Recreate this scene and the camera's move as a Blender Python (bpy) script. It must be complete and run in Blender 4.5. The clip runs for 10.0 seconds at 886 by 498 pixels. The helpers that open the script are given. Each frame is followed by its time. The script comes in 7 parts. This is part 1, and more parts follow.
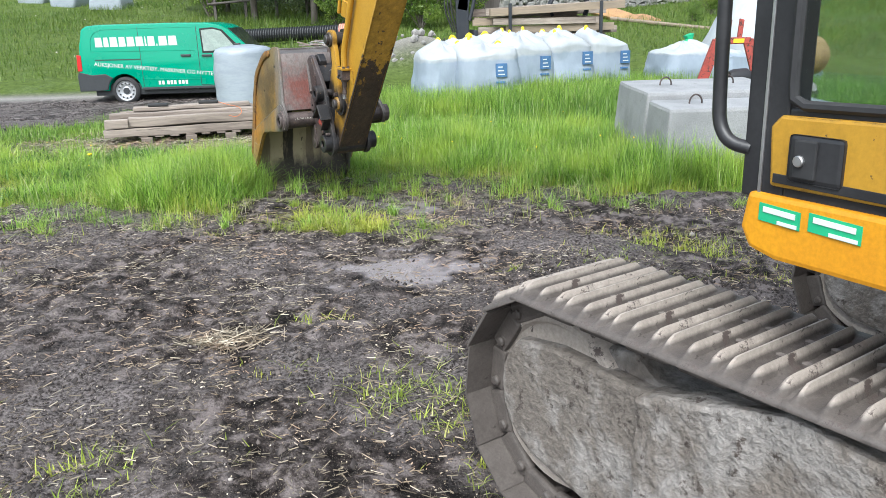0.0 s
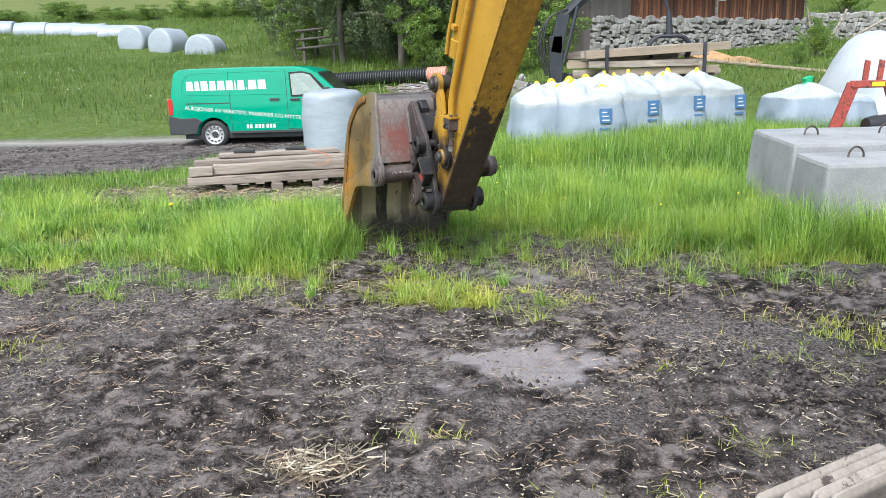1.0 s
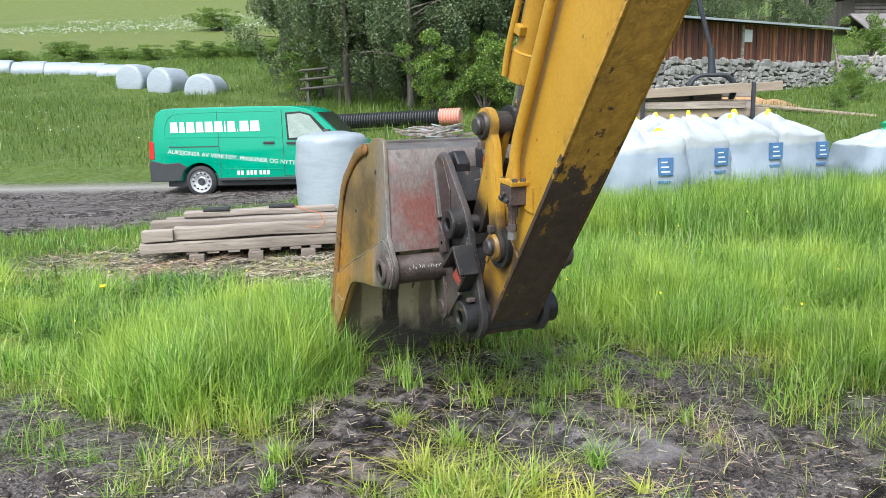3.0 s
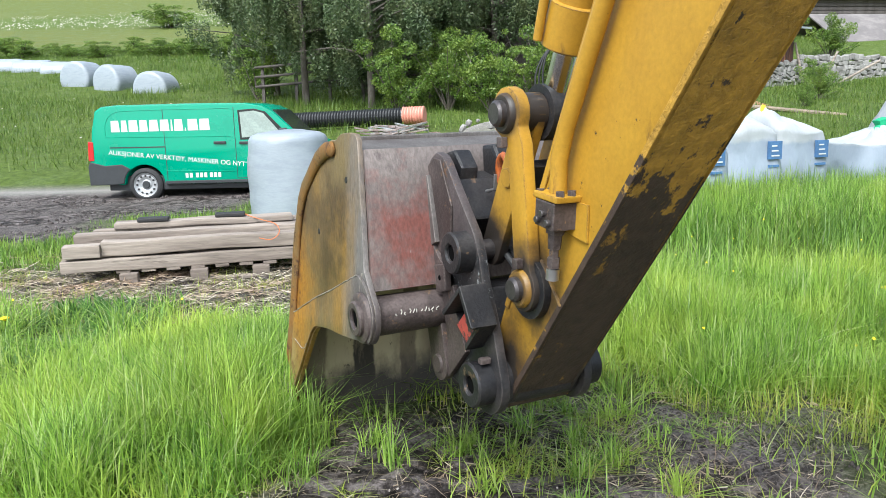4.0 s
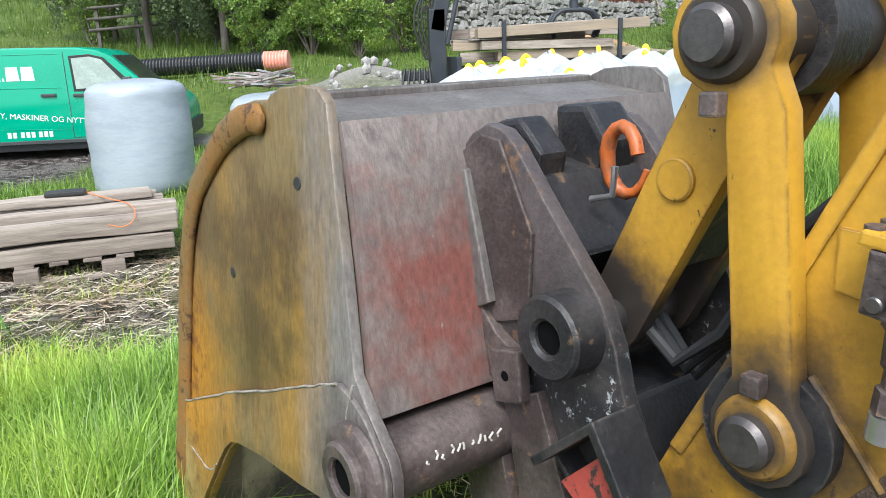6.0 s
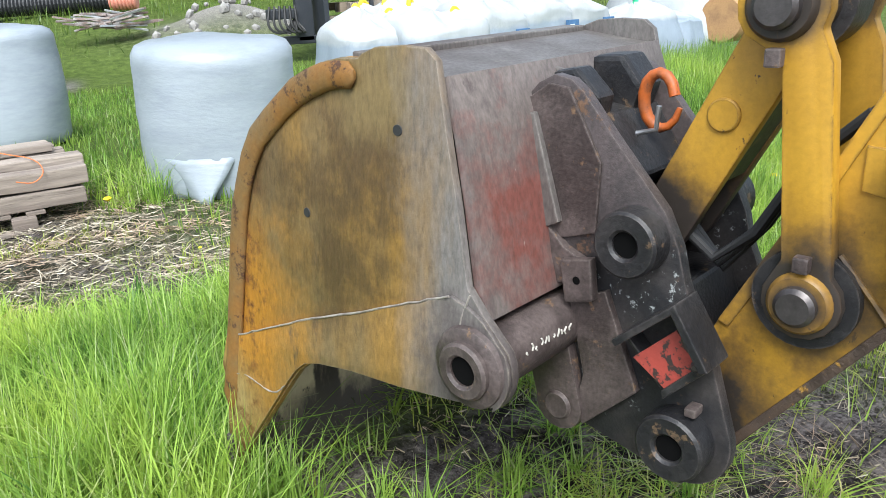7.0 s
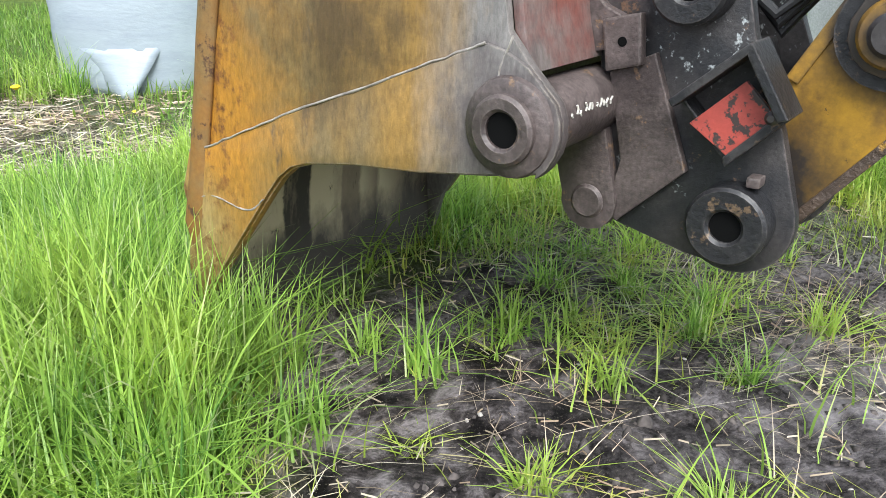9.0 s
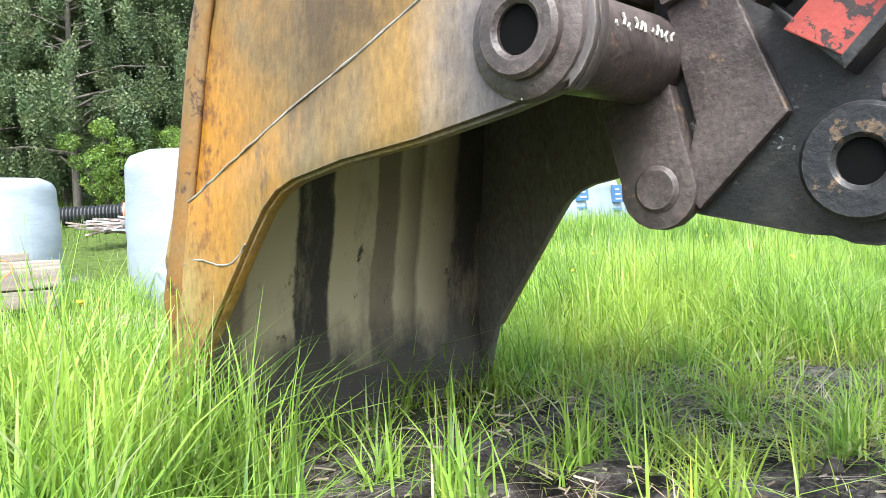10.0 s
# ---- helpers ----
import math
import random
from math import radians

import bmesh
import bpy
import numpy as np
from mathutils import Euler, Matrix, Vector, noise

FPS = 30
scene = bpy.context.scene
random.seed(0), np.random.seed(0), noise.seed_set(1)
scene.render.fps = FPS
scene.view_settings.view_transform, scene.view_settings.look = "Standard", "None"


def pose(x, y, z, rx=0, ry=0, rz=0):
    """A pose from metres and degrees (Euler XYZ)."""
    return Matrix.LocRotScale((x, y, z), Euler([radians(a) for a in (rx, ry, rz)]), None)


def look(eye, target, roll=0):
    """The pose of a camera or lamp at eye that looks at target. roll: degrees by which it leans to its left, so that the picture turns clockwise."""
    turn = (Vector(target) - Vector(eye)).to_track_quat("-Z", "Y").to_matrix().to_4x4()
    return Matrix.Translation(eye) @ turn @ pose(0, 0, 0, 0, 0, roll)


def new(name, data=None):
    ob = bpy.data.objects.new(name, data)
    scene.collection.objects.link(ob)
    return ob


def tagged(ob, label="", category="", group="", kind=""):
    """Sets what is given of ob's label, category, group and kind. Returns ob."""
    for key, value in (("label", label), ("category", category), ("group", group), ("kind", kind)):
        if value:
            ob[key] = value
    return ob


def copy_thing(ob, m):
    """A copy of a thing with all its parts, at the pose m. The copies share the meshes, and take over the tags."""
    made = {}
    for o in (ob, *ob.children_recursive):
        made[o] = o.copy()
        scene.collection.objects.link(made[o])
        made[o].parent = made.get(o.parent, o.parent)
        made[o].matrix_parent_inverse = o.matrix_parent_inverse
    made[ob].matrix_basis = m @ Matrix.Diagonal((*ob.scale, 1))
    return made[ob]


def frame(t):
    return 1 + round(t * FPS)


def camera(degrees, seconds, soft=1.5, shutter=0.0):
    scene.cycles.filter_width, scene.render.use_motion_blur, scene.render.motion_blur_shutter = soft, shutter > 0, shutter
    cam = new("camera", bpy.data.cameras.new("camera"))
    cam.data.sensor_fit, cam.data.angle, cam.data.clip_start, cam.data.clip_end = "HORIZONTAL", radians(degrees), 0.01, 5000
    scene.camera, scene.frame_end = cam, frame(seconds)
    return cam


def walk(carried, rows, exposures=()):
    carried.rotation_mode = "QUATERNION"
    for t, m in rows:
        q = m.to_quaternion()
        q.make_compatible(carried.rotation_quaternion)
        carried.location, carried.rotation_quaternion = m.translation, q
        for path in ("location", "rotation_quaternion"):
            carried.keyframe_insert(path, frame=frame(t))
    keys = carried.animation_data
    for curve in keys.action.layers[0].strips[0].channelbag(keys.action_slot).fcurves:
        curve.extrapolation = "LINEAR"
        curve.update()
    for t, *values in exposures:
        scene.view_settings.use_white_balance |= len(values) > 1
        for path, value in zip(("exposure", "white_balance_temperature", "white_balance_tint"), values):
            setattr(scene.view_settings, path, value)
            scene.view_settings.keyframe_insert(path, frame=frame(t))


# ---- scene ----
cam = camera(58.7, 10.0, soft=0.6)
EXPOSURES = [(0, 0.97, 6100, 6), (2.5, 0.97, 6100, 6), (4, 1.06, 6100, 6), (5.5, 1.1, 6100, 6), (7, 1.08, 6100, 6), (8.8, 1.15, 6100, 6), (9.4, 1.75, 6100, 6), (10, 1.85, 6100, 6)]
PATH = [
    (0, (-0.206, 0.968, 1.565), (-0.122, 2.886, 1.004), -1.6),
    (0.5, (-0.386, 1.455, 1.558), (-0.429, 3.386, 1.039), -1.7),
    (1, (-0.453, 1.927, 1.556), (-0.561, 3.872, 1.101), -1.8),
    (1.5, (-0.507, 2.49, 1.559), (-0.659, 4.442, 1.149), -1.7),
    (2, (-0.649, 3.098, 1.515), (-0.816, 5.054, 1.134), -1.6),
    (2.5, (-0.696, 3.705, 1.496), (-0.852, 5.666, 1.133), -1.5),
    (2.7, (-0.715, 3.939, 1.506), (-0.858, 5.901, 1.15), -1.5),
    (3.8, (-0.949, 5.104, 1.46), (-0.991, 7.073, 1.111), -1.3),
    (4, (-0.967, 5.322, 1.446), (-0.985, 7.291, 1.093), -1.4),
    (4.5, (-1.055, 5.777, 1.427), (-1.012, 7.742, 1.058), -1.5),
    (5, (-1.187, 6.21, 1.409), (-1.075, 8.167, 1.012), -1.6),
    (5.3, (-1.2, 6.449, 1.395), (-1.068, 8.399, 0.968), -1.5),
    (5.5, (-1.242, 6.602, 1.37), (-1.034, 8.543, 0.935), -1.7),
    (5.7, (-1.256, 6.75, 1.383), (-1.004, 8.681, 0.927), -1.8),
    (6.8, (-1.688, 6.675, 1.494), (-1.1, 8.486, 0.881), -2.3),
    (7, (-1.804, 6.609, 1.493), (-1.154, 8.384, 0.838), -2.4),
    (7.2, (-1.919, 6.527, 1.481), (-1.223, 8.264, 0.775), -2.8),
    (7.5, (-2.048, 6.444, 1.451), (-1.301, 8.141, 0.7), -2.2),
    (8, (-2.287, 6.402, 1.448), (-1.476, 8.04, 0.636), -2.0),
    (8.5, (-2.292, 6.489, 1.371), (-1.438, 8.079, 0.51), -1.6),
    (8.7, (-2.184, 6.599, 1.253), (-1.332, 8.186, 0.384), -0.5),
    (9, (-1.973, 6.787, 1.067), (-1.142, 8.441, 0.309), 0.1),
    (9.4, (-1.802, 6.988, 0.764), (-1.013, 8.776, 0.339), -1.2),
    (9.5, (-1.774, 7.013, 0.698), (-1.009, 8.832, 0.369), -1.4),
    (10, (-1.741, 7.029, 0.506), (-1.04, 8.901, 0.448), -2.9),
]
walk(cam, [(t, look(eye, target, roll)) for t, eye, target, roll in PATH], exposures=EXPOSURES)

# ---- sky and sun ----
SUN_AZ, SUN_EL = 200.0, 52.0
world = bpy.data.worlds.new("world")
scene.world = world
world.use_nodes = True
wn = world.node_tree
sky = wn.nodes.new("ShaderNodeTexSky")
sky.sky_type, sky.sun_disc = "NISHITA", False
sky.sun_elevation, sky.sun_rotation = radians(SUN_EL), radians(SUN_AZ)
sky.dust_density, sky.air_density = 3.0, 1.0
soften = wn.nodes.new("ShaderNodeHueSaturation")
soften.inputs["Saturation"].default_value = 0.5
wn.links.new(sky.outputs[0], soften.inputs["Color"])
wn.links.new(soften.outputs[0], wn.nodes["Background"].inputs[0])
wn.nodes["Background"].inputs[1].default_value = 0.15
sun = new("sun", bpy.data.lights.new("sun", "SUN"))
sun.data.energy, sun.data.angle, sun.data.color = 2.1, radians(30), (1.0, 0.98, 0.95)
az, el = radians(SUN_AZ), radians(SUN_EL)
sun.matrix_world = look((0, 0, 40), (-math.sin(az) * math.cos(el), -math.cos(az) * math.cos(el), 40 - math.sin(el)))


# ---- numeric noise ----
def vnoise(x, y, seed=0):
    """Smooth value noise in -1..1 on arrays."""
    x, y = np.asarray(x, float), np.asarray(y, float)
    xi, yi = np.floor(x).astype(np.int64), np.floor(y).astype(np.int64)
    fx, fy = x - xi, y - yi
    fx, fy = fx * fx * (3 - 2 * fx), fy * fy * (3 - 2 * fy)

    def h(a, b):
        n = (a * 374761393 + b * 668265263 + seed * 974634777) & 0xFFFFFFFF
        n = ((n ^ (n >> 13)) * 1274126177) & 0xFFFFFFFF
        return ((n ^ (n >> 16)) & 0xFFFF) / 32767.5 - 1
    a, b, c, d = h(xi, yi), h(xi + 1, yi), h(xi, yi + 1), h(xi + 1, yi + 1)
    return (a * (1 - fx) + b * fx) * (1 - fy) + (c * (1 - fx) + d * fx) * fy


def fbm(x, y, octaves=3, seed=0):
    total, amp = 0, 1.0
    for o in range(octaves):
        total = total + amp * vnoise(np.asarray(x) * 2 ** o, np.asarray(y) * 2 ** o, seed + o)
        amp *= 0.5
    return total / 1.75


def step(a, b, v):
    t = np.clip((v - a) / (b - a), 0, 1)
    return t * t * (3 - 2 * t)


# ---- the lie of the land ----
LAND_Y = [-200, 13, 20, 23.2, 24.2, 30, 44, 55, 70, 100, 150, 220, 300, 420, 900]
LAND_Z = [0, 0, -0.2, -0.1, 0.15, 0.9, 2.45, 4.4, 6.7, 11.6, 21, 38, 56, 64, 64]


def land(x, y):
    x, y = np.asarray(x, float), np.asarray(y, float)
    z = np.interp(y, LAND_Y, LAND_Z)
    z = z + 0.3 * np.exp(-((x - 2.4) / 3.6) ** 2 - ((y - 15.6) / 2.4) ** 2)
    z = z + 0.75 * np.exp(-((x - 0.3) / 1.5) ** 2 - ((y - 26.0) / 0.9) ** 2) + 0.3 * np.exp(-((x + 2.6) / 2.6) ** 2 - ((y - 28.3) / 1.2) ** 2)
    yard_ = step(1.5, 5, x) * step(27, 31, y) * step(62, 52, y)
    z = z * (1 - yard_) + yard_ * np.interp(y, [27, 36, 48, 62], [0.55, 1.45, 2.25, 5.2])
    far = step(56, 90, y) + 0.25 * step(26, 60, y)
    return z + far * (1 - yard_) * 0.6 * fbm(x / 30, y / 30, 2, 5) + 0.02 * vnoise(x / 1.5, y / 1.5, 9)


def blob(x, y, cx, cy, rx, ry):
    return np.exp(-((x - cx) / rx) ** 2 - ((y - cy) / ry) ** 2)


def turf(x, y):
    """How grassy the ground is, 0 (bare soil) to 1."""
    x, y = np.asarray(x, float), np.asarray(y, float)
    edge = 7.75 + 0.35 * vnoise(x / 0.8, y * 0 + 3, 21) + 0.25 * vnoise(x / 0.27, y / 0.4, 22)
    edge = edge + 0.5 * step(-2.6, -3.8, x) - 0.15 * step(1.9, 2.6, x)
    g = step(-0.25, 0.35, y - edge)
    g = g - 1.3 * blob(x, y, -0.6, 7.95, 0.95, 0.62) - 0.9 * blob(x, y, -0.1, 7.85, 0.6, 0.38) - 0.7 * blob(x, y, -1.35, 8.55, 0.5, 0.4)
    g = g + 0.8 * blob(x, y, -2.2, 8.25, 0.5, 0.35) - 1.3 * blob(x, y, -0.42, 8.55, 0.62, 0.6) - 0.6 * blob(x, y, -2.7, 7.75, 0.7, 0.22) - 1.0 * blob(x, y, -1.4, 7.95, 0.42, 0.34) - 1.1 * blob(x, y, 1.35, 8.0, 0.45, 0.35)
    g = g - 1.0 * blob(x, y, -4.35, 9.1, 0.6, 0.35) - 0.75 * blob(x, y, 1.55, 9.5, 0.4, 0.3) - 0.5 * blob(x, y, 0.75, 8.7, 0.5, 0.25)
    g = g - 1.4 * blob(x, y, -3.6, 12.0, 1.9, 0.85) - 0.8 * blob(x, y, -1.9, 11.0, 0.9, 0.45)
    yard = step(-4.0, -6.2, x + 0.35 * (18 - y) + 0.8 * vnoise(x / 1.2, y / 1.2, 31)) * step(13.6, 15.2, y + 0.5 * vnoise(x, y, 33)) * step(22.2, 21.8, y)
    g = g - 1.2 * yard
    lane = step(21.8, 22.1, y) * step(23.3, 23.0, y) * step(-2.6, -3.2, x)
    g = g - 1.2 * lane - 1.3 * blob(x, y, 0.3, 26.0, 1.8, 1.0)
    g = g + 0.35 * np.clip(vnoise(x / 0.35, y / 0.35, 35), -1, 0) * step(11, 9, y)
    return np.clip(g, 0, 1)


# ---- materials ----
def nodes_of(name):
    m = bpy.data.materials.new(name)
    m.use_nodes = True
    return m, m.node_tree.nodes, m.node_tree.links, m.node_tree.nodes["Principled BSDF"]


def ramp(n, l, src, stops):
    r = n.new("ShaderNodeValToRGB")
    e = r.color_ramp.elements
    while len(e) < len(stops):
        e.new(0.5)
    for el_, (p, c) in zip(e, stops):
        el_.position = p
        el_.color = (*c, 1) if len(c) == 3 else c
    l.new(src, r.inputs[0])
    return r.outputs[0]


def tex_noise(n, l, vec, scale, detail=4, rough=0.6):
    t = n.new("ShaderNodeTexNoise")
    t.inputs["Scale"].default_value, t.inputs["Detail"].default_value, t.inputs["Roughness"].default_value = scale, detail, rough
    l.new(vec, t.inputs["Vector"])
    return t.outputs["Fac"]


def mix(n, l, fac, a, b):
    m = n.new("ShaderNodeMix")
    m.data_type = "RGBA"
    for sock, v in ((m.inputs[0], fac), (m.inputs[6], a), (m.inputs[7], b)):
        if isinstance(v, (int, float)):
            sock.default_value = v
        elif isinstance(v, tuple):
            sock.default_value = (*v, 1)
        else:
            l.new(v, sock)
    return m.outputs[2]


def coords(n, l, stretch=(1, 1, 1), world_space=False):
    m = n.new("ShaderNodeMapping")
    m.inputs["Scale"].default_value = stretch
    if world_space:
        l.new(n.new("ShaderNodeNewGeometry").outputs["Position"], m.inputs["Vector"])
    else:
        l.new(n.new("ShaderNodeTexCoord").outputs["Object"], m.inputs["Vector"])
    return m.outputs[0]


def bump(n, l, height, bsdf, strength=0.3, dist=0.01):
    b = n.new("ShaderNodeBump")
    b.inputs["Strength"].default_value, b.inputs["Distance"].default_value = strength, dist
    l.new(height, b.inputs["Height"])
    l.new(b.outputs[0], bsdf.inputs["Normal"])


def edge_wear(n, l, col, colour, radius=0.006, scale=25, share=0.75):
    """Bare or scraped metal along the edges of a part, broken up by noise."""
    b = n.new("ShaderNodeBevel")
    b.samples = 4
    b.inputs["Radius"].default_value = radius
    d = n.new("ShaderNodeVectorMath")
    d.operation = "DOT_PRODUCT"
    l.new(b.outputs[0], d.inputs[0])
    l.new(n.new("ShaderNodeNewGeometry").outputs["Normal"], d.inputs[1])
    e = ramp(n, l, d.outputs["Value"], [(0.86, (1, 1, 1)), (0.985, (0, 0, 0))])
    k = ramp(n, l, tex_noise(n, l, coords(n, l), scale, 6, 0.7), [(0.4, (0, 0, 0)), (0.55, (share,) * 3)])
    m = n.new("ShaderNodeMath")
    m.operation = "MULTIPLY"
    l.new(e, m.inputs[0]), l.new(k, m.inputs[1])
    return mix(n, l, m.outputs[0], col, colour)


def surface(name, base, second, third=None, scale=6, fine=60, rough=(0.5, 0.8), metal=0.0, second_at=(0.45, 0.65), third_at=(0.6, 0.68),
            stretch=(1, 1, 1), bump_by=0.25, bump_dist=0.004, shade=0.12, edge=None):
    """Base colour with soft patches of a second and sharp flecks of a third, fine grain and relief."""
    m, n, l, p = nodes_of(name)
    v = coords(n, l, stretch)
    a = tex_noise(n, l, v, scale, 5)
    g = tex_noise(n, l, v, fine, 4)
    col = mix(n, l, ramp(n, l, a, [(second_at[0], (0, 0, 0)), (second_at[1], (1, 1, 1))]), base, second)
    if third:
        b = tex_noise(n, l, v, scale * 3.1, 8, 0.72)
        col = mix(n, l, ramp(n, l, b, [(third_at[0], (0, 0, 0)), (third_at[1], (1, 1, 1))]), col, third)
    if edge:
        col = edge_wear(n, l, col, edge)
    lo, hi = 1 - shade, 1 + shade
    tone = ramp(n, l, g, [(0.3, (lo, lo, lo)), (0.7, (hi, hi, hi))])
    mul = n.new("ShaderNodeMix")
    mul.data_type, mul.blend_type = "RGBA", "MULTIPLY"
    mul.inputs[0].default_value = 1
    l.new(col, mul.inputs[6]), l.new(tone, mul.inputs[7])
    l.new(mul.outputs[2], p.inputs["Base Color"])
    l.new(ramp(n, l, a, [(0.3, (rough[0],) * 3), (0.7, (rough[1],) * 3)]), p.inputs["Roughness"])
    p.inputs["Metallic"].default_value = metal
    bump(n, l, g, p, bump_by, bump_dist)
    return m


def plain(name, base, rough=0.5, metal=0.0, vary=0.08, scale=30):
    return surface(name, base, tuple(min(1, c * (1 + 2 * vary)) for c in base), None, scale / 6, scale, (rough, min(1, rough + 0.1)), metal, shade=vary, bump_by=0.1)


def soil_material():
    m, n, l, p = nodes_of("soil_and_turf")
    v = coords(n, l, (1, 1, 1), True)
    big, mid, fine = tex_noise(n, l, v, 0.9, 5), tex_noise(n, l, v, 7, 7, 0.7), tex_noise(n, l, v, 55, 5, 0.7)
    soil = ramp(n, l, mid, [(0.41, (0.009, 0.007, 0.0065)), (0.5, (0.062, 0.05, 0.046)), (0.6, (0.25, 0.215, 0.205))])
    dry = ramp(n, l, fine, [(0.41, (0.03, 0.025, 0.024)), (0.6, (0.27, 0.24, 0.232))])
    soil = mix(n, l, ramp(n, l, big, [(0.46, (0, 0, 0)), (0.58, (0.85, 0.85, 0.85))]), soil, dry)
    chips = tex_noise(n, l, v, 120, 3, 0.8)
    soil = mix(n, l, ramp(n, l, chips, [(0.61, (0, 0, 0)), (0.66, (0.8, 0.8, 0.8))]), soil, (0.4, 0.35, 0.28))

    def attr(a):
        at = n.new("ShaderNodeAttribute")
        at.attribute_name = a
        return at.outputs["Fac"]
    silt = mix(n, l, fine, (0.27, 0.24, 0.245), (0.43, 0.39, 0.4))
    humus = ramp(n, l, mid, [(0.42, (0.006, 0.005, 0.005)), (0.52, (0.045, 0.039, 0.04)), (0.62, (0.2, 0.18, 0.185))])
    soil = mix(n, l, attr("humus"), soil, humus)
    soil = mix(n, l, attr("silt"), soil, silt)
    gravel = ramp(n, l, fine, [(0.3, (0.2, 0.19, 0.17)), (0.7, (0.42, 0.4, 0.37))])
    soil = mix(n, l, attr("lane"), soil, gravel)
    green = ramp(n, l, mid, [(0.3, (0.045, 0.072, 0.016)), (0.7, (0.14, 0.195, 0.043))])
    mown = ramp(n, l, big, [(0.35, (0.1, 0.13, 0.034)), (0.65, (0.155, 0.17, 0.054))])
    green = mix(n, l, attr("mown"), green, mown)
    col = mix(n, l, attr("turf"), soil, green)
    l.new(col, p.inputs["Base Color"])
    gloss = ramp(n, l, big, [(0.35, (0.55,) * 3), (0.6, (0.9,) * 3)])
    l.new(mix(n, l, attr("silt"), gloss, (0.32, 0.32, 0.32)), p.inputs["Roughness"])
    l.new(mix(n, l, attr("silt"), (0.12, 0.12, 0.12), (0.5, 0.5, 0.5)), p.inputs["Specular IOR Level"])
    add = n.new("ShaderNodeMath")
    l.new(mid, add.inputs[0]), l.new(fine, add.inputs[1])
    bump(n, l, add.outputs[0], p, 1.0, 0.03)
    return m


def blade_material(name, dark, light, dry, dry_share=0.12, through_light=0.35):
    m, n, l, p = nodes_of(name)
    geo = n.new("ShaderNodeNewGeometry")
    r = geo.outputs["Random Per Island"]
    col = ramp(n, l, r, [(0.0, dark), (0.55, light), (1 - dry_share, tuple(c * 1.15 for c in light)), (1.0, dry)])
    v = coords(n, l, (1, 1, 1), True)
    col = mix(n, l, ramp(n, l, tex_noise(n, l, v, 1.3, 3), [(0.45, (0, 0, 0)), (0.65, (0.65, 0.65, 0.65))]), col, (light[0] * 1.5, light[1] * 1.18, light[2] * 1.1))
    col = mix(n, l, ramp(n, l, tex_noise(n, l, v, 2.3, 4), [(0.5, (0, 0, 0)), (0.68, (0.6, 0.6, 0.6))]), col, tuple(0.6 * a + 0.2 * b for a, b in zip(dark, light)))
    l.new(col, p.inputs["Base Color"])
    p.inputs["Roughness"].default_value = 0.4
    p.inputs["Specular IOR Level"].default_value = 0.45
    tr = n.new("ShaderNodeBsdfTranslucent")
    l.new(col, tr.inputs["Color"])
    ms = n.new("ShaderNodeMixShader")
    ms.inputs[0].default_value = through_light
    l.new(p.outputs[0], ms.inputs[1]), l.new(tr.outputs[0], ms.inputs[2])
    l.new(ms.outputs[0], n["Material Output"].inputs["Surface"])
    return m


SOIL = soil_material()
GRASS = blade_material("green_grass", (0.07, 0.17, 0.028), (0.36, 0.55, 0.1), (0.6, 0.62, 0.36), 0.14, 0.5)
MEADOW = blade_material("deep_green_meadow", (0.045, 0.115, 0.02), (0.21, 0.36, 0.06), (0.42, 0.45, 0.22), 0.1, 0.45)
PALE_GRASS = blade_material("yellowish_grass", (0.17, 0.25, 0.03), (0.38, 0.47, 0.08), (0.5, 0.44, 0.24), 0.3)
FAR_GRASS = blade_material("meadow_grass", (0.04, 0.09, 0.015), (0.125, 0.21, 0.033), (0.26, 0.28, 0.11), 0.14)
WEED = blade_material("weed_leaves", (0.03, 0.09, 0.014), (0.1, 0.22, 0.035), (0.2, 0.3, 0.07), 0.1, 0.3)
LEAF = blade_material("tree_leaves", (0.05, 0.085, 0.036), (0.13, 0.185, 0.085), (0.23, 0.28, 0.15), 0.12, 0.35)
BUSH_LEAF = blade_material("bush_leaves", (0.06, 0.12, 0.022), (0.18, 0.29, 0.055), (0.3, 0.38, 0.13), 0.15, 0.4)
STRAW = blade_material("dry_straw", (0.09, 0.07, 0.05), (0.34, 0.29, 0.21), (0.62, 0.56, 0.45), 0.35, 0.1)
RUSTY = surface("worn_yellow_and_rust", (0.36, 0.19, 0.04), (0.24, 0.17, 0.09), (0.16, 0.07, 0.03), 2.6, 80, (0.45, 0.7), 0.15, (0.42, 0.6), (0.63, 0.72), (1, 1, 0.5), 0.3)
STEEL = surface("scoured_grey_steel", (0.15, 0.138, 0.13), (0.085, 0.07, 0.066), (0.25, 0.23, 0.2), 3.2, 110, (0.4, 0.65), 0.3, (0.4, 0.65), (0.58, 0.75), (1, 1, 0.4), 0.4, shade=0.28, edge=(0.3, 0.27, 0.24))
DARK = surface("oily_dark_steel", (0.016, 0.016, 0.018), (0.045, 0.041, 0.04), (0.12, 0.08, 0.05), 6, 100, (0.35, 0.6), 0.2, (0.48, 0.7), (0.6, 0.64), bump_by=0.45, shade=0.3, edge=(0.085, 0.075, 0.07))
BOSS = surface("greasy_brown_steel", (0.05, 0.038, 0.036), (0.105, 0.082, 0.077), (0.17, 0.105, 0.06), 7, 100, (0.4, 0.65), 0.2, (0.45, 0.65), (0.6, 0.66), bump_by=0.5, shade=0.3, edge=(0.16, 0.135, 0.12))
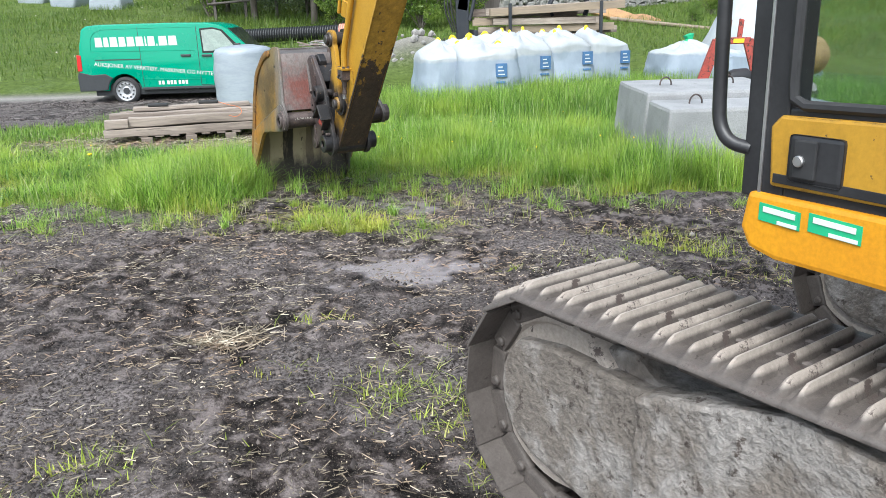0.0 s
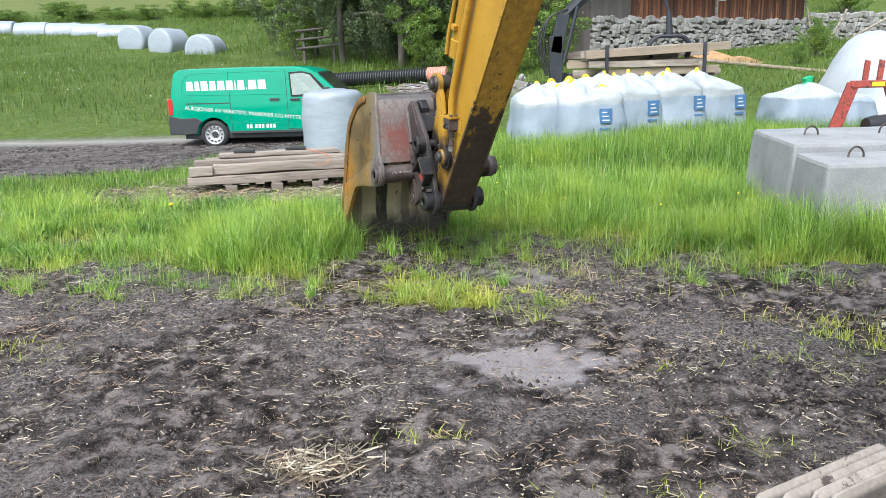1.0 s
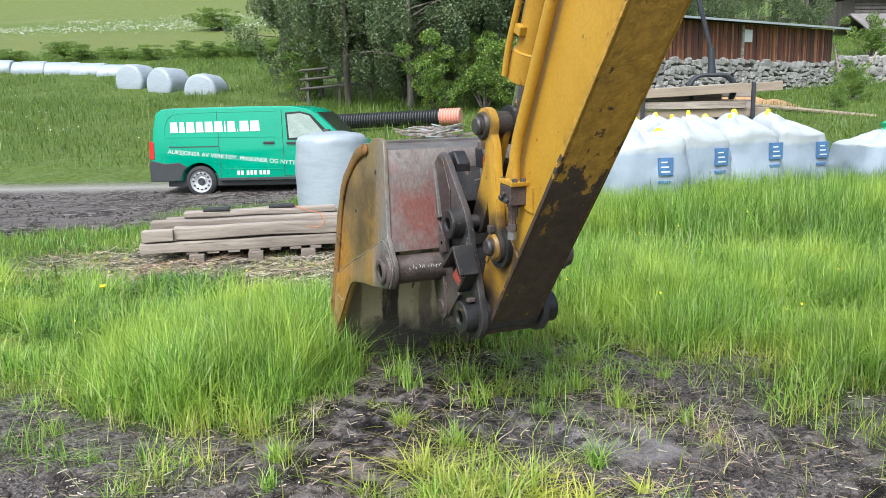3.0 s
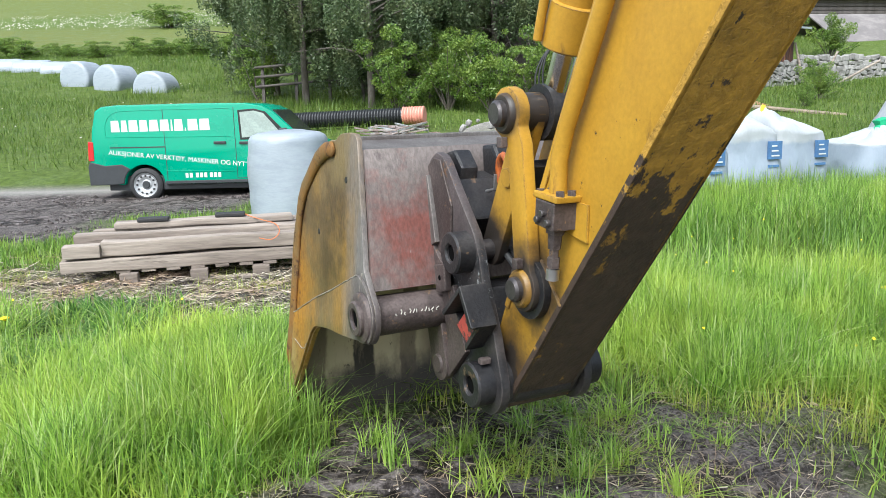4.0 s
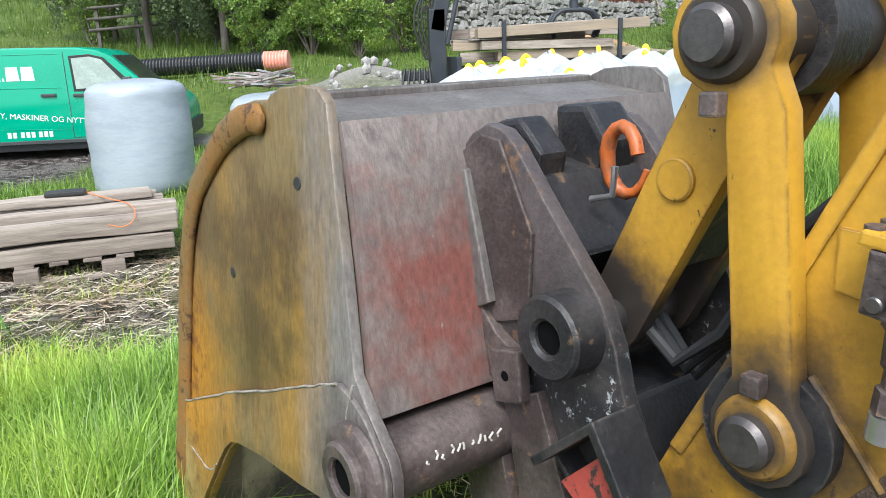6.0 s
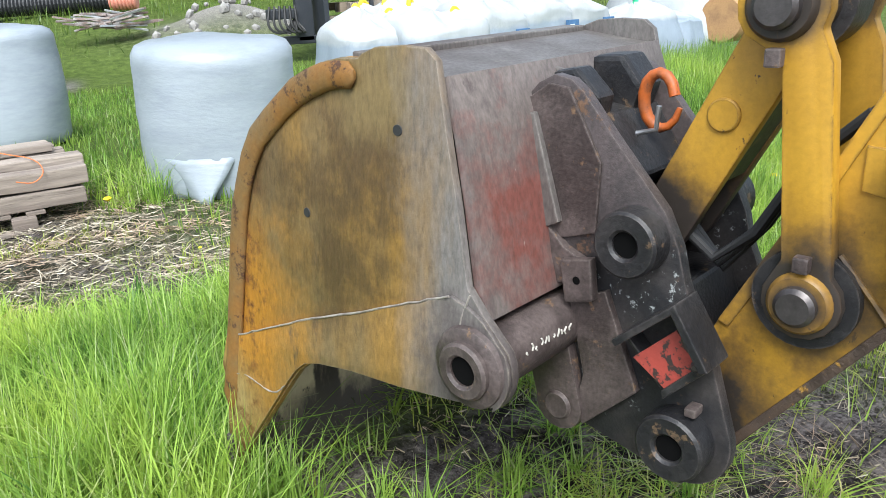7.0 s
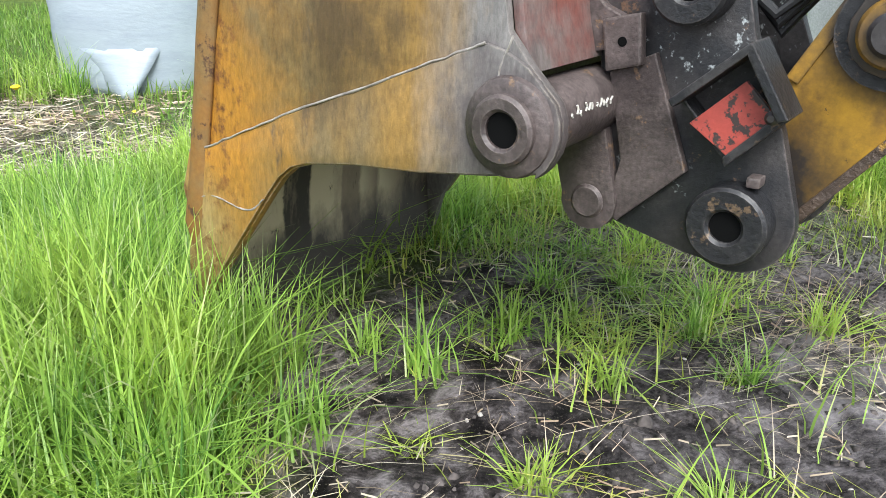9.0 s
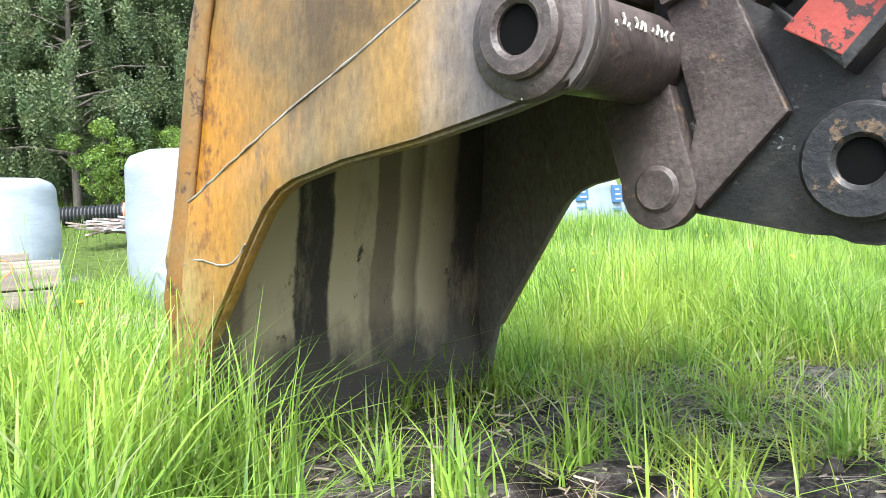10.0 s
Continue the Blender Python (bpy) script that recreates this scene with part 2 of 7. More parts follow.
PIN = surface("turned_steel", (0.11, 0.1, 0.1), (0.06, 0.054, 0.054), None, 9, 120, (0.3, 0.5), 0.7, bump_by=0.15)
CHROME = plain("chromed_rod", (0.6, 0.6, 0.6), 0.12, 1.0, 0.04)
ZINC = plain("zinc_fitting", (0.5, 0.5, 0.5), 0.3, 0.9, 0.1)
BLACK = plain("black_rubber", (0.02, 0.02, 0.021), 0.55, 0, 0.2)
# Dull black that puts the shade inside bored holes into a colour.
VOID = plain("bore_shade_black", (0.006, 0.006, 0.006), 1.0, 0, 0.05)
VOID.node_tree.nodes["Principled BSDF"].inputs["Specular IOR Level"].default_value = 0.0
BLACK_PAINT = surface("black_paint", (0.018, 0.018, 0.02), (0.03, 0.03, 0.032), (0.12, 0.11, 0.1), 5, 80, (0.3, 0.5), 0, (0.4, 0.7), (0.72, 0.75), bump_by=0.1)
RED = surface("chipped_red_paint", (0.36, 0.06, 0.045), (0.25, 0.045, 0.036), (0.04, 0.028, 0.026), 8, 80, (0.45, 0.65), 0, (0.4, 0.65), (0.55, 0.57))
ORANGE = surface("orange_yellow_paint", (0.62, 0.28, 0.012), (0.55, 0.23, 0.01), (0.3, 0.2, 0.1), 3, 80, (0.3, 0.5), 0, (0.4, 0.7), (0.72, 0.8), bump_by=0.1)
HOOK = surface("orange_hook_paint", (0.42, 0.1, 0.018), (0.22, 0.07, 0.025), (0.06, 0.04, 0.03), 20, 90, (0.4, 0.6))
MUDDY = surface("dried_mud_on_steel", (0.25, 0.232, 0.215), (0.15, 0.13, 0.112), (0.06, 0.047, 0.04), 5.5, 38, (0.7, 0.95), 0, (0.42, 0.56), (0.57, 0.64), bump_by=0.8, bump_dist=0.02, shade=0.25)
CONCRETE = surface("cast_concrete", (0.29, 0.295, 0.3), (0.22, 0.225, 0.23), (0.13, 0.13, 0.13), 2.2, 90, (0.8, 0.95), 0, (0.4, 0.65), (0.6, 0.7), bump_by=0.6, shade=0.2, edge=(0.16, 0.155, 0.15))
WRAP = surface("white_bale_wrap", (0.3, 0.338, 0.378), (0.265, 0.302, 0.345), None, 3, 14, (0.3, 0.45), 0, stretch=(1, 1, 4), bump_by=0.2, bump_dist=0.012, shade=0.04)
SACK_PLAIN = surface("white_woven_sack", (0.38, 0.405, 0.43), (0.33, 0.36, 0.395), None, 3, 9, (0.5, 0.7), 0, stretch=(1, 1, 0.6), bump_by=0.5, bump_dist=0.02, shade=0.05)
def sack_material():
    m, n, l, p = nodes_of("white_sack_with_filling_showing")
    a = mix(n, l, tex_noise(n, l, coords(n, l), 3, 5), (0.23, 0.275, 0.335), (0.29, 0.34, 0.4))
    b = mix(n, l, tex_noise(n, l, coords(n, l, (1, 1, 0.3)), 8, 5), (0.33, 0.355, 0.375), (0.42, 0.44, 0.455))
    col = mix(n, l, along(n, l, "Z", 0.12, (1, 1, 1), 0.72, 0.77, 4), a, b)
    p.inputs["Roughness"].default_value = 0.55
    grain(n, l, col, 0.05, 12, p, 0.5, 0.02, (1, 1, 0.5))
    return m


LOOP_YELLOW = plain("yellow_lifting_loop", (0.75, 0.55, 0.02), 0.6, 0, 0.1)
BLUE_PRINT = plain("blue_print", (0.06, 0.14, 0.28), 0.6, 0, 0.15)
TIE_GREEN = plain("green_tie", (0.02, 0.35, 0.16), 0.6)
VAN_GREEN = surface("green_van_paint", (0.0, 0.28, 0.165), (0.0, 0.255, 0.15), None, 1.2, 40, (0.22, 0.3), 0, shade=0.03, bump_by=0.02)
WHITE_VINYL = plain("white_vinyl", (0.6, 0.62, 0.62), 0.45, 0, 0.03)
TRIM_BLACK = plain("dark_plastic_trim", (0.03, 0.033, 0.036), 0.55)
TYRE = plain("tyre_rubber", (0.025, 0.025, 0.026), 0.75, 0, 0.2)
RIM = plain("grey_steel_rim", (0.42, 0.43, 0.44), 0.4, 0.5)
LAMP_RED = plain("red_lamp_lens", (0.5, 0.02, 0.02), 0.2)
WOOD = surface("weathered_grey_wood", (0.33, 0.28, 0.235), (0.19, 0.155, 0.13), (0.06, 0.045, 0.036), 6, 55, (0.75, 0.95), 0, (0.42, 0.6), (0.57, 0.68), (0.08, 1, 1), 0.6, 0.007, 0.2, (0.12, 0.095, 0.08))
FRESH_WOOD = surface("sawn_timber", (0.3, 0.235, 0.17), (0.22, 0.18, 0.14), (0.12, 0.095, 0.075), 4, 50, (0.7, 0.9), 0, (0.4, 0.65), (0.62, 0.72), (0.1, 1, 1), 0.4)
def varied_boards():
    """Tarred boards, each with its own tone, from sun-bleached orange to black."""
    m, n, l, p = nodes_of("tarred_boards_each_its_own_tone")
    tone = ramp(n, l, n.new("ShaderNodeObjectInfo").outputs["Random"], [(0.0, (0.05, 0.024, 0.018)), (0.3, (0.13, 0.045, 0.024)), (0.65, (0.22, 0.075, 0.034)), (1.0, (0.34, 0.15, 0.07))])
    streak = tex_noise(n, l, coords(n, l, (1, 1, 0.12), True), 9, 6, 0.7)
    col = mix(n, l, ramp(n, l, streak, [(0.42, (0, 0, 0)), (0.62, (0.85, 0.85, 0.85))]), tone, (0.06, 0.03, 0.022))
    p.inputs["Roughness"].default_value = 0.85
    grain(n, l, col, 0.2, 30, p, 0.4, 0.01, (1, 1, 0.15))
    return m


GREY_BOARD = surface("grey_weathered_boards", (0.12, 0.105, 0.1), (0.075, 0.065, 0.06), None, 1.5, 30, (0.8, 0.95), 0, stretch=(1, 1, 0.15))
PINK_BOARD = surface("faded_red_boards", (0.17, 0.085, 0.075), (0.12, 0.06, 0.055), None, 1.5, 30, (0.8, 0.95), 0, stretch=(1, 1, 0.15))
TIN = surface("galvanised_roof_sheet", (0.42, 0.45, 0.48), (0.33, 0.36, 0.39), None, 0.6, 20, (0.35, 0.55), 0.4)
SLATE = surface("grey_slate", (0.16, 0.145, 0.14), (0.24, 0.22, 0.21), None, 1.2, 20, (0.6, 0.85), 0)
STONE = surface("field_stone", (0.3, 0.29, 0.275), (0.2, 0.19, 0.18), (0.4, 0.39, 0.37), 2, 25, (0.8, 0.95), 0, bump_by=0.5, bump_dist=0.02)
PEBBLE = surface("pale_pebble", (0.36, 0.33, 0.3), (0.24, 0.22, 0.2), None, 20, 90, (0.7, 0.9), 0)
BARK = surface("grey_bark", (0.1, 0.085, 0.07), (0.2, 0.18, 0.16), (0.05, 0.04, 0.035), 3, 20, (0.85, 0.95), 0, stretch=(1, 1, 0.4), bump_by=0.6, bump_dist=0.02)
PIPE_BLACK = plain("black_corrugated_plastic", (0.018, 0.019, 0.021), 0.4)
PIPE_PINK = plain("salmon_plastic_socket", (0.6, 0.25, 0.19), 0.45)
CRANE = surface("dark_crane_paint", (0.018, 0.022, 0.03), (0.03, 0.033, 0.04), None, 3, 40, (0.5, 0.7), 0.0)
RUSTPILE = surface("rusty_scrap", (0.22, 0.16, 0.14), (0.35, 0.33, 0.32), (0.12, 0.06, 0.04), 5, 40, (0.5, 0.8), 0.3)
SAND = surface("orange_clay", (0.4, 0.23, 0.11), (0.3, 0.18, 0.1), None, 2, 30, (0.9, 1.0), 0)
DRUM = surface("tan_drum", (0.38, 0.22, 0.1), (0.28, 0.16, 0.08), None, 3, 40, (0.5, 0.8), 0)
CHALK = plain("worn_chalk", (0.4, 0.38, 0.34), 0.9, 0, 0.2)
YELLOW_FLOWER = plain("dandelion_yellow", (0.8, 0.6, 0.01), 0.7)


def gauge(n, l, point, radius, wobble=0.5, scale=9.0, flat=True, soft=0.5):
    """1 within a ragged patch round a point of the machine, 0 outside."""
    v = coords(n, l, (0 if flat else 1, 1, 1))
    d = n.new("ShaderNodeVectorMath")
    d.operation = "DISTANCE"
    d.inputs[1].default_value = point
    l.new(v, d.inputs[0])
    w = n.new("ShaderNodeMath")
    w.operation = "MULTIPLY_ADD"
    w.inputs[1].default_value, w.inputs[2].default_value = -2 * wobble * radius, wobble * radius
    l.new(tex_noise(n, l, coords(n, l), scale, 6, 0.7), w.inputs[0])
    a = n.new("ShaderNodeMath")
    l.new(d.outputs["Value"], a.inputs[0]), l.new(w.outputs[0], a.inputs[1])
    return ramp(n, l, a.outputs[0], [(0.0, (1, 1, 1)), (radius * (1 - soft), (1, 1, 1)), (radius, (0, 0, 0))])


def along(n, l, axis_, wobble, stretch, lo, hi, scale=6.0):
    """0 to 1 between two places along an axis of the machine, with ragged streaks."""
    sep = n.new("ShaderNodeSeparateXYZ")
    l.new(coords(n, l), sep.inputs[0])
    w = n.new("ShaderNodeMath")
    w.operation = "MULTIPLY_ADD"
    w.inputs[1].default_value = wobble
    l.new(tex_noise(n, l, coords(n, l, stretch), scale, 7, 0.7), w.inputs[0])
    l.new(sep.outputs[axis_], w.inputs[2])
    m = n.new("ShaderNodeMapRange")
    m.inputs["From Min"].default_value, m.inputs["From Max"].default_value = lo + wobble / 2, hi + wobble / 2
    l.new(w.outputs[0], m.inputs["Value"])
    return m.outputs[0]


def grain(n, l, col, amount, scale, bsdf, bump_by=0.25, dist=0.004, stretch=(1, 1, 1)):
    g = tex_noise(n, l, coords(n, l, stretch), scale, 6, 0.7)
    lo, hi = 1 - amount, 1 + amount
    mul = n.new("ShaderNodeMix")
    mul.data_type, mul.blend_type = "RGBA", "MULTIPLY"
    mul.inputs[0].default_value = 1
    l.new(col, mul.inputs[6]), l.new(ramp(n, l, g, [(0.3, (lo,) * 3), (0.7, (hi,) * 3)]), mul.inputs[7])
    l.new(mul.outputs[2], bsdf.inputs["Base Color"])
    bump(n, l, g, bsdf, bump_by, dist)


def fleck(n, l, col, scale, lo, hi, colour, stretch=(1, 1, 1)):
    f = tex_noise(n, l, coords(n, l, stretch), scale, 9, 0.75)
    return mix(n, l, ramp(n, l, f, [(lo, (0, 0, 0)), (hi, (1, 1, 1))]), col, colour)


def greased(name, base, other, spots_, edge=0.64):
    """Yellow paint with chips, grime and black grease round the pins."""
    m, n, l, p = nodes_of(name)
    col = mix(n, l, ramp(n, l, tex_noise(n, l, coords(n, l), 4, 5), [(0.4, (0, 0, 0)), (0.7, (1, 1, 1))]), base, other)
    col = fleck(n, l, col, 3.2, 0.56, 0.75, tuple(c * 0.72 for c in base))
    col = fleck(n, l, col, 17, edge, edge + 0.015, (0.045, 0.028, 0.02))
    col = fleck(n, l, col, 60, 0.72, 0.74, (0.06, 0.035, 0.02))
    for (y_, z_), r_ in spots_:
        g = gauge(n, l, (0, y_, z_), r_ * 1.35, 0.6)
        soft = n.new("ShaderNodeMath")
        soft.operation = "MULTIPLY"
        soft.inputs[1].default_value = 0.5
        l.new(g, soft.inputs[0])
        col = mix(n, l, soft.outputs[0], col, (0.12, 0.065, 0.02))
        col = mix(n, l, gauge(n, l, (0, y_, z_), r_, 0.5), col, (0.03, 0.024, 0.02))
    col = fleck(n, l, col, 11, 0.6, 0.72, (0.16, 0.085, 0.02), (1, 1, 0.25))
    col = edge_wear(n, l, col, (0.05, 0.03, 0.018), 0.008, 18, 0.95)
    p.inputs["Roughness"].default_value = 0.48
    grain(n, l, col, 0.12, 70, p, 0.15)
    return m


def side_material():
    m, n, l, p = nodes_of("ochre_paint_worn_to_grey")
    ochre = mix(n, l, ramp(n, l, tex_noise(n, l, coords(n, l, (1, 1, 0.45)), 3.4, 6, 0.6), [(0.42, (0, 0, 0)), (0.6, (1, 1, 1))]), (0.235, 0.135, 0.034), (0.155, 0.108, 0.05))
    ochre = mix(n, l, gauge(n, l, (0, 0.8, 0.64), 0.36, 0.9, 6, True, 0.9), ochre, (0.35, 0.16, 0.02))
    ochre = mix(n, l, gauge(n, l, (0, 0.88, 0.36), 0.2, 0.7, 7, True, 0.8), ochre, (0.3, 0.215, 0.085))
    rust = n.new("ShaderNodeMath")
    rust.operation = "MULTIPLY"
    l.new(along(n, l, "Y", 0.3, (1, 1, 0.5), 0.66, 0.8), rust.inputs[0])
    l.new(ramp(n, l, tex_noise(n, l, coords(n, l), 22, 8, 0.75), [(0.5, (0, 0, 0)), (0.62, (1, 1, 1))]), rust.inputs[1])
    ochre = mix(n, l, rust.outputs[0], ochre, (0.13, 0.05, 0.018))
    for at_, far_ in (((0, 0.3, 1.2), 0.2), ((0, 0.36, 1.04), 0.24), ((0, 0.42, 0.88), 0.22), ((0, 0.6, 1.05), 0.14)):
        ochre = mix(n, l, gauge(n, l, at_, far_, 1.2, 8, True, 0.95), ochre, (0.085, 0.052, 0.022))
    ochre = mix(n, l, gauge(n, l, (0, 0.3, 1.32), 0.2, 0.6, 6), ochre, (0.17, 0.12, 0.05))
    grey = mix(n, l, tex_noise(n, l, coords(n, l, (1, 1, 0.25)), 26, 6, 0.7), (0.06, 0.055, 0.053), (0.26, 0.24, 0.225))
    grey = fleck(n, l, grey, 5, 0.58, 0.72, (0.09, 0.078, 0.075))
    col = mix(n, l, along(n, l, "Y", 0.4, (1, 1, 0.3), 0.03, 0.24, 7), grey, ochre)
    col = mix(n, l, gauge(n, l, (0, 0.0, 0.746), 0.17, 0.7), col, (0.075, 0.062, 0.06))
    col = fleck(n, l, col, 40, 0.7, 0.74, (0.36, 0.33, 0.27), (1, 1, 0.2))
    col = fleck(n, l, col, 34, 0.72, 0.75, (0.05, 0.03, 0.02))
    p.inputs["Roughness"].default_value = 0.5
    p.inputs["Metallic"].default_value = 0.15
    col = fleck(n, l, col, 13, 0.6, 0.7, (0.1, 0.065, 0.035), (1, 1, 0.3))
    col = edge_wear(n, l, col, (0.3, 0.26, 0.21), 0.006)
    grain(n, l, col, 0.3, 90, p, 0.45, 0.004, (1, 1, 0.35))
    return m


def front_material():
    m, n, l, p = nodes_of("grey_steel_with_red_patch")
    col = mix(n, l, tex_noise(n, l, coords(n, l, (1, 1, 0.4)), 20, 7, 0.7), (0.065, 0.053, 0.05), (0.235, 0.2, 0.185))
    col = fleck(n, l, col, 5, 0.5, 0.68, (0.1, 0.075, 0.072))
    col = mix(n, l, gauge(n, l, (0.22, 0.05, 1.0), 0.25, 1.2, 12, False, 0.9), col, (0.165, 0.06, 0.048))
    col = mix(n, l, gauge(n, l, (0.75, 0.05, 1.02), 0.15, 0.9, 10, False, 0.8), col, (0.2, 0.075, 0.06))
    col = fleck(n, l, col, 45, 0.66, 0.72, (0.36, 0.34, 0.32), (1, 1, 0.25))
    p.inputs["Roughness"].default_value = 0.52
    p.inputs["Metallic"].default_value = 0.2
    col = fleck(n, l, col, 14, 0.58, 0.7, (0.07, 0.055, 0.052), (1, 1, 0.4))
    grain(n, l, col, 0.3, 90, p, 0.45, 0.004, (1, 1, 0.35))
    return m


def under_material():
    m, n, l, p = nodes_of("yellow_underside_caked_low_down")
    yellow = mix(n, l, tex_noise(n, l, coords(n, l), 3, 5), (0.44, 0.25, 0.03), (0.36, 0.2, 0.025))
    yellow = fleck(n, l, yellow, 8, 0.63, 0.645, (0.04, 0.026, 0.018), (1, 0.6, 0.6))
    mud = mix(n, l, tex_noise(n, l, coords(n, l), 14, 7, 0.7), (0.016, 0.011, 0.009), (0.085, 0.054, 0.035))
    mud = fleck(n, l, mud, 7, 0.6, 0.625, (0.3, 0.165, 0.025), (1, 0.6, 0.6))
    col = mix(n, l, along(n, l, "Z", 1.5, (1, 0.7, 0.7), 1.27, 1.31, 7), mud, yellow)
    p.inputs["Roughness"].default_value = 0.6
    grain(n, l, col, 0.4, 22, p, 0.9, 0.014)
    return m


def cheek_material():
    """Oily black plate, scraped brown in places, with splashes of white paint by the pins."""
    m, n, l, p = nodes_of("oily_plate_with_paint_chips")
    col = mix(n, l, ramp(n, l, tex_noise(n, l, coords(n, l), 6, 6, 0.65), [(0.45, (0, 0, 0)), (0.68, (1, 1, 1))]), (0.017, 0.017, 0.019), (0.055, 0.048, 0.047))
    col = mix(n, l, gauge(n, l, (0, 0.0, 1.18), 0.3, 0.8, 6, True, 0.8), col, (0.085, 0.068, 0.067))
    col = fleck(n, l, col, 11, 0.6, 0.64, (0.13, 0.075, 0.045))
    for at_, far_ in (((0, -0.17, 0.84), 0.12), ((0, -0.14, 0.62), 0.1), ((0, -0.26, 0.9), 0.09)):
        white = n.new("ShaderNodeMath")
        white.operation = "MULTIPLY"
        l.new(gauge(n, l, at_, far_, 0.6, 9, True, 0.6), white.inputs[0])
        l.new(ramp(n, l, tex_noise(n, l, coords(n, l), 34, 7, 0.75), [(0.6, (0, 0, 0)), (0.63, (1, 1, 1))]), white.inputs[1])
        col = mix(n, l, white.outputs[0], col, (0.34, 0.36, 0.36))
    col = edge_wear(n, l, col, (0.15, 0.125, 0.115), 0.007)
    p.inputs["Roughness"].default_value = 0.48
    p.inputs["Metallic"].default_value = 0.15
    grain(n, l, col, 0.3, 90, p, 0.45)
    return m


def shoe_material():
    m, n, l, p = nodes_of("track_shoe_shaded_mud_and_worn_ridges")
    # Trough colour: dark mud, with the shadow between the ridges painted in.
    plate = mix(n, l, tex_noise(n, l, coords(n, l), 14, 7, 0.7), (0.028, 0.023, 0.02), (0.15, 0.13, 0.118))
    worn = mix(n, l, tex_noise(n, l, coords(n, l), 30, 6, 0.7), (0.24, 0.205, 0.178), (0.42, 0.375, 0.33))
    col = mix(n, l, along(n, l, "Z", 0.006, (1, 1, 1), 0.02, 0.032, 14), plate, worn)
    col = fleck(n, l, col, 9, 0.6, 0.64, (0.075, 0.058, 0.052))
    col = fleck(n, l, col, 26, 0.6, 0.66, (0.045, 0.036, 0.032))
    p.inputs["Roughness"].default_value = 0.6
    grain(n, l, col, 0.2, 70, p, 0.4, 0.006)
    return m


PINS = [((-0.514, 0.911), 0.165), ((-0.195, 0.976), 0.17), ((-0.318, 0.545), 0.26), ((-0.453, 1.425), 0.07)]
YELLOW = greased("worn_yellow_paint", (0.44, 0.245, 0.022), (0.38, 0.2, 0.018), PINS)
GRIMY_YELLOW = greased("grimy_yellow_paint", (0.38, 0.205, 0.02), (0.14, 0.08, 0.03), [((-0.453, 1.425), 0.11), ((-0.195, 0.976), 0.24), ((-0.514, 0.911), 0.06), ((-0.318, 0.545), 0.25)], 0.6)
WELD = surface("weld_bead_steel", (0.34, 0.31, 0.28), (0.18, 0.155, 0.14), None, 20, 90, (0.4, 0.6), 0.3)
RIM_RUST = surface("rust_brown_rim", (0.16, 0.1, 0.038), (0.2, 0.095, 0.02), (0.06, 0.027, 0.014), 7, 80, (0.55, 0.75), 0.1, (0.4, 0.6), (0.56, 0.62), bump_by=0.4)
SIDE = side_material()
SACK = sack_material()
FRONT_STEEL = front_material()
UNDER = under_material()
SHOE = shoe_material()
CHEEK = cheek_material()
TARRED = varied_boards()
CRUMB = surface("dark_soil_crumbs", (0.03, 0.024, 0.022), (0.125, 0.105, 0.097), None, 9, 60, (0.8, 0.95), 0)


def stripes_material():
    m, n, l, p = nodes_of("streaked_cream_steel")
    sep = n.new("ShaderNodeSeparateXYZ")
    l.new(coords(n, l), sep.inputs[0])
    w = n.new("ShaderNodeMath")
    w.operation = "MULTIPLY_ADD"
    w.inputs[1].default_value = 0.05
    l.new(tex_noise(n, l, coords(n, l, (1, 0.5, 0.5)), 9, 6, 0.7), w.inputs[0])
    l.new(sep.outputs["X"], w.inputs[2])
    cream, dull, black = (0.45, 0.375, 0.25), (0.2, 0.155, 0.11), (0.035, 0.028, 0.025)
    bands = [(0.0, dull), (0.165, dull), (0.175, cream), (0.3, cream), (0.307, black), (0.405, black), (0.412, cream), (0.54, cream), (0.545, dull), (0.62, dull), (0.63, cream), (0.7, dull), (0.72, cream), (0.83, dull), (0.845, black), (0.96, black)]
    col = ramp(n, l, w.outputs[0], bands)
    b = tex_noise(n, l, coords(n, l, (1, 1, 0.6)), 9, 6, 0.7)
    col = fleck(n, l, col, 7, 0.52, 0.72, (0.27, 0.215, 0.15), (1, 0.3, 0.3))
    col = mix(n, l, along(n, l, "Z", 0.35, (1, 1, 0.5), 0.3, 0.16, 9), col, (0.055, 0.046, 0.04))
    col = fleck(n, l, col, 30, 0.62, 0.68, (0.12, 0.09, 0.065), (1, 1, 0.2))
    col = mix(n, l, ramp(n, l, b, [(0.62, (0, 0, 0)), (0.66, (1, 1, 1))]), col, (0.045, 0.036, 0.03))
    l.new(col, p.inputs["Base Color"])
    p.inputs["Roughness"].default_value = 0.6
    bump(n, l, b, p, 0.3, 0.004)
    return m


STRIPED = stripes_material()


def glass_material():
    m, n, l, p = nodes_of("tinted_glass")
    p.inputs["Base Color"].default_value = (0.75, 0.85, 0.84, 1)
    p.inputs["Roughness"].default_value = 0.02
    p.inputs["Transmission Weight"].default_value = 1.0
    p.inputs["IOR"].default_value = 1.45
    return m


GLASS = glass_material()
DARK_GLASS = plain("dark_van_glass", (0.03, 0.035, 0.035), 0.05, 0, 0.02)


# ---- mesh building ----
def part(name, bm, material, parent=None, label=""):
    me = bpy.data.meshes.new(name)
    bm.normal_update()
    bm.to_mesh(me)
    bm.free()
    me.materials.append(material)
    ob = new(name, me)
    if parent is not None:
        ob.parent = parent
    if label:
        ob["label"] = label
    return ob


def share(name, like, parent, m):
    ob = new(name, like.data)
    ob.parent = parent
    ob.matrix_basis = m
    return ob


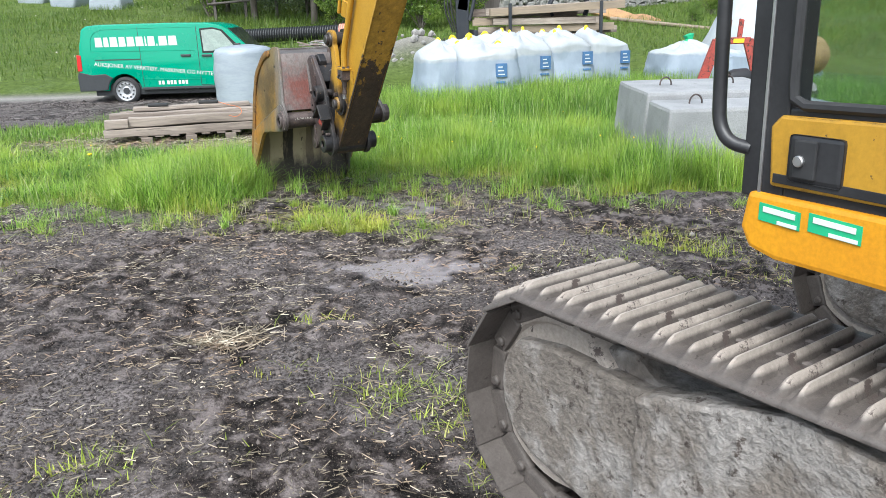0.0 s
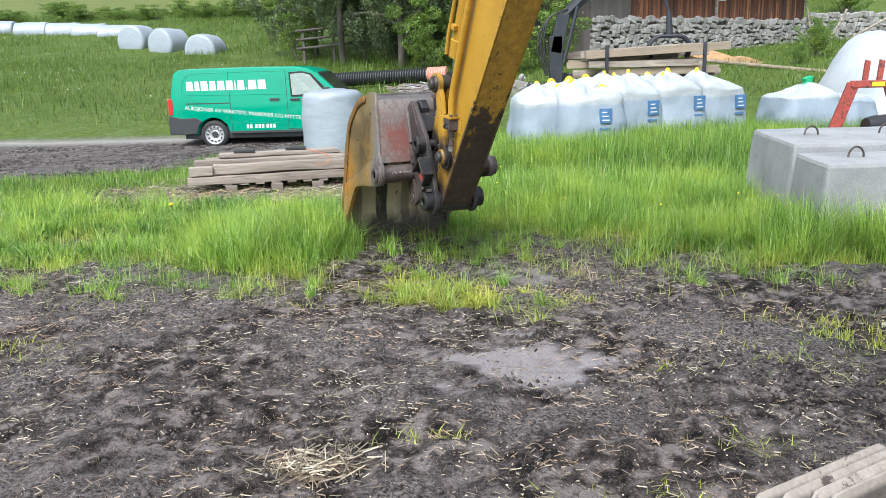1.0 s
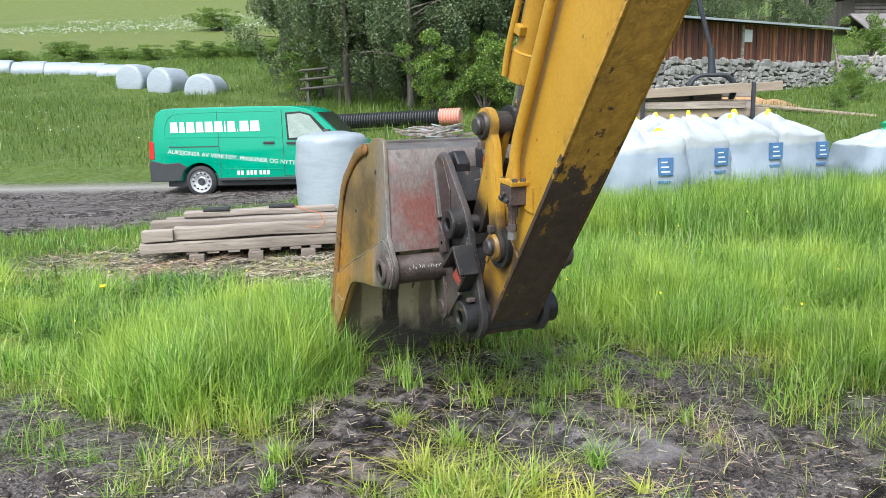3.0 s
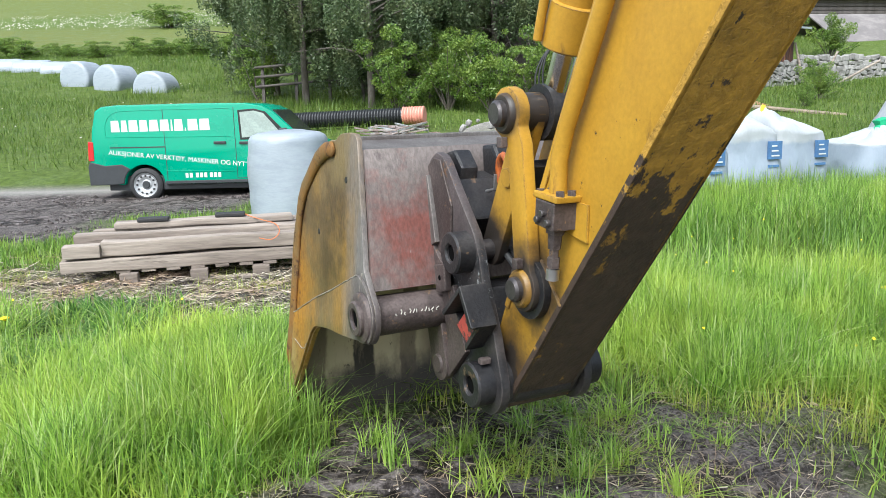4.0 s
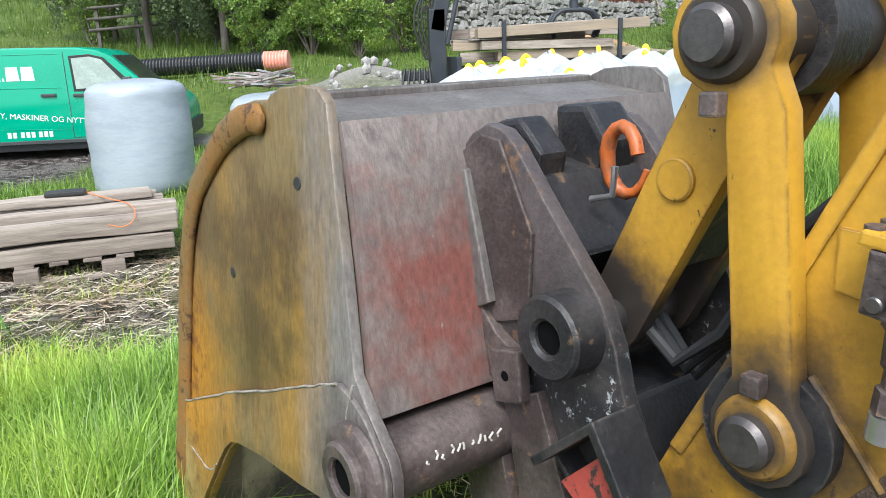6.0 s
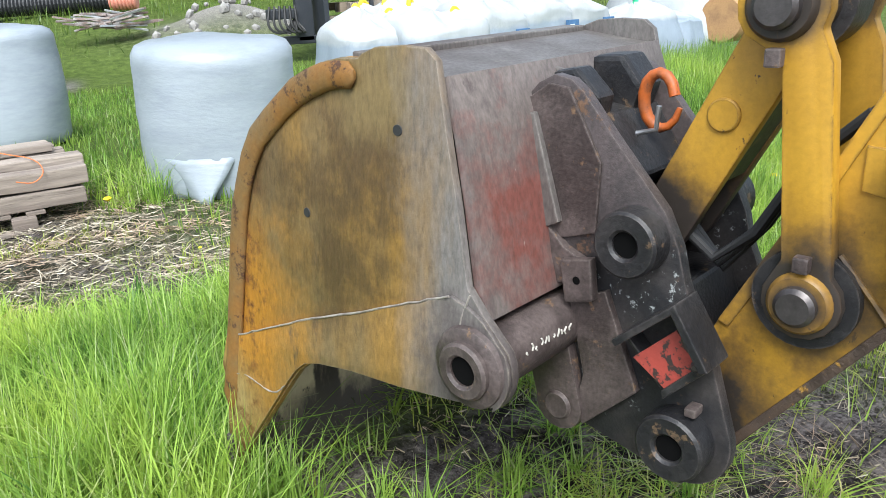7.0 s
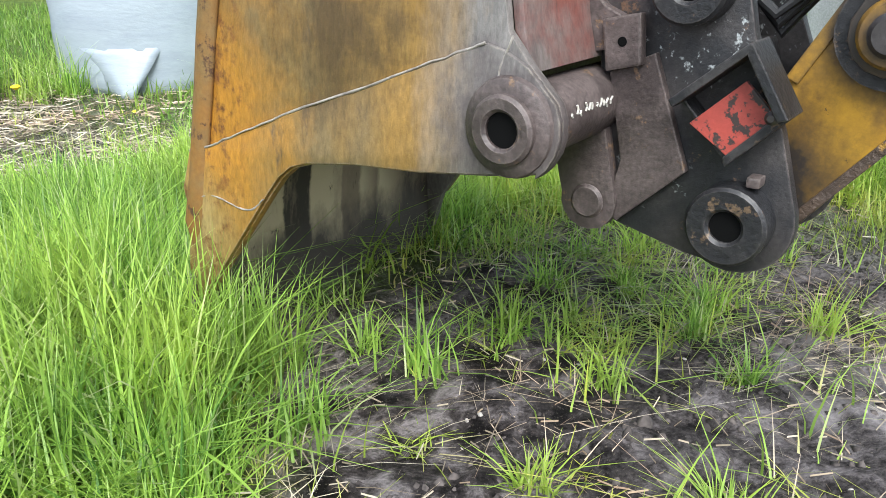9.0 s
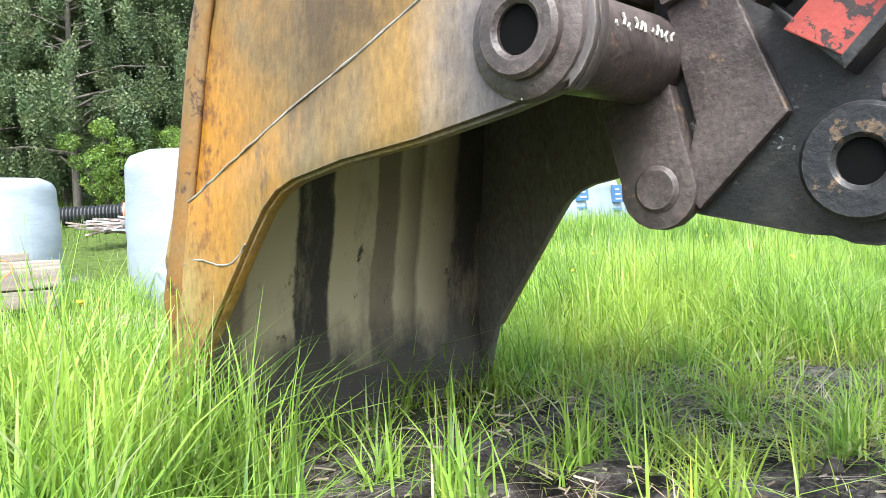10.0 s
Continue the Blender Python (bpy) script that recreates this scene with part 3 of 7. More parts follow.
def thing(name, m, label, category, group="", kind=""):
    ob = new(name)
    ob.matrix_world = m
    ob.empty_display_size = 0.1
    return tagged(ob, label, category, group, kind)


def smooth(ob, angle=40):
    for f in ob.data.polygons:
        f.use_smooth = True
    ob.data.set_sharp_from_angle(angle=radians(angle))
    return ob


def bevelled(bm, width, segments=2, angle=30):
    edges = [e for e in bm.edges if len(e.link_faces) == 2 and e.calc_face_angle(0) > radians(angle)]
    if edges and width:
        bmesh.ops.bevel(bm, geom=edges, offset=width, segments=segments, affect="EDGES", profile=0.6)
    return bm


def join(*bms):
    out = bms[0]
    for b in bms[1:]:
        me = bpy.data.meshes.new("tmp")
        b.to_mesh(me)
        out.from_mesh(me)
        bpy.data.meshes.remove(me)
        b.free()
    return out


def moved(bm, m):
    bmesh.ops.transform(bm, matrix=m, verts=bm.verts)
    return bm


def prism(outline, x0, x1, bev=0.004):
    """A plate: an outline in (y, z) carried along x."""
    bm = bmesh.new()
    vs = [bm.verts.new((x0, y, z)) for y, z in outline]
    f = bm.faces.new(vs)
    r = bmesh.ops.extrude_face_region(bm, geom=[f])
    bmesh.ops.translate(bm, verts=[v for v in r["geom"] if isinstance(v, bmesh.types.BMVert)], vec=(x1 - x0, 0, 0))
    bmesh.ops.recalc_face_normals(bm, faces=bm.faces)
    return bevelled(bm, bev, 2, 40)


def box(x0, x1, y0, y1, z0, z1, bev=0.005):
    return prism([(y0, z0), (y1, z0), (y1, z1), (y0, z1)], x0, x1, bev)


def lathe(rings, y, z, seg=28):
    """A turned body about an axis along x through (y, z): rings of (x, radius)."""
    bm = bmesh.new()
    rows = []
    for x, r in rings:
        if r < 1e-5:
            rows.append([bm.verts.new((x, y, z))])
        else:
            rows.append([bm.verts.new((x, y + r * math.cos(a), z + r * math.sin(a))) for a in np.linspace(0, 2 * math.pi, seg, endpoint=False)])
    for a, b in zip(rows, rows[1:]):
        for i in range(seg):
            j = (i + 1) % seg
            q = [a[i % len(a)], a[j % len(a)], b[j % len(b)], b[i % len(b)]]
            q = list(dict.fromkeys(q))
            if len(q) > 2:
                bm.faces.new(q)
    bmesh.ops.recalc_face_normals(bm, faces=bm.faces)
    return bm


def pin(x0, x1, r, y, z, bev=0.006):
    return lathe([(x0, 0), (x0, r - bev), (x0 + bev, r), (x1 - bev, r), (x1, r - bev), (x1, 0)], y, z)


def ring(x0, x1, r, hole, y, z, bev=0.008):
    return lathe([(x0 + 0.05, 0), (x0 + 0.05, hole), (x0 + bev, hole), (x0, hole + bev), (x0, r - bev), (x0 + bev, r), (x1 - bev, r), (x1, r - bev), (x1, 0)], y, z)


def tube(points, radius, seg=12, caps=True):
    """A round bar along a line of points; radius a number or one each."""
    pts_ = [Vector(p) for p in points]
    rad = radius if isinstance(radius, (list, tuple)) else [radius] * len(pts_)
    bm = bmesh.new()
    rows = []
    side = None
    for i, p in enumerate(pts_):
        t = (pts_[min(i + 1, len(pts_) - 1)] - pts_[max(i - 1, 0)]).normalized()
        if side is None:
            side = t.orthogonal().normalized()
        side = (side - t * side.dot(t)).normalized()
        up = t.cross(side)
        rows.append([bm.verts.new(p + float(rad[i]) * (math.cos(a) * side + math.sin(a) * up)) for a in np.linspace(0, 2 * math.pi, seg, endpoint=False)])
    for a, b in zip(rows, rows[1:]):
        for i in range(seg):
            bm.faces.new((a[i], a[(i + 1) % seg], b[(i + 1) % seg], b[i]))
    if caps:
        bm.faces.new(rows[0][::-1])
        bm.faces.new(rows[-1])
    bmesh.ops.recalc_face_normals(bm, faces=bm.faces)
    return bm


def arc(cy, cz, r, a0, a1, steps=8):
    return [(cy + r * math.cos(radians(a)), cz + r * math.sin(radians(a))) for a in np.linspace(a0, a1, steps)]


def link_outline(p, q, rp, rq, steps=9):
    """A bar with round ends between two pins."""
    a = math.degrees(math.atan2(q[1] - p[1], q[0] - p[0]))
    return arc(*p, rp, a + 90, a + 270, steps) + arc(*q, rq, a - 90, a + 90, steps)


def from_arrays(name, verts, faces, material, parent=None):
    """A large mesh in one go: faces is an array of triangles or quads."""
    me = bpy.data.meshes.new(name)
    verts, faces = np.asarray(verts, np.float32), np.asarray(faces, np.int32)
    k = faces.shape[1]
    me.vertices.add(len(verts))
    me.vertices.foreach_set("co", verts.ravel())
    me.loops.add(faces.size)
    me.loops.foreach_set("vertex_index", faces.ravel())
    me.polygons.add(len(faces))
    me.polygons.foreach_set("loop_start", np.arange(len(faces), dtype=np.int32) * k)
    me.update(calc_edges=True)
    me.materials.append(material)
    ob = new(name, me)
    if parent is not None:
        ob.parent = parent
    return ob


def rough_up(bm, amount, scale, seed=0.0):
    for v in bm.verts:
        v.co += amount * noise.noise_vector(v.co * scale + Vector((seed, seed, seed)))
    return bm


# ---- ground ----
def axis(lo, fine_lo, fine_hi, hi, cell, grow=1.16):
    out = list(np.arange(fine_lo, fine_hi, cell))
    s, v = cell, fine_lo
    low = []
    while v > lo:
        s *= grow
        v -= s
        low.append(v)
    s, v = cell, out[-1]
    while v < hi:
        s = min(s * grow, 30)
        v += s
        out.append(v)
    return np.array(low[::-1] + out)


def build_ground():
    gx, gy = axis(-700, -5.2, 4.2, 700, 0.045, 1.13), axis(-300, 0.6, 12.4, 900, 0.045, 1.1)
    X, Y = np.meshgrid(gx, gy)
    t = turf(X, Y)
    near = step(30, 12, Y) * step(-30, -12, X)
    clod = np.abs(fbm(X / 0.22, Y / 0.22, 3, 41)) * 0.07 + 0.022 * np.abs(vnoise(X / 0.06, Y / 0.06, 45)) + 0.03 * fbm(X / 0.7, Y / 0.7, 2, 43)
    rut = 0.03 * np.sin((X * 0.45 + Y) * 5 + 2 * vnoise(X, Y, 47)) * blob(X, Y, 1.6, 6.2, 1.4, 1.2)
    silt = np.clip(1.5 * blob(X, Y, -0.28, 5.94, 0.52, 0.32) + 0.55 * vnoise(X / 0.2, Y / 0.13, 51) + 0.3 * vnoise(X / 0.07, Y / 0.05, 52) - 0.66, 0, 1) * 3.0
    silt = np.clip(silt + np.clip(1.2 * blob(X, Y, -0.2, 7.8, 0.42, 0.24) + 0.9 * vnoise(X / 0.07, Y / 0.06, 57) - 0.7, 0, 0.55), 0, 1)
    silt = np.clip(silt + np.clip(1.3 * blob(X, Y, -0.1, 7.6, 0.4, 0.14) + 0.5 * vnoise(X / 0.1, Y / 0.1, 53) - 0.75, 0, 1), 0, 1)
    humus = np.clip(1.7 * blob(X, Y, -0.85, 7.95, 0.75, 0.5) + 0.4 * vnoise(X / 0.16, Y / 0.16, 59) - 0.25, 0, 0.7) * (1 - 0.5 * silt)
    Zh = land(X, Y) + near * ((clod - 0.02) * (1 - 0.6 * t) * (1 - 0.85 * silt) + rut)
    heap = step(-0.15, 0.2, blob(X, Y, 2.3, 7.5, 0.5, 0.25) - 0.3) * 0.06 + 0.08 * blob(X, Y, 1.1, 7.75, 0.25, 0.2)
    Zh = Zh + heap
    lane = step(21.8, 22.1, Y) * step(23.3, 23.0, Y) * step(-2.6, -3.2, X)
    lane = np.clip(lane + 0.8 * (blob(X, Y, 0.3, 26.0, 1.7, 1.0) > 0.3), 0, 1)
    mown = step(66, 69, Y + 0.08 * X) * step(90, 87, Y + 0.04 * X) + 0.8 * step(116, 121, Y + 0.05 * X) * step(240, 200, Y)
    n, k = X.shape
    idx = np.arange(n * k).reshape(n, k)
    faces = np.stack([idx[:-1, :-1], idx[:-1, 1:], idx[1:, 1:], idx[1:, :-1]], -1).reshape(-1, 4)
    ob = from_arrays("ground", np.stack([X, Y, Zh], -1).reshape(-1, 3), faces, SOIL)
    ob.data.polygons.foreach_set("use_smooth", np.ones(len(faces), bool))
    for key, val in (("turf", t), ("silt", silt), ("humus", humus), ("lane", lane), ("mown", np.clip(mown, 0, 1))):
        a = ob.data.attributes.new(key, "FLOAT", "POINT")
        a.data.foreach_set("value", np.ascontiguousarray(val, np.float32).ravel())
    return tagged(ob, "dark muddy soil giving way to green grass and hillside", "ground", kind="structure")


build_ground()
rng = np.random.default_rng(7)


def blades(name, x, y, height, width, lean, material, label, segments=3, base=None):
    """Curved tapering blades of grass, one strip each."""
    n = len(x)
    z0 = land(x, y) - 0.02 if base is None else base
    turn, bend = rng.uniform(0, 2 * np.pi, n), rng.normal(0, 1, n) * lean + lean
    dx, dy = np.cos(turn), np.sin(turn)
    rows = []
    for i in range(segments + 1):
        f = i / segments
        out = height * bend * f ** 1.8
        up = height * f * (1 - 0.25 * np.clip(np.abs(bend), 0, 1.6) * f)
        half = width * (1 - f ** 1.5) * 0.5 + 0.0003
        cx, cy, cz = x + dx * out, y + dy * out, z0 + up
        rows.append(np.stack([cx - dy * half, cy + dx * half, cz], -1))
        rows.append(np.stack([cx + dy * half, cy - dx * half, cz], -1))
    verts = np.stack(rows, 1).reshape(-1, 3)
    k = 2 * (segments + 1)
    start = np.arange(n)[:, None] * k
    quads = [np.stack([start[:, 0] + 2 * i, start[:, 0] + 2 * i + 1, start[:, 0] + 2 * i + 3, start[:, 0] + 2 * i + 2], -1) for i in range(segments)]
    ob = from_arrays(name, verts, np.concatenate(quads), material)
    ob.data.polygons.foreach_set("use_smooth", np.ones(len(ob.data.polygons), bool))
    return tagged(ob, label, "grass", kind="stuff")


def scatter(n, x0, x1, y0, y1, density):
    x, y = rng.uniform(x0, x1, n), rng.uniform(y0, y1, n)
    keep = rng.uniform(0, 1, n) < density(x, y)
    return x[keep], y[keep]


def clumped(x, y, size, strength=0.8, seed=61):
    return np.clip(0.5 + strength * vnoise(x / size, y / size, seed), 0, 1)


def bucket_clear(x, y):
    """1 away from where the bucket stands on the ground."""
    u = -(x + 1.271) * 0.4472 + (y - 7.929) * 0.8944
    w = (x + 1.271) * 0.8944 + (y - 7.929) * 0.4472
    return np.where((w > 0.03) & (w < 0.93) & (u > 0.1) & (u < 1.0), 0.25, 1.0)


NEAR = lambda x, y: step(0.25, 0.8, turf(x, y)) * (0.35 + 0.65 * clumped(x, y, 0.22)) * bucket_clear(x, y)
x, y = scatter(200000, -7.4, 4.4, 7.3, 11.2, NEAR)
low = 1 - 0.6 * step(9.6, 10.4, y) * step(-1.2, -1.8, x) - 0.35 * step(-2.6, -3.4, x)
tall = low * (0.16 + 0.26 * step(0.5, 1, turf(x, y)) * (0.4 + 0.6 * clumped(x, y, 0.5, 0.9, 63))) * rng.uniform(0.55, 1.2, len(x))
tall = tall * (1 + 0.4 * blob(x, y, -2.1, 8.75, 0.75, 0.65) + 0.5 * blob(x, y, 2.4, 8.2, 1.2, 0.7))
blades("tall_grass", x, y, tall, rng.uniform(0.004, 0.011, len(x)), 0.45, GRASS, "tall bright green grass round the bucket and blocks")
MID = lambda x, y: step(0.3, 0.8, turf(x, y)) * (0.4 + 0.6 * clumped(x, y, 0.5))
x, y = scatter(120000, -11, 8.5, 11.2, 21.4, MID)
blades("meadow_strip", x, y, rng.uniform(0.18, 0.45, len(x)) * (0.45 + 0.75 * step(-1.2, 1.5, x)), rng.uniform(0.008, 0.016, len(x)), 0.45, MEADOW, "green grass among the sacks and timber", 2)
PATCH = lambda x, y: (1 - 0.95 * step(0.2, 0.5, blob(x, y, -0.6, 8.0, 1.25, 0.95))) * step(-0.02, 0.2, turf(x, y) + 0.1 * blob(x, y, -0.6, 8.1, 0.9, 0.6)) * step(0.8, 0.4, turf(x, y)) * clumped(x, y, 0.13, 1.2, 67) * bucket_clear(x, y)
x, y = scatter(90000, -4.6, 4.4, 6.9, 9.4, PATCH)
blades("short_pale_grass", x, y, rng.uniform(0.05, 0.2, len(x)), rng.uniform(0.003, 0.007, len(x)), 0.5, PALE_GRASS, "short yellowish grass at the edge of the mud")
SPOTS = [(-0.82, 7.18, 0.34, 0.2), (-0.32, 6.92, 0.34, 0.14), (0.55, 7.7, 0.2, 0.1), (-0.85, 4.35, 0.16, 0.12), (-0.3, 4.1, 0.32, 0.22), (-0.05, 3.85, 0.25, 0.18), (0.1, 4.5, 0.2, 0.12), (-1.45, 3.6, 0.16, 0.14), (-1.5, 3.2, 0.3, 0.14), (-1.4, 3.35, 0.25, 0.2), (-2.1, 4.2, 0.12, 0.08), (-0.85, 3.7, 0.1, 0.07), (0.05, 3.5, 0.12, 0.08), (1.6, 5.9, 0.5, 0.3),
         (0.6, 4.9, 0.22, 0.14), (1.9, 6.4, 0.7, 0.25), (0.5, 5.8, 0.14, 0.1), (-3.2, 6.2, 0.3, 0.18), (-0.7, 5.0, 0.2, 0.08), (2.3, 5.4, 0.5, 0.2), (0.25, 3.3, 0.2, 0.1), (-1.7, 7.0, 0.2, 0.1), (0.15, 7.0, 0.2, 0.12)]


def spots(x, y):
    return np.clip(sum(blob(x, y, *s) for s in SPOTS), 0, 1) ** 1.5 * clumped(x, y, 0.07, 1.4, 71)


x, y = scatter(130000, -4.5, 3.5, 2.6, 7.6, spots)
blades("sprouting_weeds", x, y, rng.uniform(0.02, 0.085, len(x)), rng.uniform(0.003, 0.009, len(x)), 0.7, PALE_GRASS, "small yellow-green weeds sprouting from mud", 2)
x, y = scatter(30000, -5.6, -0.6, 10.1, 13.4, lambda x, y: (1 - turf(x, y)) * clumped(x, y, 0.3, 1.2, 91) * 0.6)
blades("dry_grass", x, y, rng.uniform(0.03, 0.12, len(x)), rng.uniform(0.003, 0.007, len(x)), 0.7, PALE_GRASS, "thin yellowing grass round the timber", 2)
x, y = scatter(16000, -5.0, -1.9, 8.0, 11.6, lambda x, y: step(0.3, 0.8, turf(x, y)) * clumped(x, y, 0.45, 1.5, 95))
blades("broad_weeds", x, y, rng.uniform(0.08, 0.22, len(x)), rng.uniform(0.014, 0.034, len(x)), 0.9, WEED, "broad-leaved green weeds among grass")
x, y = scatter(9000, -1.1, 1.2, 7.4, 9.2, lambda x, y: clumped(x, y, 0.16, 2.2, 97) ** 2 * step(0.6, 0.2, turf(x, y)) * 0.1 * bucket_clear(x, y))
blades("sparse_tufts", x, y, rng.uniform(0.05, 0.24, len(x)), rng.uniform(0.003, 0.008, len(x)), 0.55, GRASS, "sparse green tufts in churned soil")


CARPET = [(-1.08, 8.5, 0.3, 0.2), (-0.82, 8.3, 0.28, 0.14), (-0.6, 9.0, 0.6, 0.3), (-0.1, 8.7, 0.5, 0.25), (-0.4, 8.3, 0.25, 0.08), (-0.75, 8.65, 0.4, 0.15)]


def carpet(x, y):
    return np.clip(sum(blob(x, y, *s) for s in CARPET), 0, 1) ** 1.3 * clumped(x, y, 0.09, 1.5, 99) * bucket_clear(x, y)


x, y = scatter(22000, -2.0, 0.7, 7.5, 9.6, carpet)
blades("creeping_grass", x, y, rng.uniform(0.03, 0.13, len(x)), rng.uniform(0.003, 0.008, len(x)), 1.0, GRASS, "low creeping grass over churned soil")
x, y = scatter(14000, -2.0, 0.7, 7.5, 9.6, carpet)
blades("bleached_grass", x, y, rng.uniform(0.03, 0.1, len(x)), rng.uniform(0.002, 0.006, len(x)), 1.3, PALE_GRASS, "low yellowing grass over churned soil")


def tufts(name, centres, per, spread, height, width, lean, material, label):
    cx, cy = centres
    many = rng.integers(per[0], per[1], len(cx))
    big_tuft = np.repeat(rng.uniform(0.5, 1.2, len(cx)), many)
    x, y = np.repeat(cx, many), np.repeat(cy, many)
    x, y = x + rng.normal(0, spread, len(x)) * big_tuft, y + rng.normal(0, spread, len(x)) * big_tuft
    blades(name, x, y, big_tuft * rng.uniform(*height, len(x)), rng.uniform(*width, len(x)), lean, material, label)


CHURNED = lambda x, y: step(0.55, 0.2, turf(x, y)) * step(0.15, 0.5, blob(x, y, -0.7, 8.1, 1.2, 0.9)) * bucket_clear(x, y)
tufts("green_tufts", scatter(36, -2.0, 0.7, 7.1, 9.1, CHURNED), (25, 80), 0.035, (0.1, 0.24), (0.004, 0.009), 0.6, GRASS, "green tufts of grass in churned soil")
tufts("yellowing_tufts", scatter(44, -2.1, 0.8, 7.0, 9.1, CHURNED), (25, 70), 0.045, (0.05, 0.13), (0.003, 0.006), 1.1, PALE_GRASS, "low yellowing tufts in churned soil")
tufts("dead_grass", scatter(150, -2.3, 1.0, 6.9, 9.2, CHURNED), (10, 36), 0.06, (0.04, 0.13), (0.0018, 0.0045), 1.7, STRAW, "flattened dead grass in churned soil")
STOOLS = np.array([(-0.48, 8.19), (-0.44, 8.24), (-1.23, 7.9), (-1.2, 7.86), (-0.94, 7.63), (-0.9, 7.6), (-0.97, 7.58), (-0.15, 8.04), (-0.34, 8.3), (-0.12, 8.1), (-1.05, 8.5), (-0.95, 8.42), (-0.85, 8.35), (-0.72, 8.45), (0.15, 7.9), (-0.75, 7.42), (-0.9, 7.2), (-0.72, 7.12), (-0.8, 7.25), (-0.62, 7.2), (-1.0, 7.1), (-0.3, 6.95), (-0.1, 6.9)])
tufts("grass_stools", (STOOLS[:, 0], STOOLS[:, 1]), (24, 55), 0.022, (0.1, 0.22), (0.004, 0.009), 0.6, GRASS, "bright tussocks of grass in churned soil")
spread_ = rng.normal(0, 1, (46, 2)) * (0.24, 0.13)
tufts("tussocks", (np.where(np.arange(46) % 3 > 0, -0.82, -0.3) + spread_[:, 0], np.where(np.arange(46) % 3 > 0, 7.16, 6.93) + spread_[:, 1]), (25, 60), 0.03, (0.06, 0.17), (0.004, 0.01), 0.9, PALE_GRASS, "spreading yellow-green tussock on the mud")
tufts("faded_stools", (STOOLS[:, 0] + 0.06, STOOLS[:, 1] - 0.05), (10, 30), 0.06, (0.05, 0.12), (0.003, 0.007), 1.2, PALE_GRASS, "yellowing blades round the tussocks")
u_, w_ = rng.uniform(0.62, 1.05, 26), rng.uniform(-0.2, 0.06, 26)
tufts("bucket_grass", (-1.271 + 0.8944 * w_ - 0.4472 * u_, 7.929 + 0.4472 * w_ + 0.8944 * u_), (14, 34), 0.035, (0.22, 0.42), (0.004, 0.009), 0.35, GRASS, "tall green grass against the bucket's lip")
a_, d_ = np.concatenate([rng.uniform(-1.15, 0.6, 70), rng.uniform(-2.75, -2.3, 10)]), rng.uniform(0.66, 1.0, 80)
tufts("bale_grass", (-1.28 + d_ * np.cos(a_), 12.95 + d_ * np.sin(a_)), (20, 45), 0.05, (0.18, 0.46), (0.005, 0.011), 0.45, GRASS, "tall green grass against the foot of a bale")
tufts("edge_tufts", scatter(260, -4.6, 4.2, 6.7, 8.6, lambda x, y: step(0.7, 0.3, turf(x, y)) * step(6.9, 7.5, y) * 0.8 * (1 - step(0.1, 0.45, blob(x, y, -0.5, 7.9, 1.5, 1.1)))), (30, 90), 0.05, (0.06, 0.2), (0.003, 0.008), 0.8, GRASS, "ragged tufts where grass meets mud")
tufts("meadow_tufts", scatter(1500, -6.5, 4.3, 7.9, 11.6, lambda x, y: step(0.5, 0.9, turf(x, y)) * bucket_clear(x, y)), (14, 40), 0.05, (0.14, 0.36), (0.006, 0.013), 0.75, GRASS, "bent clumps of broad green grass")
x, y = scatter(22000, -0.6, 4.6, 13.0, 14.9, lambda x, y: step(0.3, 0.8, turf(x, y)) * (0.4 + 0.6 * clumped(x, y, 0.4)))
blades("sack_grass", x, y, rng.uniform(0.22, 0.5, len(x)), rng.uniform(0.007, 0.014, len(x)), 0.35, GRASS, "tall grass standing before the sacks", 2)
tufts("pale_tufts", scatter(420, -6.0, 4.3, 7.7, 11.4, lambda x, y: step(0.4, 0.8, turf(x, y)) * bucket_clear(x, y) * clumped(x, y, 0.6, 1.4, 103)), (14, 34), 0.06, (0.1, 0.26), (0.004, 0.009), 1.1, PALE_GRASS, "yellow-green clumps in the meadow")
HILL = lambda x, y: (1 - step(0.2, 0.5, blob(x, y, 0.3, 26.0, 1.8, 1.0))) * (0.35 + 0.65 * clumped(x, y, 2.5)) * step(24, 24.8, y) * (1 - 0.9 * step(-5, -1, x) * step(4, 3, x) * step(30, 27, y))
x, y = scatter(300000, -44, 24, 23.2, 68, HILL)
blades("hillside_meadow", x, y, rng.uniform(0.14, 0.42, len(x)) * (0.7 + 0.6 * clumped(x, y, 3.0, 1.0, 107)), rng.uniform(0.009, 0.024, len(x)), 0.6, FAR_GRASS, "unmown green meadow on the hillside", 2)


def speckle(name, n, x0, x1, y0, y1, density, height, size, material, label):
    """Small flat flower heads at the height of the grass."""
    x, y = scatter(n, x0, x1, y0, y1, density)
    z = land(x, y) + rng.uniform(*height, len(x))
    r = rng.uniform(*size, len(x))
    a = np.linspace(0, 2 * np.pi, 6, endpoint=False)
    rows = [np.stack([x + r * np.cos(k), y + r * np.sin(k) * 0.7, z + 0.6 * r * np.sin(k) + rng.normal(0, 0.2, len(x)) * r], -1) for k in a]
    ob = from_arrays(name, np.stack(rows, 1).reshape(-1, 3), np.arange(6 * len(x)).reshape(-1, 6), material)
    return tagged(ob, label, "flowers", kind="stuff")


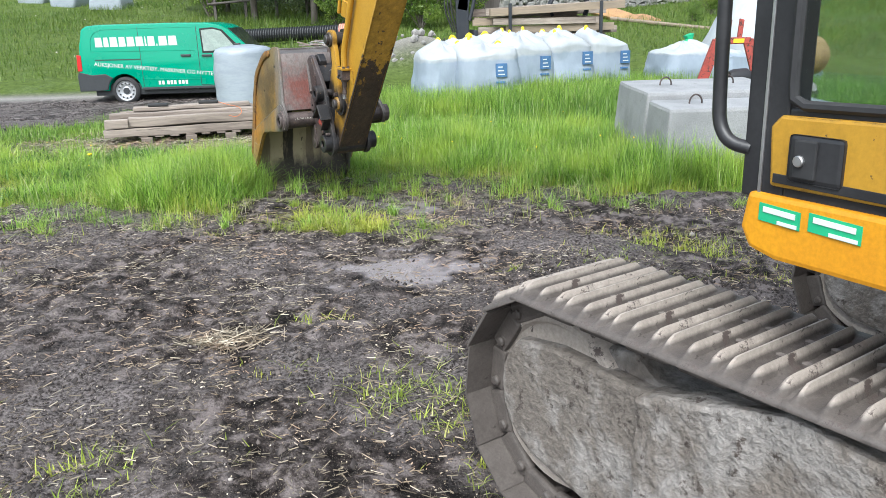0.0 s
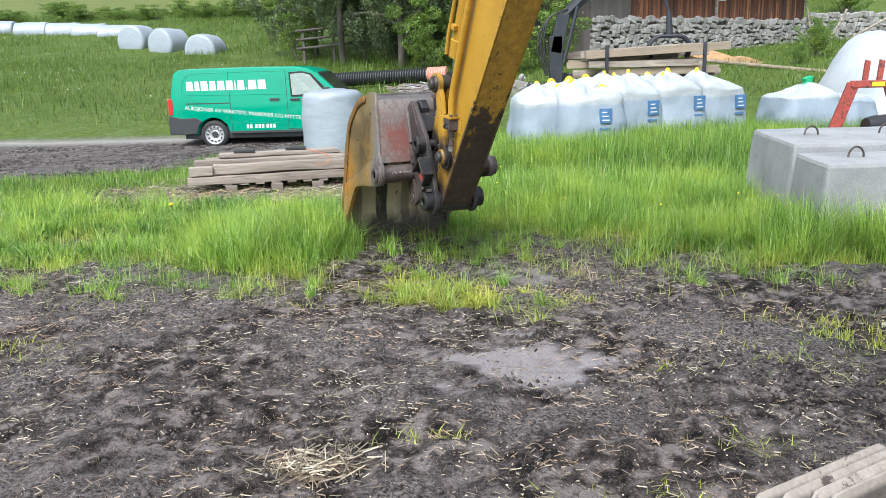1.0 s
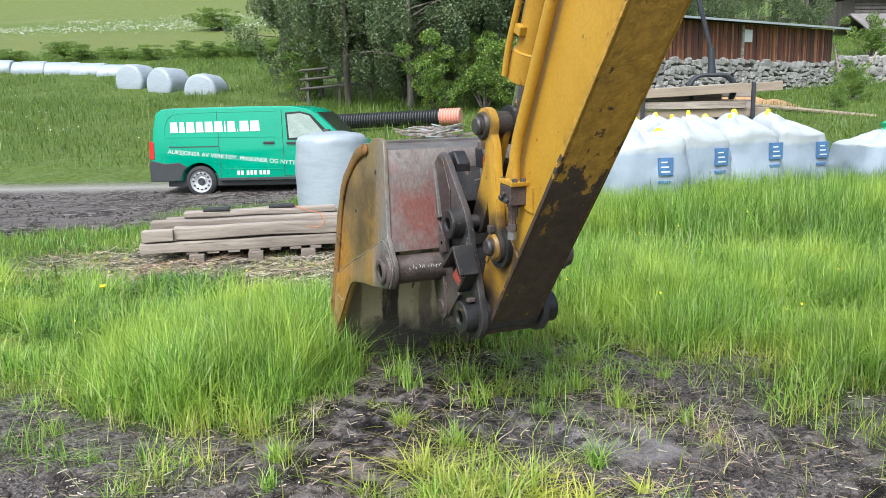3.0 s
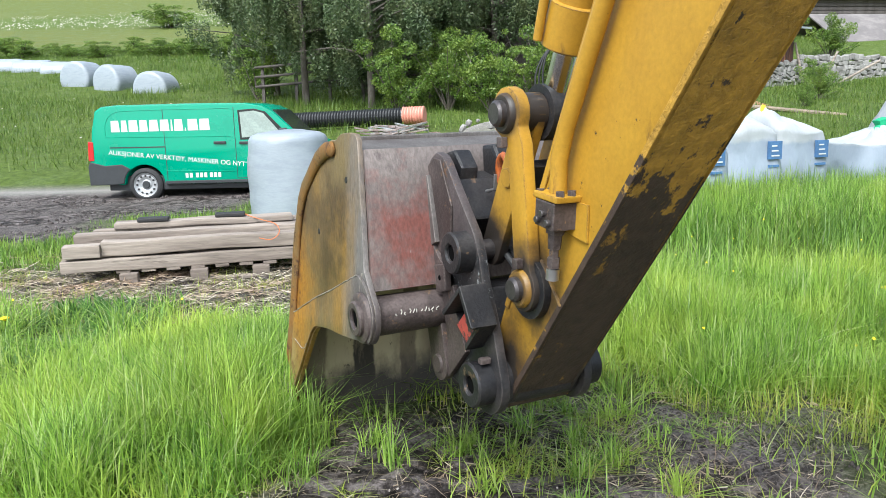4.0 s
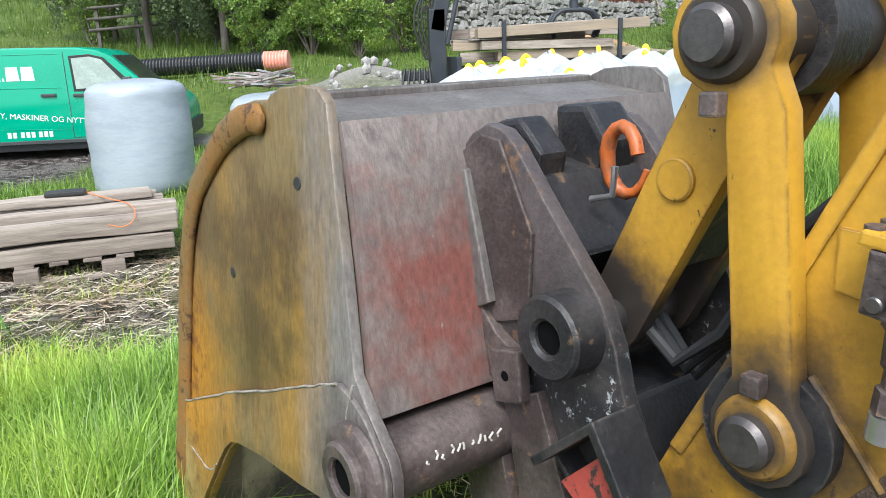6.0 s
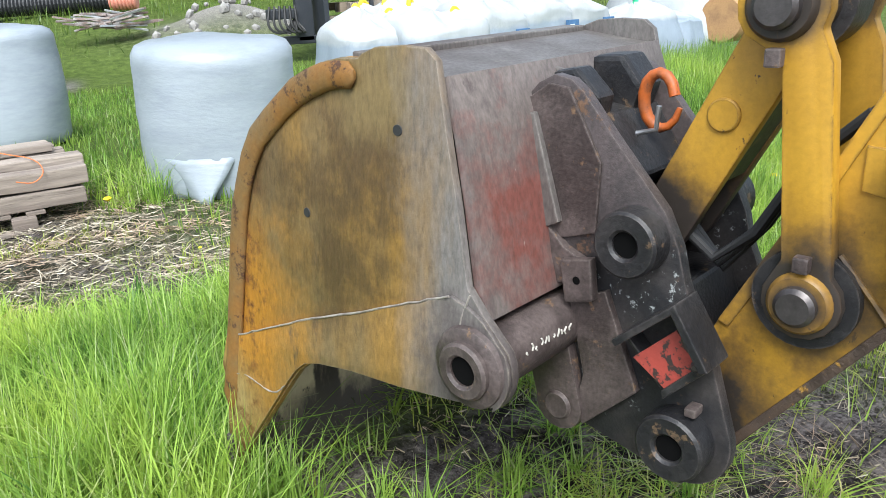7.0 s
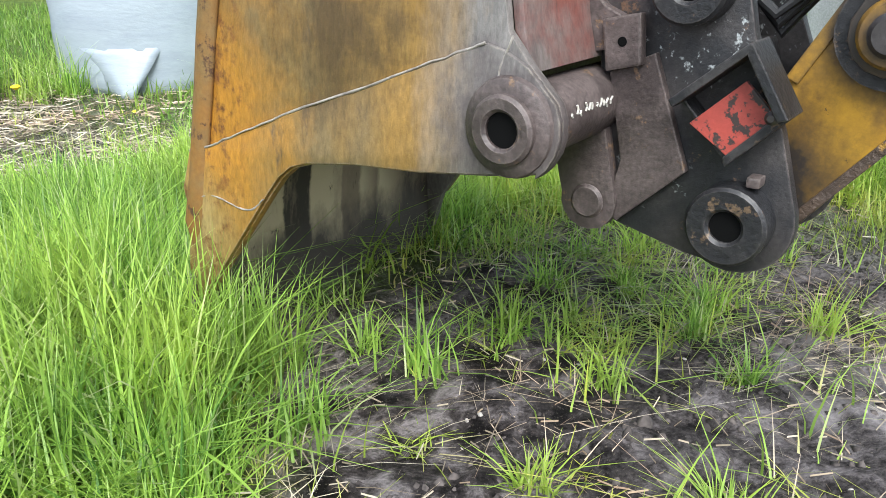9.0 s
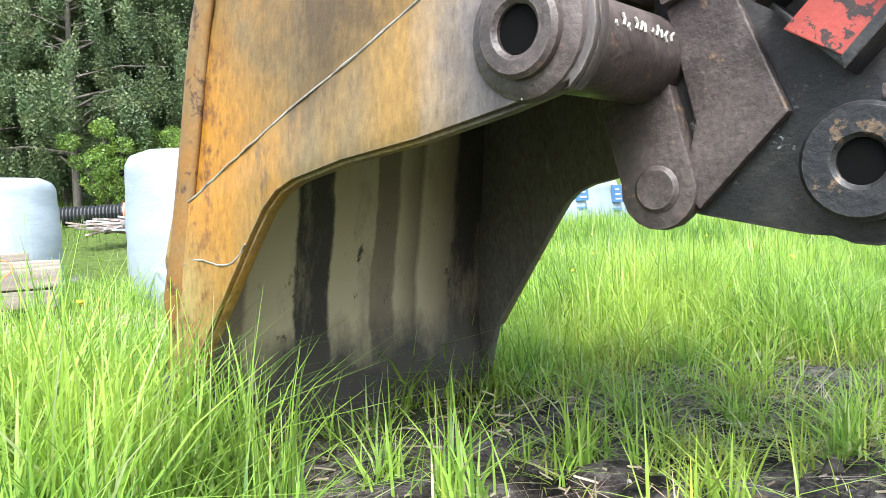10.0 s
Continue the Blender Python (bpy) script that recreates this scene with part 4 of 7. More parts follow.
speckle("white_flowers", 3200, -60, -6, 88, 118, lambda x, y: 0.25 + 0.75 * clumped(x, y, 4, 1.6, 111), (0.1, 0.6), (0.03, 0.08), CHALK, "white wild flowers in the upper meadow")
speckle("hillside_flowers", 350, -34, -6, 27, 56, lambda x, y: clumped(x, y, 4, 1.6, 113), (0.2, 0.4), (0.014, 0.03), CHALK, "scattered white flowers on the hillside")
speckle("buttercups", 50, -4.5, 4, 8.8, 12.5, lambda x, y: step(0.5, 0.9, turf(x, y)), (0.2, 0.4), (0.005, 0.009), YELLOW_FLOWER, "tiny yellow flowers in the grass")


def litter(name, n, x0, x1, y0, y1, length, width, material, label, density):
    x, y = scatter(n, x0, x1, y0, y1, density)
    n = len(x)
    a, s = rng.uniform(0, 2 * np.pi, n), rng.uniform(*length, n) / 2
    w, tip = rng.uniform(*width, n) / 2, rng.normal(0, 0.25, n)
    z = land(x, y) + 0.012 + np.abs(fbm(x / 0.22, y / 0.22, 3, 41)) * 0.07 - 0.02 + 0.03 * fbm(x / 0.7, y / 0.7, 2, 43) + 0.012
    c, d = np.cos(a), np.sin(a)
    corner = [(-1, -1), (1, -1), (1, 1), (-1, 1)]
    rows = [np.stack([x + i * s * c - j * w * d, y + i * s * d + j * w * c, z + i * s * tip + 0.002 * j], -1) for i, j in corner]
    ob = from_arrays(name, np.stack(rows, 1).reshape(-1, 3), np.arange(4 * n).reshape(-1, 4), material)
    return tagged(ob, label, "debris", kind="stuff")


MUD = lambda x, y: step(0.9, 0.3, turf(x, y)) * (0.25 + 0.75 * clumped(x, y, 0.3, 1.0, 73))
litter("straw_litter", 60000, -4.8, 4.2, 2.2, 9.4, (0.008, 0.05), (0.0006, 0.0015), STRAW, "dry straw and stalks scattered over the mud", lambda x, y: 0.8 * MUD(x, y) * (1 - 0.8 * blob(x, y, -0.9, 8.2, 1.0, 0.7)))
litter("chip_litter", 26000, -4.8, 4.2, 2.2, 7.3, (0.003, 0.01), (0.0015, 0.0045), STRAW, "pale wood chips trodden into the mud", MUD)
litter("straw_tuft", 2500, -1.5, -0.85, 4.45, 5.1, (0.05, 0.16), (0.002, 0.004), STRAW, "small heap of dry straw on mud", lambda x, y: blob(x, y, -1.17, 4.78, 0.17, 0.12))
litter("straw_litter", 26000, -5.6, -0.8, 10.2, 13.6, (0.03, 0.14), (0.0015, 0.004), STRAW, "dry straw round the timber stack", lambda x, y: 1 - turf(x, y))
# ---- excavator: machine frame, x across, y forward, z up ----
MACHINE = pose(-1.271, 7.929, 0, 0, 0, 26.57)
CENTRE = 0.475
A, B, C, D, E = (0.0, 0.746), (-0.514, 0.911), (-0.432, 1.425), (-0.197, 0.976), (-0.314, 0.56)


def both(outline, x0, x1, bev=0.004):
    """A plate and its mirror image on the other side of the arm."""
    return join(prism(outline, x0, x1, bev), prism(outline, 2 * CENTRE - x1, 2 * CENTRE - x0, bev))


# bucket
SHELL = [(0.985, 0.04), (0.965, 0.32), (0.905, 0.56), (0.855, 0.79), (0.805, 0.985), (0.72, 1.145), (0.61, 1.24), (0.48, 1.318), (0.37, 1.35), (0.29, 1.352)]
FRONT = [(0.10, 1.31), (0.07, 1.2), (0.045, 1.06), (0.02, 0.905), (0.0, 0.83)]
MOUTH = [(-0.06, 0.67), (0.043, 0.65), (0.2, 0.628), (0.372, 0.613), (0.5, 0.592), (0.55, 0.575), (0.59, 0.545), (0.63, 0.5), (0.885, 0.193), (0.94, 0.06)]
BOSS_ARC = arc(0.0, 0.746, 0.1, 150, 235, 6)


def offset(line, d):
    """The line shifted sideways by d (to the right of its direction)."""
    out = []
    for i, (y_, z_) in enumerate(line):
        a, b = line[max(i - 1, 0)], line[min(i + 1, len(line) - 1)]
        ty, tz = b[0] - a[0], b[1] - a[1]
        k = math.hypot(ty, tz)
        out.append((y_ + d * tz / k, z_ - d * ty / k))
    return out


def fine_line(line, times=2):
    """Rounds a line's corners by cutting them."""
    for _ in range(times):
        out = [line[0]]
        for a, b in zip(line, line[1:]):
            out += [(0.75 * a[0] + 0.25 * b[0], 0.75 * a[1] + 0.25 * b[1]), (0.25 * a[0] + 0.75 * b[0], 0.25 * a[1] + 0.75 * b[1])]
        line = out + [line[-1]]
    return line


def build_bucket():
    t = thing("excavator_bucket", MACHINE, "worn yellow and rusty steel digging bucket standing in grass", "bucket")
    W = 2 * CENTRE
    shell = fine_line(SHELL, 1)
    ear_top = [(0.275, 1.362), (0.235, 1.376), (0.169, 1.378), (0.115, 1.37), (0.092, 1.345)]
    side = shell + ear_top + FRONT[1:4] + [(-0.03, 0.85)] + BOSS_ARC + MOUTH
    smooth(part("side_plate", prism(side, 0.0, 0.022, 0.004), SIDE, t, "yellow side plate with rust and bare steel"))
    smooth(part("side_plate", prism(side, W - 0.022, W, 0.004), STEEL, t, "grey steel side plate"))
    lower = [(0.945, 0.46), (0.905, 0.56), (0.82, 0.585), (0.588, 0.685), (0.3, 0.79), (0.055, 0.884), (0.02, 0.875), (-0.03, 0.85)] + BOSS_ARC + [(y_, z_ + 0.006) for y_, z_ in MOUTH[:-2]]
    lower = lower + [(0.88, 0.2)]
    for x0, x1 in ((-0.012, -0.0005), (W + 0.0005, W + 0.012)):
        smooth(part("reinforcing_plate", prism(lower, x0, x1, 0.003), SIDE, t, "paler lower plate with weld bead"))
    weld = [(0.905, 0.56), (0.82, 0.585), (0.588, 0.685), (0.3, 0.79), (0.055, 0.884)]
    for i, line in enumerate((weld, [(0.9, 0.44), (0.83, 0.47), (0.7, 0.44), (0.645, 0.49)], [(-0.0, 0.9), (0.03, 0.84), (0.03, 0.72), (0.01, 0.66)])):
        bm = tube([(-0.012, y_, z_) for y_, z_ in fine_line(line, 3)], 0.002 if i else 0.0025, 8)
        smooth(part("weld_bead", rough_up(bm, 0.004, 45, i), WELD, t))
    rim = fine_line(SHELL[1:], 1)
    bm = tube([(-0.006, y_, z_) for y_, z_ in offset(rim, -0.034)], [0.006] + [0.032] * (len(rim) - 2) + [0.012], 12)
    for v in bm.verts:
        v.co.x = -0.006 + (v.co.x + 0.006) * 0.45
    smooth(part("rolled_rim", rough_up(bm, 0.006, 9), RIM_RUST, t, "dented rolled edge, rusty brown"), 60)
    wrap = shell + offset(shell, -0.022)[::-1]
    smooth(part("shell", prism(wrap, 0.02, W - 0.02, 0.002), RUSTY, t, "curved outer shell of rusty yellow steel"), 30)
    lining = offset(shell, -0.0245)[:12] + offset(shell, -0.028)[:12][::-1]
    part("inner_lining", prism(lining, 0.024, W - 0.024, 0), STRIPED, t, "inside face with cream and dark vertical streaks")
    edge = [(1.0, 0.0), (0.975, 0.22), (0.945, 0.22), (0.975, 0.0)]
    part("cutting_edge", prism(edge, -0.008, W + 0.008, 0.003), STEEL, t, "scoured steel cutting edge")
    top = [(0.30, 1.352), (0.10, 1.31), (0.10, 1.292), (0.30, 1.332)]
    part("top_plate", prism(top, 0.022, W - 0.022, 0.002), STEEL, t)
    part("top_bar", prism([(0.335, 1.345), (0.335, 1.362), (0.27, 1.362), (0.27, 1.345)], 0.03, W - 0.03, 0.004), STEEL, t, "ledge along the bucket's top")
    face = FRONT + offset(FRONT, 0.02)[::-1]
    smooth(part("front_plate", prism(face, 0.022, W - 0.022, 0.002), FRONT_STEEL, t, "grey plate with worn red paint"))
    bm = lathe([(0.03, 0.0), (0.03, 0.07), (0.3, 0.068), (0.62, 0.068), (W - 0.03, 0.07), (W - 0.03, 0)], *A)
    smooth(part("torque_tube", rough_up(bm, 0.002, 30), BOSS, t, "brown tube with chalk marks"))
    chalk = random.Random(4)
    for i in range(11):
        cx_, tall_ = 0.1 + 0.015 * i + chalk.uniform(-0.003, 0.003), chalk.uniform(0.006, 0.017)
        z0_ = 0.752 + chalk.uniform(0, 0.008)
        stroke = [(cx_, -0.0685, z0_), (cx_ + chalk.uniform(-0.006, 0.006), -0.0688, z0_ + tall_ * 0.5), (cx_ + chalk.uniform(-0.003, 0.008), -0.068, z0_ + tall_)]
        part("chalk_mark", tube(stroke, 0.0022, 6), CHALK, t)
    smooth(part("boss", ring(-0.034, 0.04, 0.062, 0.032, *A, 0.006), BOSS, t, "round bored boss"))
    smooth(part("boss_flange", lathe([(-0.018, 0.05), (-0.018, 0.076), (-0.012, 0.086), (0.0, 0.09)], *A), BOSS, t, "rounded flange welded round the boss"))
    # A black disc across the hole paints its dark inside.
    part("bore", pin(-0.022, -0.016, 0.039, *A, 0.001), VOID, t, "black disc standing for the shade inside the bore")
    smooth(part("boss", lathe([(W - 0.04, 0), (W - 0.04, 0.077), (W + 0.05, 0.077), (W + 0.05, 0.042), (W + 0.03, 0.042), (W + 0.03, 0)], *A), BOSS, t))
    for y_, z_ in ((0.184, 1.209), (0.502, 0.983)):
        part("bolt_hole", pin(-0.002, 0.01, 0.012, y_, z_, 0.001), BLACK, t)
    rib = [(0.085, 1.215), (0.045, 1.215), (-0.02, 0.985), (0.03, 0.96)]
    part("rib", prism(rib, 0.262, 0.282), STEEL, t)
    part("rib", prism(rib, W - 0.282, W - 0.262), STEEL, t)
    brace = [(0.03, 0.99), (-0.03, 0.93), (-0.09, 0.905), (-0.075, 0.86), (0.0, 0.84)]
    part("hook_bracket", prism(brace, 0.27, 0.3), BOSS, t)
    part("hook_bracket", prism(brace, W - 0.3, W - 0.27), BOSS, t)
    latch = prism([(-0.033, 0.908), (-0.11, 0.924), (-0.118, 0.83), (-0.048, 0.812)], 0.258, 0.284, 0.005)
    part("latch_block", latch, BOSS, t, "small brown steel block with a drilled hole")
    # Painted shade: a small black disc stands for the drilled hole.
    part("latch_hole", pin(0.2565, 0.2585, 0.009, -0.078, 0.87, 0.0005), VOID, t)
    lug = arc(-0.024, 0.545, 0.062, 180, 370, 10) + [(0.07, 0.68), (-0.05, 0.7)]
    for x0 in (0.272, W - 0.304):
        smooth(part("lug", prism(lug, x0, x0 + 0.032), BOSS, t, "round-ended lug with pin"))
    smooth(part("lug_pin", pin(0.264, W - 0.264, 0.036, -0.024, 0.545), BOSS, t))
    part("gusset", prism([(0.09, 1.3), (0.02, 1.28), (0.03, 1.2), (0.07, 1.2)], 0.4, 0.42), STEEL, t)
    # the upper sides lean inwards
    for ob in t.children:
        if ob.name.split(".")[0] in ("boss", "boss_flange", "bore", "torque_tube", "chalk_mark", "lug", "lug_pin", "latch_block", "latch_hole"):
            continue
        for v in ob.data.vertices:
            k = 0.062 * (v.co.z - 0.62)
            back = k * float(step(0.0, 0.25, v.co.y))
            v.co.x += k * (1 - 2 * v.co.x / W)
            v.co.y += 0.9 * back
            v.co.z -= 0.3 * back
    return t


def build_coupler():
    t = thing("quick_coupler", MACHINE, "oily black quick coupler with red plate", "coupler")
    W = 2 * CENTRE
    plate = [(0.105, 1.19), (0.085, 1.24), (0.05, 1.275), (0.01, 1.293), (-0.03, 1.285), (-0.06, 1.262), (-0.132, 1.175), (-0.251, 1.041), (-0.285, 0.97), (-0.303, 0.897), (-0.375, 0.731)] \
        + arc(E[0], E[1], 0.108, 165, 300, 10) + [(-0.225, 0.47), (-0.07, 0.505), (-0.05, 0.6), (-0.02, 0.8), (0.0, 0.935), (0.06, 1.06)]
    for x0, x1 in ((0.3, 0.332), (W - 0.332, W - 0.3)):
        smooth(part("cheek_plate", prism(plate, x0, x1, 0.005), CHEEK, t, "dark plate, paint scraped to rust"))
    part("wear_plate", prism([(0.1, 1.17), (0.075, 1.24), (0.02, 1.275), (-0.03, 1.27), (-0.11, 1.12), (-0.1, 0.97), (-0.0, 0.94), (0.055, 1.06)], 0.292, 0.3, 0.003), BOSS, t, "brown worn doubling plate")
    armour = [(-0.047, 0.808), (-0.135, 0.852), (-0.217, 0.638), (-0.085, 0.511), (-0.062, 0.545), (-0.085, 0.64)]
    part("doubling_plate", prism(armour, 0.28, 0.3, 0.003), BOSS, t, "scraped brown plate")
    part("doubling_plate", prism(armour, W - 0.3, W - 0.28, 0.003), BOSS, t)
    for (y_, z_), r in ((D, 0.07), (E, 0.075)):
        smooth(part("boss", ring(0.238, 0.31, r, r * 0.4, y_, z_, 0.006), DARK, t, "bored pin boss"))
        smooth(part("boss", lathe([(W - 0.31, 0), (W - 0.31, r), (W - 0.235, r), (W - 0.235, r * 0.5), (W - 0.25, r * 0.5), (W - 0.25, 0)], y_, z_), DARK, t))
        smooth(part("pin", pin(0.3, W - 0.3, r * 0.49, y_, z_), PIN, t))
        # Shade of the hollow is painted on by a black disc.
        part("bore", pin(0.25, 0.256, r * 0.52, y_, z_, 0.001), VOID, t, "black disc standing for the shade inside the bore")
    part("grease_bolt", box(0.262, 0.3, E[0] - 0.045, E[0] - 0.02, E[1] + 0.075, E[1] + 0.095), BOSS, t)
    for x0, x1, out in ((0.205, 0.3, [(-0.196, 0.785), (-0.327, 0.896), (-0.332, 0.882), (-0.205, 0.772)]), (0.205, 0.3, [(-0.327, 0.896), (-0.402, 0.776), (-0.384, 0.77), (-0.322, 0.872)]),
                        (0.235, 0.3, [(-0.402, 0.776), (-0.3, 0.673), (-0.295, 0.69), (-0.386, 0.785)]), (0.25, 0.3, [(-0.3, 0.673), (-0.196, 0.785), (-0.204, 0.788), (-0.3, 0.69)])):
        part("box_side", prism(out, x0, x1, 0.003), DARK, t, "grey steel box side")
    part("red_plate", prism([(-0.225, 0.74), (-0.315, 0.825), (-0.378, 0.765), (-0.3, 0.69)], 0.246, 0.258, 0.002), RED, t, "chipped red plate")
    smooth(part("bolt", pin(0.22, 0.26, 0.012, -0.37, 0.772), PIN, t))
    part("crosshead", prism([(0.04, 1.22), (-0.06, 1.2), (-0.14, 1.07), (-0.02, 0.98)], 0.332, W - 0.332, 0.01), DARK, t)
    part("lower_block", prism([(-0.1, 0.85), (-0.26, 0.86), (-0.33, 0.66), (-0.12, 0.56)], 0.332, W - 0.332, 0.01), DARK, t)
    # lock housings along the top
    part("latch_housing", prism([(0.06, 1.29), (0.0, 1.3), (-0.06, 1.24), (-0.04, 1.16), (0.04, 1.2)], 0.36, 0.43, 0.012), DARK, t)
    part("latch_housing", prism([(0.05, 1.31), (-0.03, 1.315), (-0.08, 1.25), (-0.05, 1.17), (0.04, 1.2)], 0.5, 0.6, 0.014), DARK, t)
    hook = [(0.48 + 0.02 * i / 10, -0.13 + 0.04 * math.cos(a), 1.222 + 0.06 * math.sin(a)) for i, a in enumerate(np.linspace(2.9, -2.9, 14))]
    smooth(part("lifting_hook", tube(hook, [0.012] * 5 + [0.014] * 5 + [0.011, 0.009, 0.008, 0.006], 10), HOOK, t, "orange lifting hook"))
    smooth(part("latch", tube([(0.43, -0.11, 1.16), (0.44, -0.15, 1.17), (0.44, -0.155, 1.22)], 0.006, 8), ZINC, t))
    for k in range(3):
        hose = [(0.42 + 0.03 * k, -0.2, 1.0), (0.43 + 0.03 * k, -0.3, 0.92 - 0.02 * k), (0.43 + 0.03 * k, -0.38, 0.99), (0.44 + 0.03 * k, -0.46, 1.14), (0.44 + 0.03 * k, -0.56, 1.24)]
        smooth(part("hydraulic_hose", tube(hose, 0.011, 8), BLACK, t))
    return t


def shoe_mesh(h, seed):
    """One crawler shoe: a plate with three rounded ridges that run out at its ends, bolts and trodden-in mud."""
    bm = bmesh.new()
    ys = np.concatenate([[-h], np.linspace(-0.99 * h, 0.99 * h, 29), [1.06 * h]])
    xs = np.concatenate([[0.0], np.linspace(0.008, 0.512, 27), [0.52]])
    rows = []
    for x_ in xs:
        run = min(1.0, max(0.0, min(x_ - 0.012, 0.508 - x_) / 0.06))
        run = run * run * (3 - 2 * run)
        row = []
        for y_ in ys:
            z_ = 0.009
            for at, tall, half in ((-0.78, 0.036, 0.15), (0.02, 0.034, 0.12), (0.74, 0.036, 0.11), (0.95, 0.014, 0.08)):
                d = abs(y_ / h - at - 0.05 * (1 - run)) / half
                if d < 1:
                    z_ = max(z_, 0.009 + tall * run * math.cos(d * math.pi / 2) ** 0.6)
            mud = noise.noise(Vector((x_ * 11 + 5 * seed, y_ * 16, seed * 3.1))) + 0.5 * noise.noise(Vector((x_ * 40, y_ * 40 + seed, 0)))
            mud *= max(0.0, min(1.0, (x_ - 0.06) / 0.1))
            z_ = max(z_, 0.009 + min(0.01, 0.025 * max(0.0, mud - 0.22)))
            row.append(bm.verts.new((x_, y_, 0.0 if x_ in (0.0, 0.52) or y_ == ys[-1] else z_)))
        rows.append(row)
    for a, b in zip(rows, rows[1:]):
        for k in range(len(ys) - 1):
            bm.faces.new((a[k], b[k], b[k + 1], a[k + 1]))
    back = [bm.verts.new((x_, y_, -0.006)) for x_, y_ in ((0, -h), (0.52, -h), (0.52, 1.06 * h), (0, 1.06 * h))]
    bm.faces.new(back[::-1])
    for line, p, q in ((rows[0], back[0], back[3]), (rows[-1][::-1], back[2], back[1]), ([w_[0] for w_ in rows][::-1], back[1], back[0]), ([w_[-1] for w_ in rows], back[3], back[2])):
        bm.faces.new(line + [q, p])
    bmesh.ops.recalc_face_normals(bm, faces=bm.faces)
    for bx_ in (0.2, 0.325):
        for by_ in (-0.36 * h, 0.4 * h):
            bm = join(bm, moved(lathe([(0.0, 0.0), (0.0, 0.013), (0.016, 0.012), (0.018, 0.0)], 0, 0, 6), pose(bx_, by_, 0.006, 0, -90, 0)))
    return bm


def build_excavator():
    t = thing("excavator", MACHINE, "yellow tracked excavator with muddy tracks and black cab frame", "excavator")
    W = 2 * CENTRE
    # arm
    X0, X1 = 0.36, 0.6
    left = [(-0.3, 0.72), (-0.35, 0.82), (-0.514, 1.127), (-0.682, 1.467), (-0.92, 1.93), (-1.3, 2.66), (-1.75, 3.35)]
    right = [(-2.15, 3.3), (-2.0, 2.7), (-1.72, 2.27), (-1.26, 1.655), (-0.891, 1.167), (-0.465, 0.622)]
    tip = arc(E[0], E[1], 0.085, -60, -140, 4)[::-1] + [(-0.235, 0.56), (-0.24, 0.63)]
    outline = left + right + tip
    smooth(part("arm_side", prism(outline, X0, X0 + 0.014, 0.003), YELLOW, t, "chipped yellow arm side plate"))
    smooth(part("arm_side", prism(outline, X1 - 0.014, X1, 0.003), YELLOW, t))
    low_edge = [(-0.345, 0.47)] + right[::-1]
    bottom = low_edge + offset(low_edge, 0.02)[::-1]
    part("arm_underside", prism(bottom, X0 - 0.004, X1 + 0.004, 0.002), UNDER, t, "underside caked with mud and peeling paint")
    front = left[1:] + offset(left[1:], -0.02)[::-1]
    part("arm_top", prism([(y_ - 0.02, z_ - 0.008) for y_, z_ in front], X0 + 0.01, X1 - 0.01, 0.002), YELLOW, t)
    part("arm_flange", prism(left[1:] + [(y_ - 0.022, z_ - 0.01) for y_, z_ in left[1:][::-1]], X0 - 0.006, X0, 0.002), YELLOW, t)
    weld_line = [(X0 - 0.003, y_, z_) for y_, z_ in ((-0.56, 1.0), (-0.62, 0.93), (-0.66, 0.88))]
    part("weld_seam", tube(weld_line, 0.006, 6), YELLOW, t)
    smooth(part("arm_end", lathe([(0.34, 0), (0.34, 0.085), (0.61, 0.085), (0.61, 0)], *E), DARK, t, "greasy black arm end boss"))
    # links
    for x0, x1 in ((0.316, 0.356), (W - 0.356, W - 0.316)):
        smooth(part("idler_link", prism(arc(*C, 0.078, -40, 208, 12) + [(-0.524, 1.335), (-0.558, 1.0)] + arc(*B, 0.072, 130, 397, 12) + [(-0.472, 0.985), (-0.44, 1.335)], x0, x1, 0.006), YELLOW, t, "yellow idler link"))
    for x0, x1 in ((0.392, 0.425), (W - 0.425, W - 0.392)):
        smooth(part("bucket_link", prism(link_outline(D, C, 0.056, 0.06), x0, x1, 0.006), GRIMY_YELLOW if x0 > 0.5 else YELLOW, t, "yellow bucket link"))
    part("link_cross_plate", prism([(-0.38, 1.28), (-0.28, 1.1), (-0.31, 1.08), (-0.41, 1.26)], 0.4, W - 0.4), DARK, t)
    smooth(part("link_plug", pin(0.384, 0.395, 0.033, -0.316, 1.222, 0.003), YELLOW, t))
    for (y_, z_), r, x0 in ((C, 0.039, 0.275), (B, 0.037, 0.278)):
        smooth(part("link_pin", pin(x0, W - x0, r, y_, z_, 0.008), PIN, t, "turned steel pin"))
        for a, b in ((0.3, 0.318), (W - 0.318, W - 0.3)):
            smooth(part("pin_collar", lathe([(a, r), (a, r + 0.014), (a + 0.006, r + 0.02), (b, r + 0.022), (b, r)], y_, z_), GRIMY_YELLOW, t, "greasy yellow collar"))
        part("lock_bolt", box(0.292, 0.316, y_ - 0.014, y_ + 0.014, z_ + (0.062 if z_ < 1 else -0.1), z_ + (0.092 if z_ < 1 else -0.068), 0.004), BOSS, t)
    smooth(part("pin_sleeve", lathe([(0.355, 0), (0.355, 0.06), (0.43, 0.06), (0.43, 0)], *C), GRIMY_YELLOW, t, "grimy sleeve"))
    smooth(part("pin_sleeve", lathe([(0.52, 0), (0.52, 0.066), (W - 0.345, 0.066), (W - 0.345, 0)], *C), GRIMY_YELLOW, t))
    smooth(part("link_boss", lathe([(0.335, 0), (0.335, 0.095), (0.362, 0.095), (0.362, 0)], *B), DARK, t, "greasy black arm boss"))
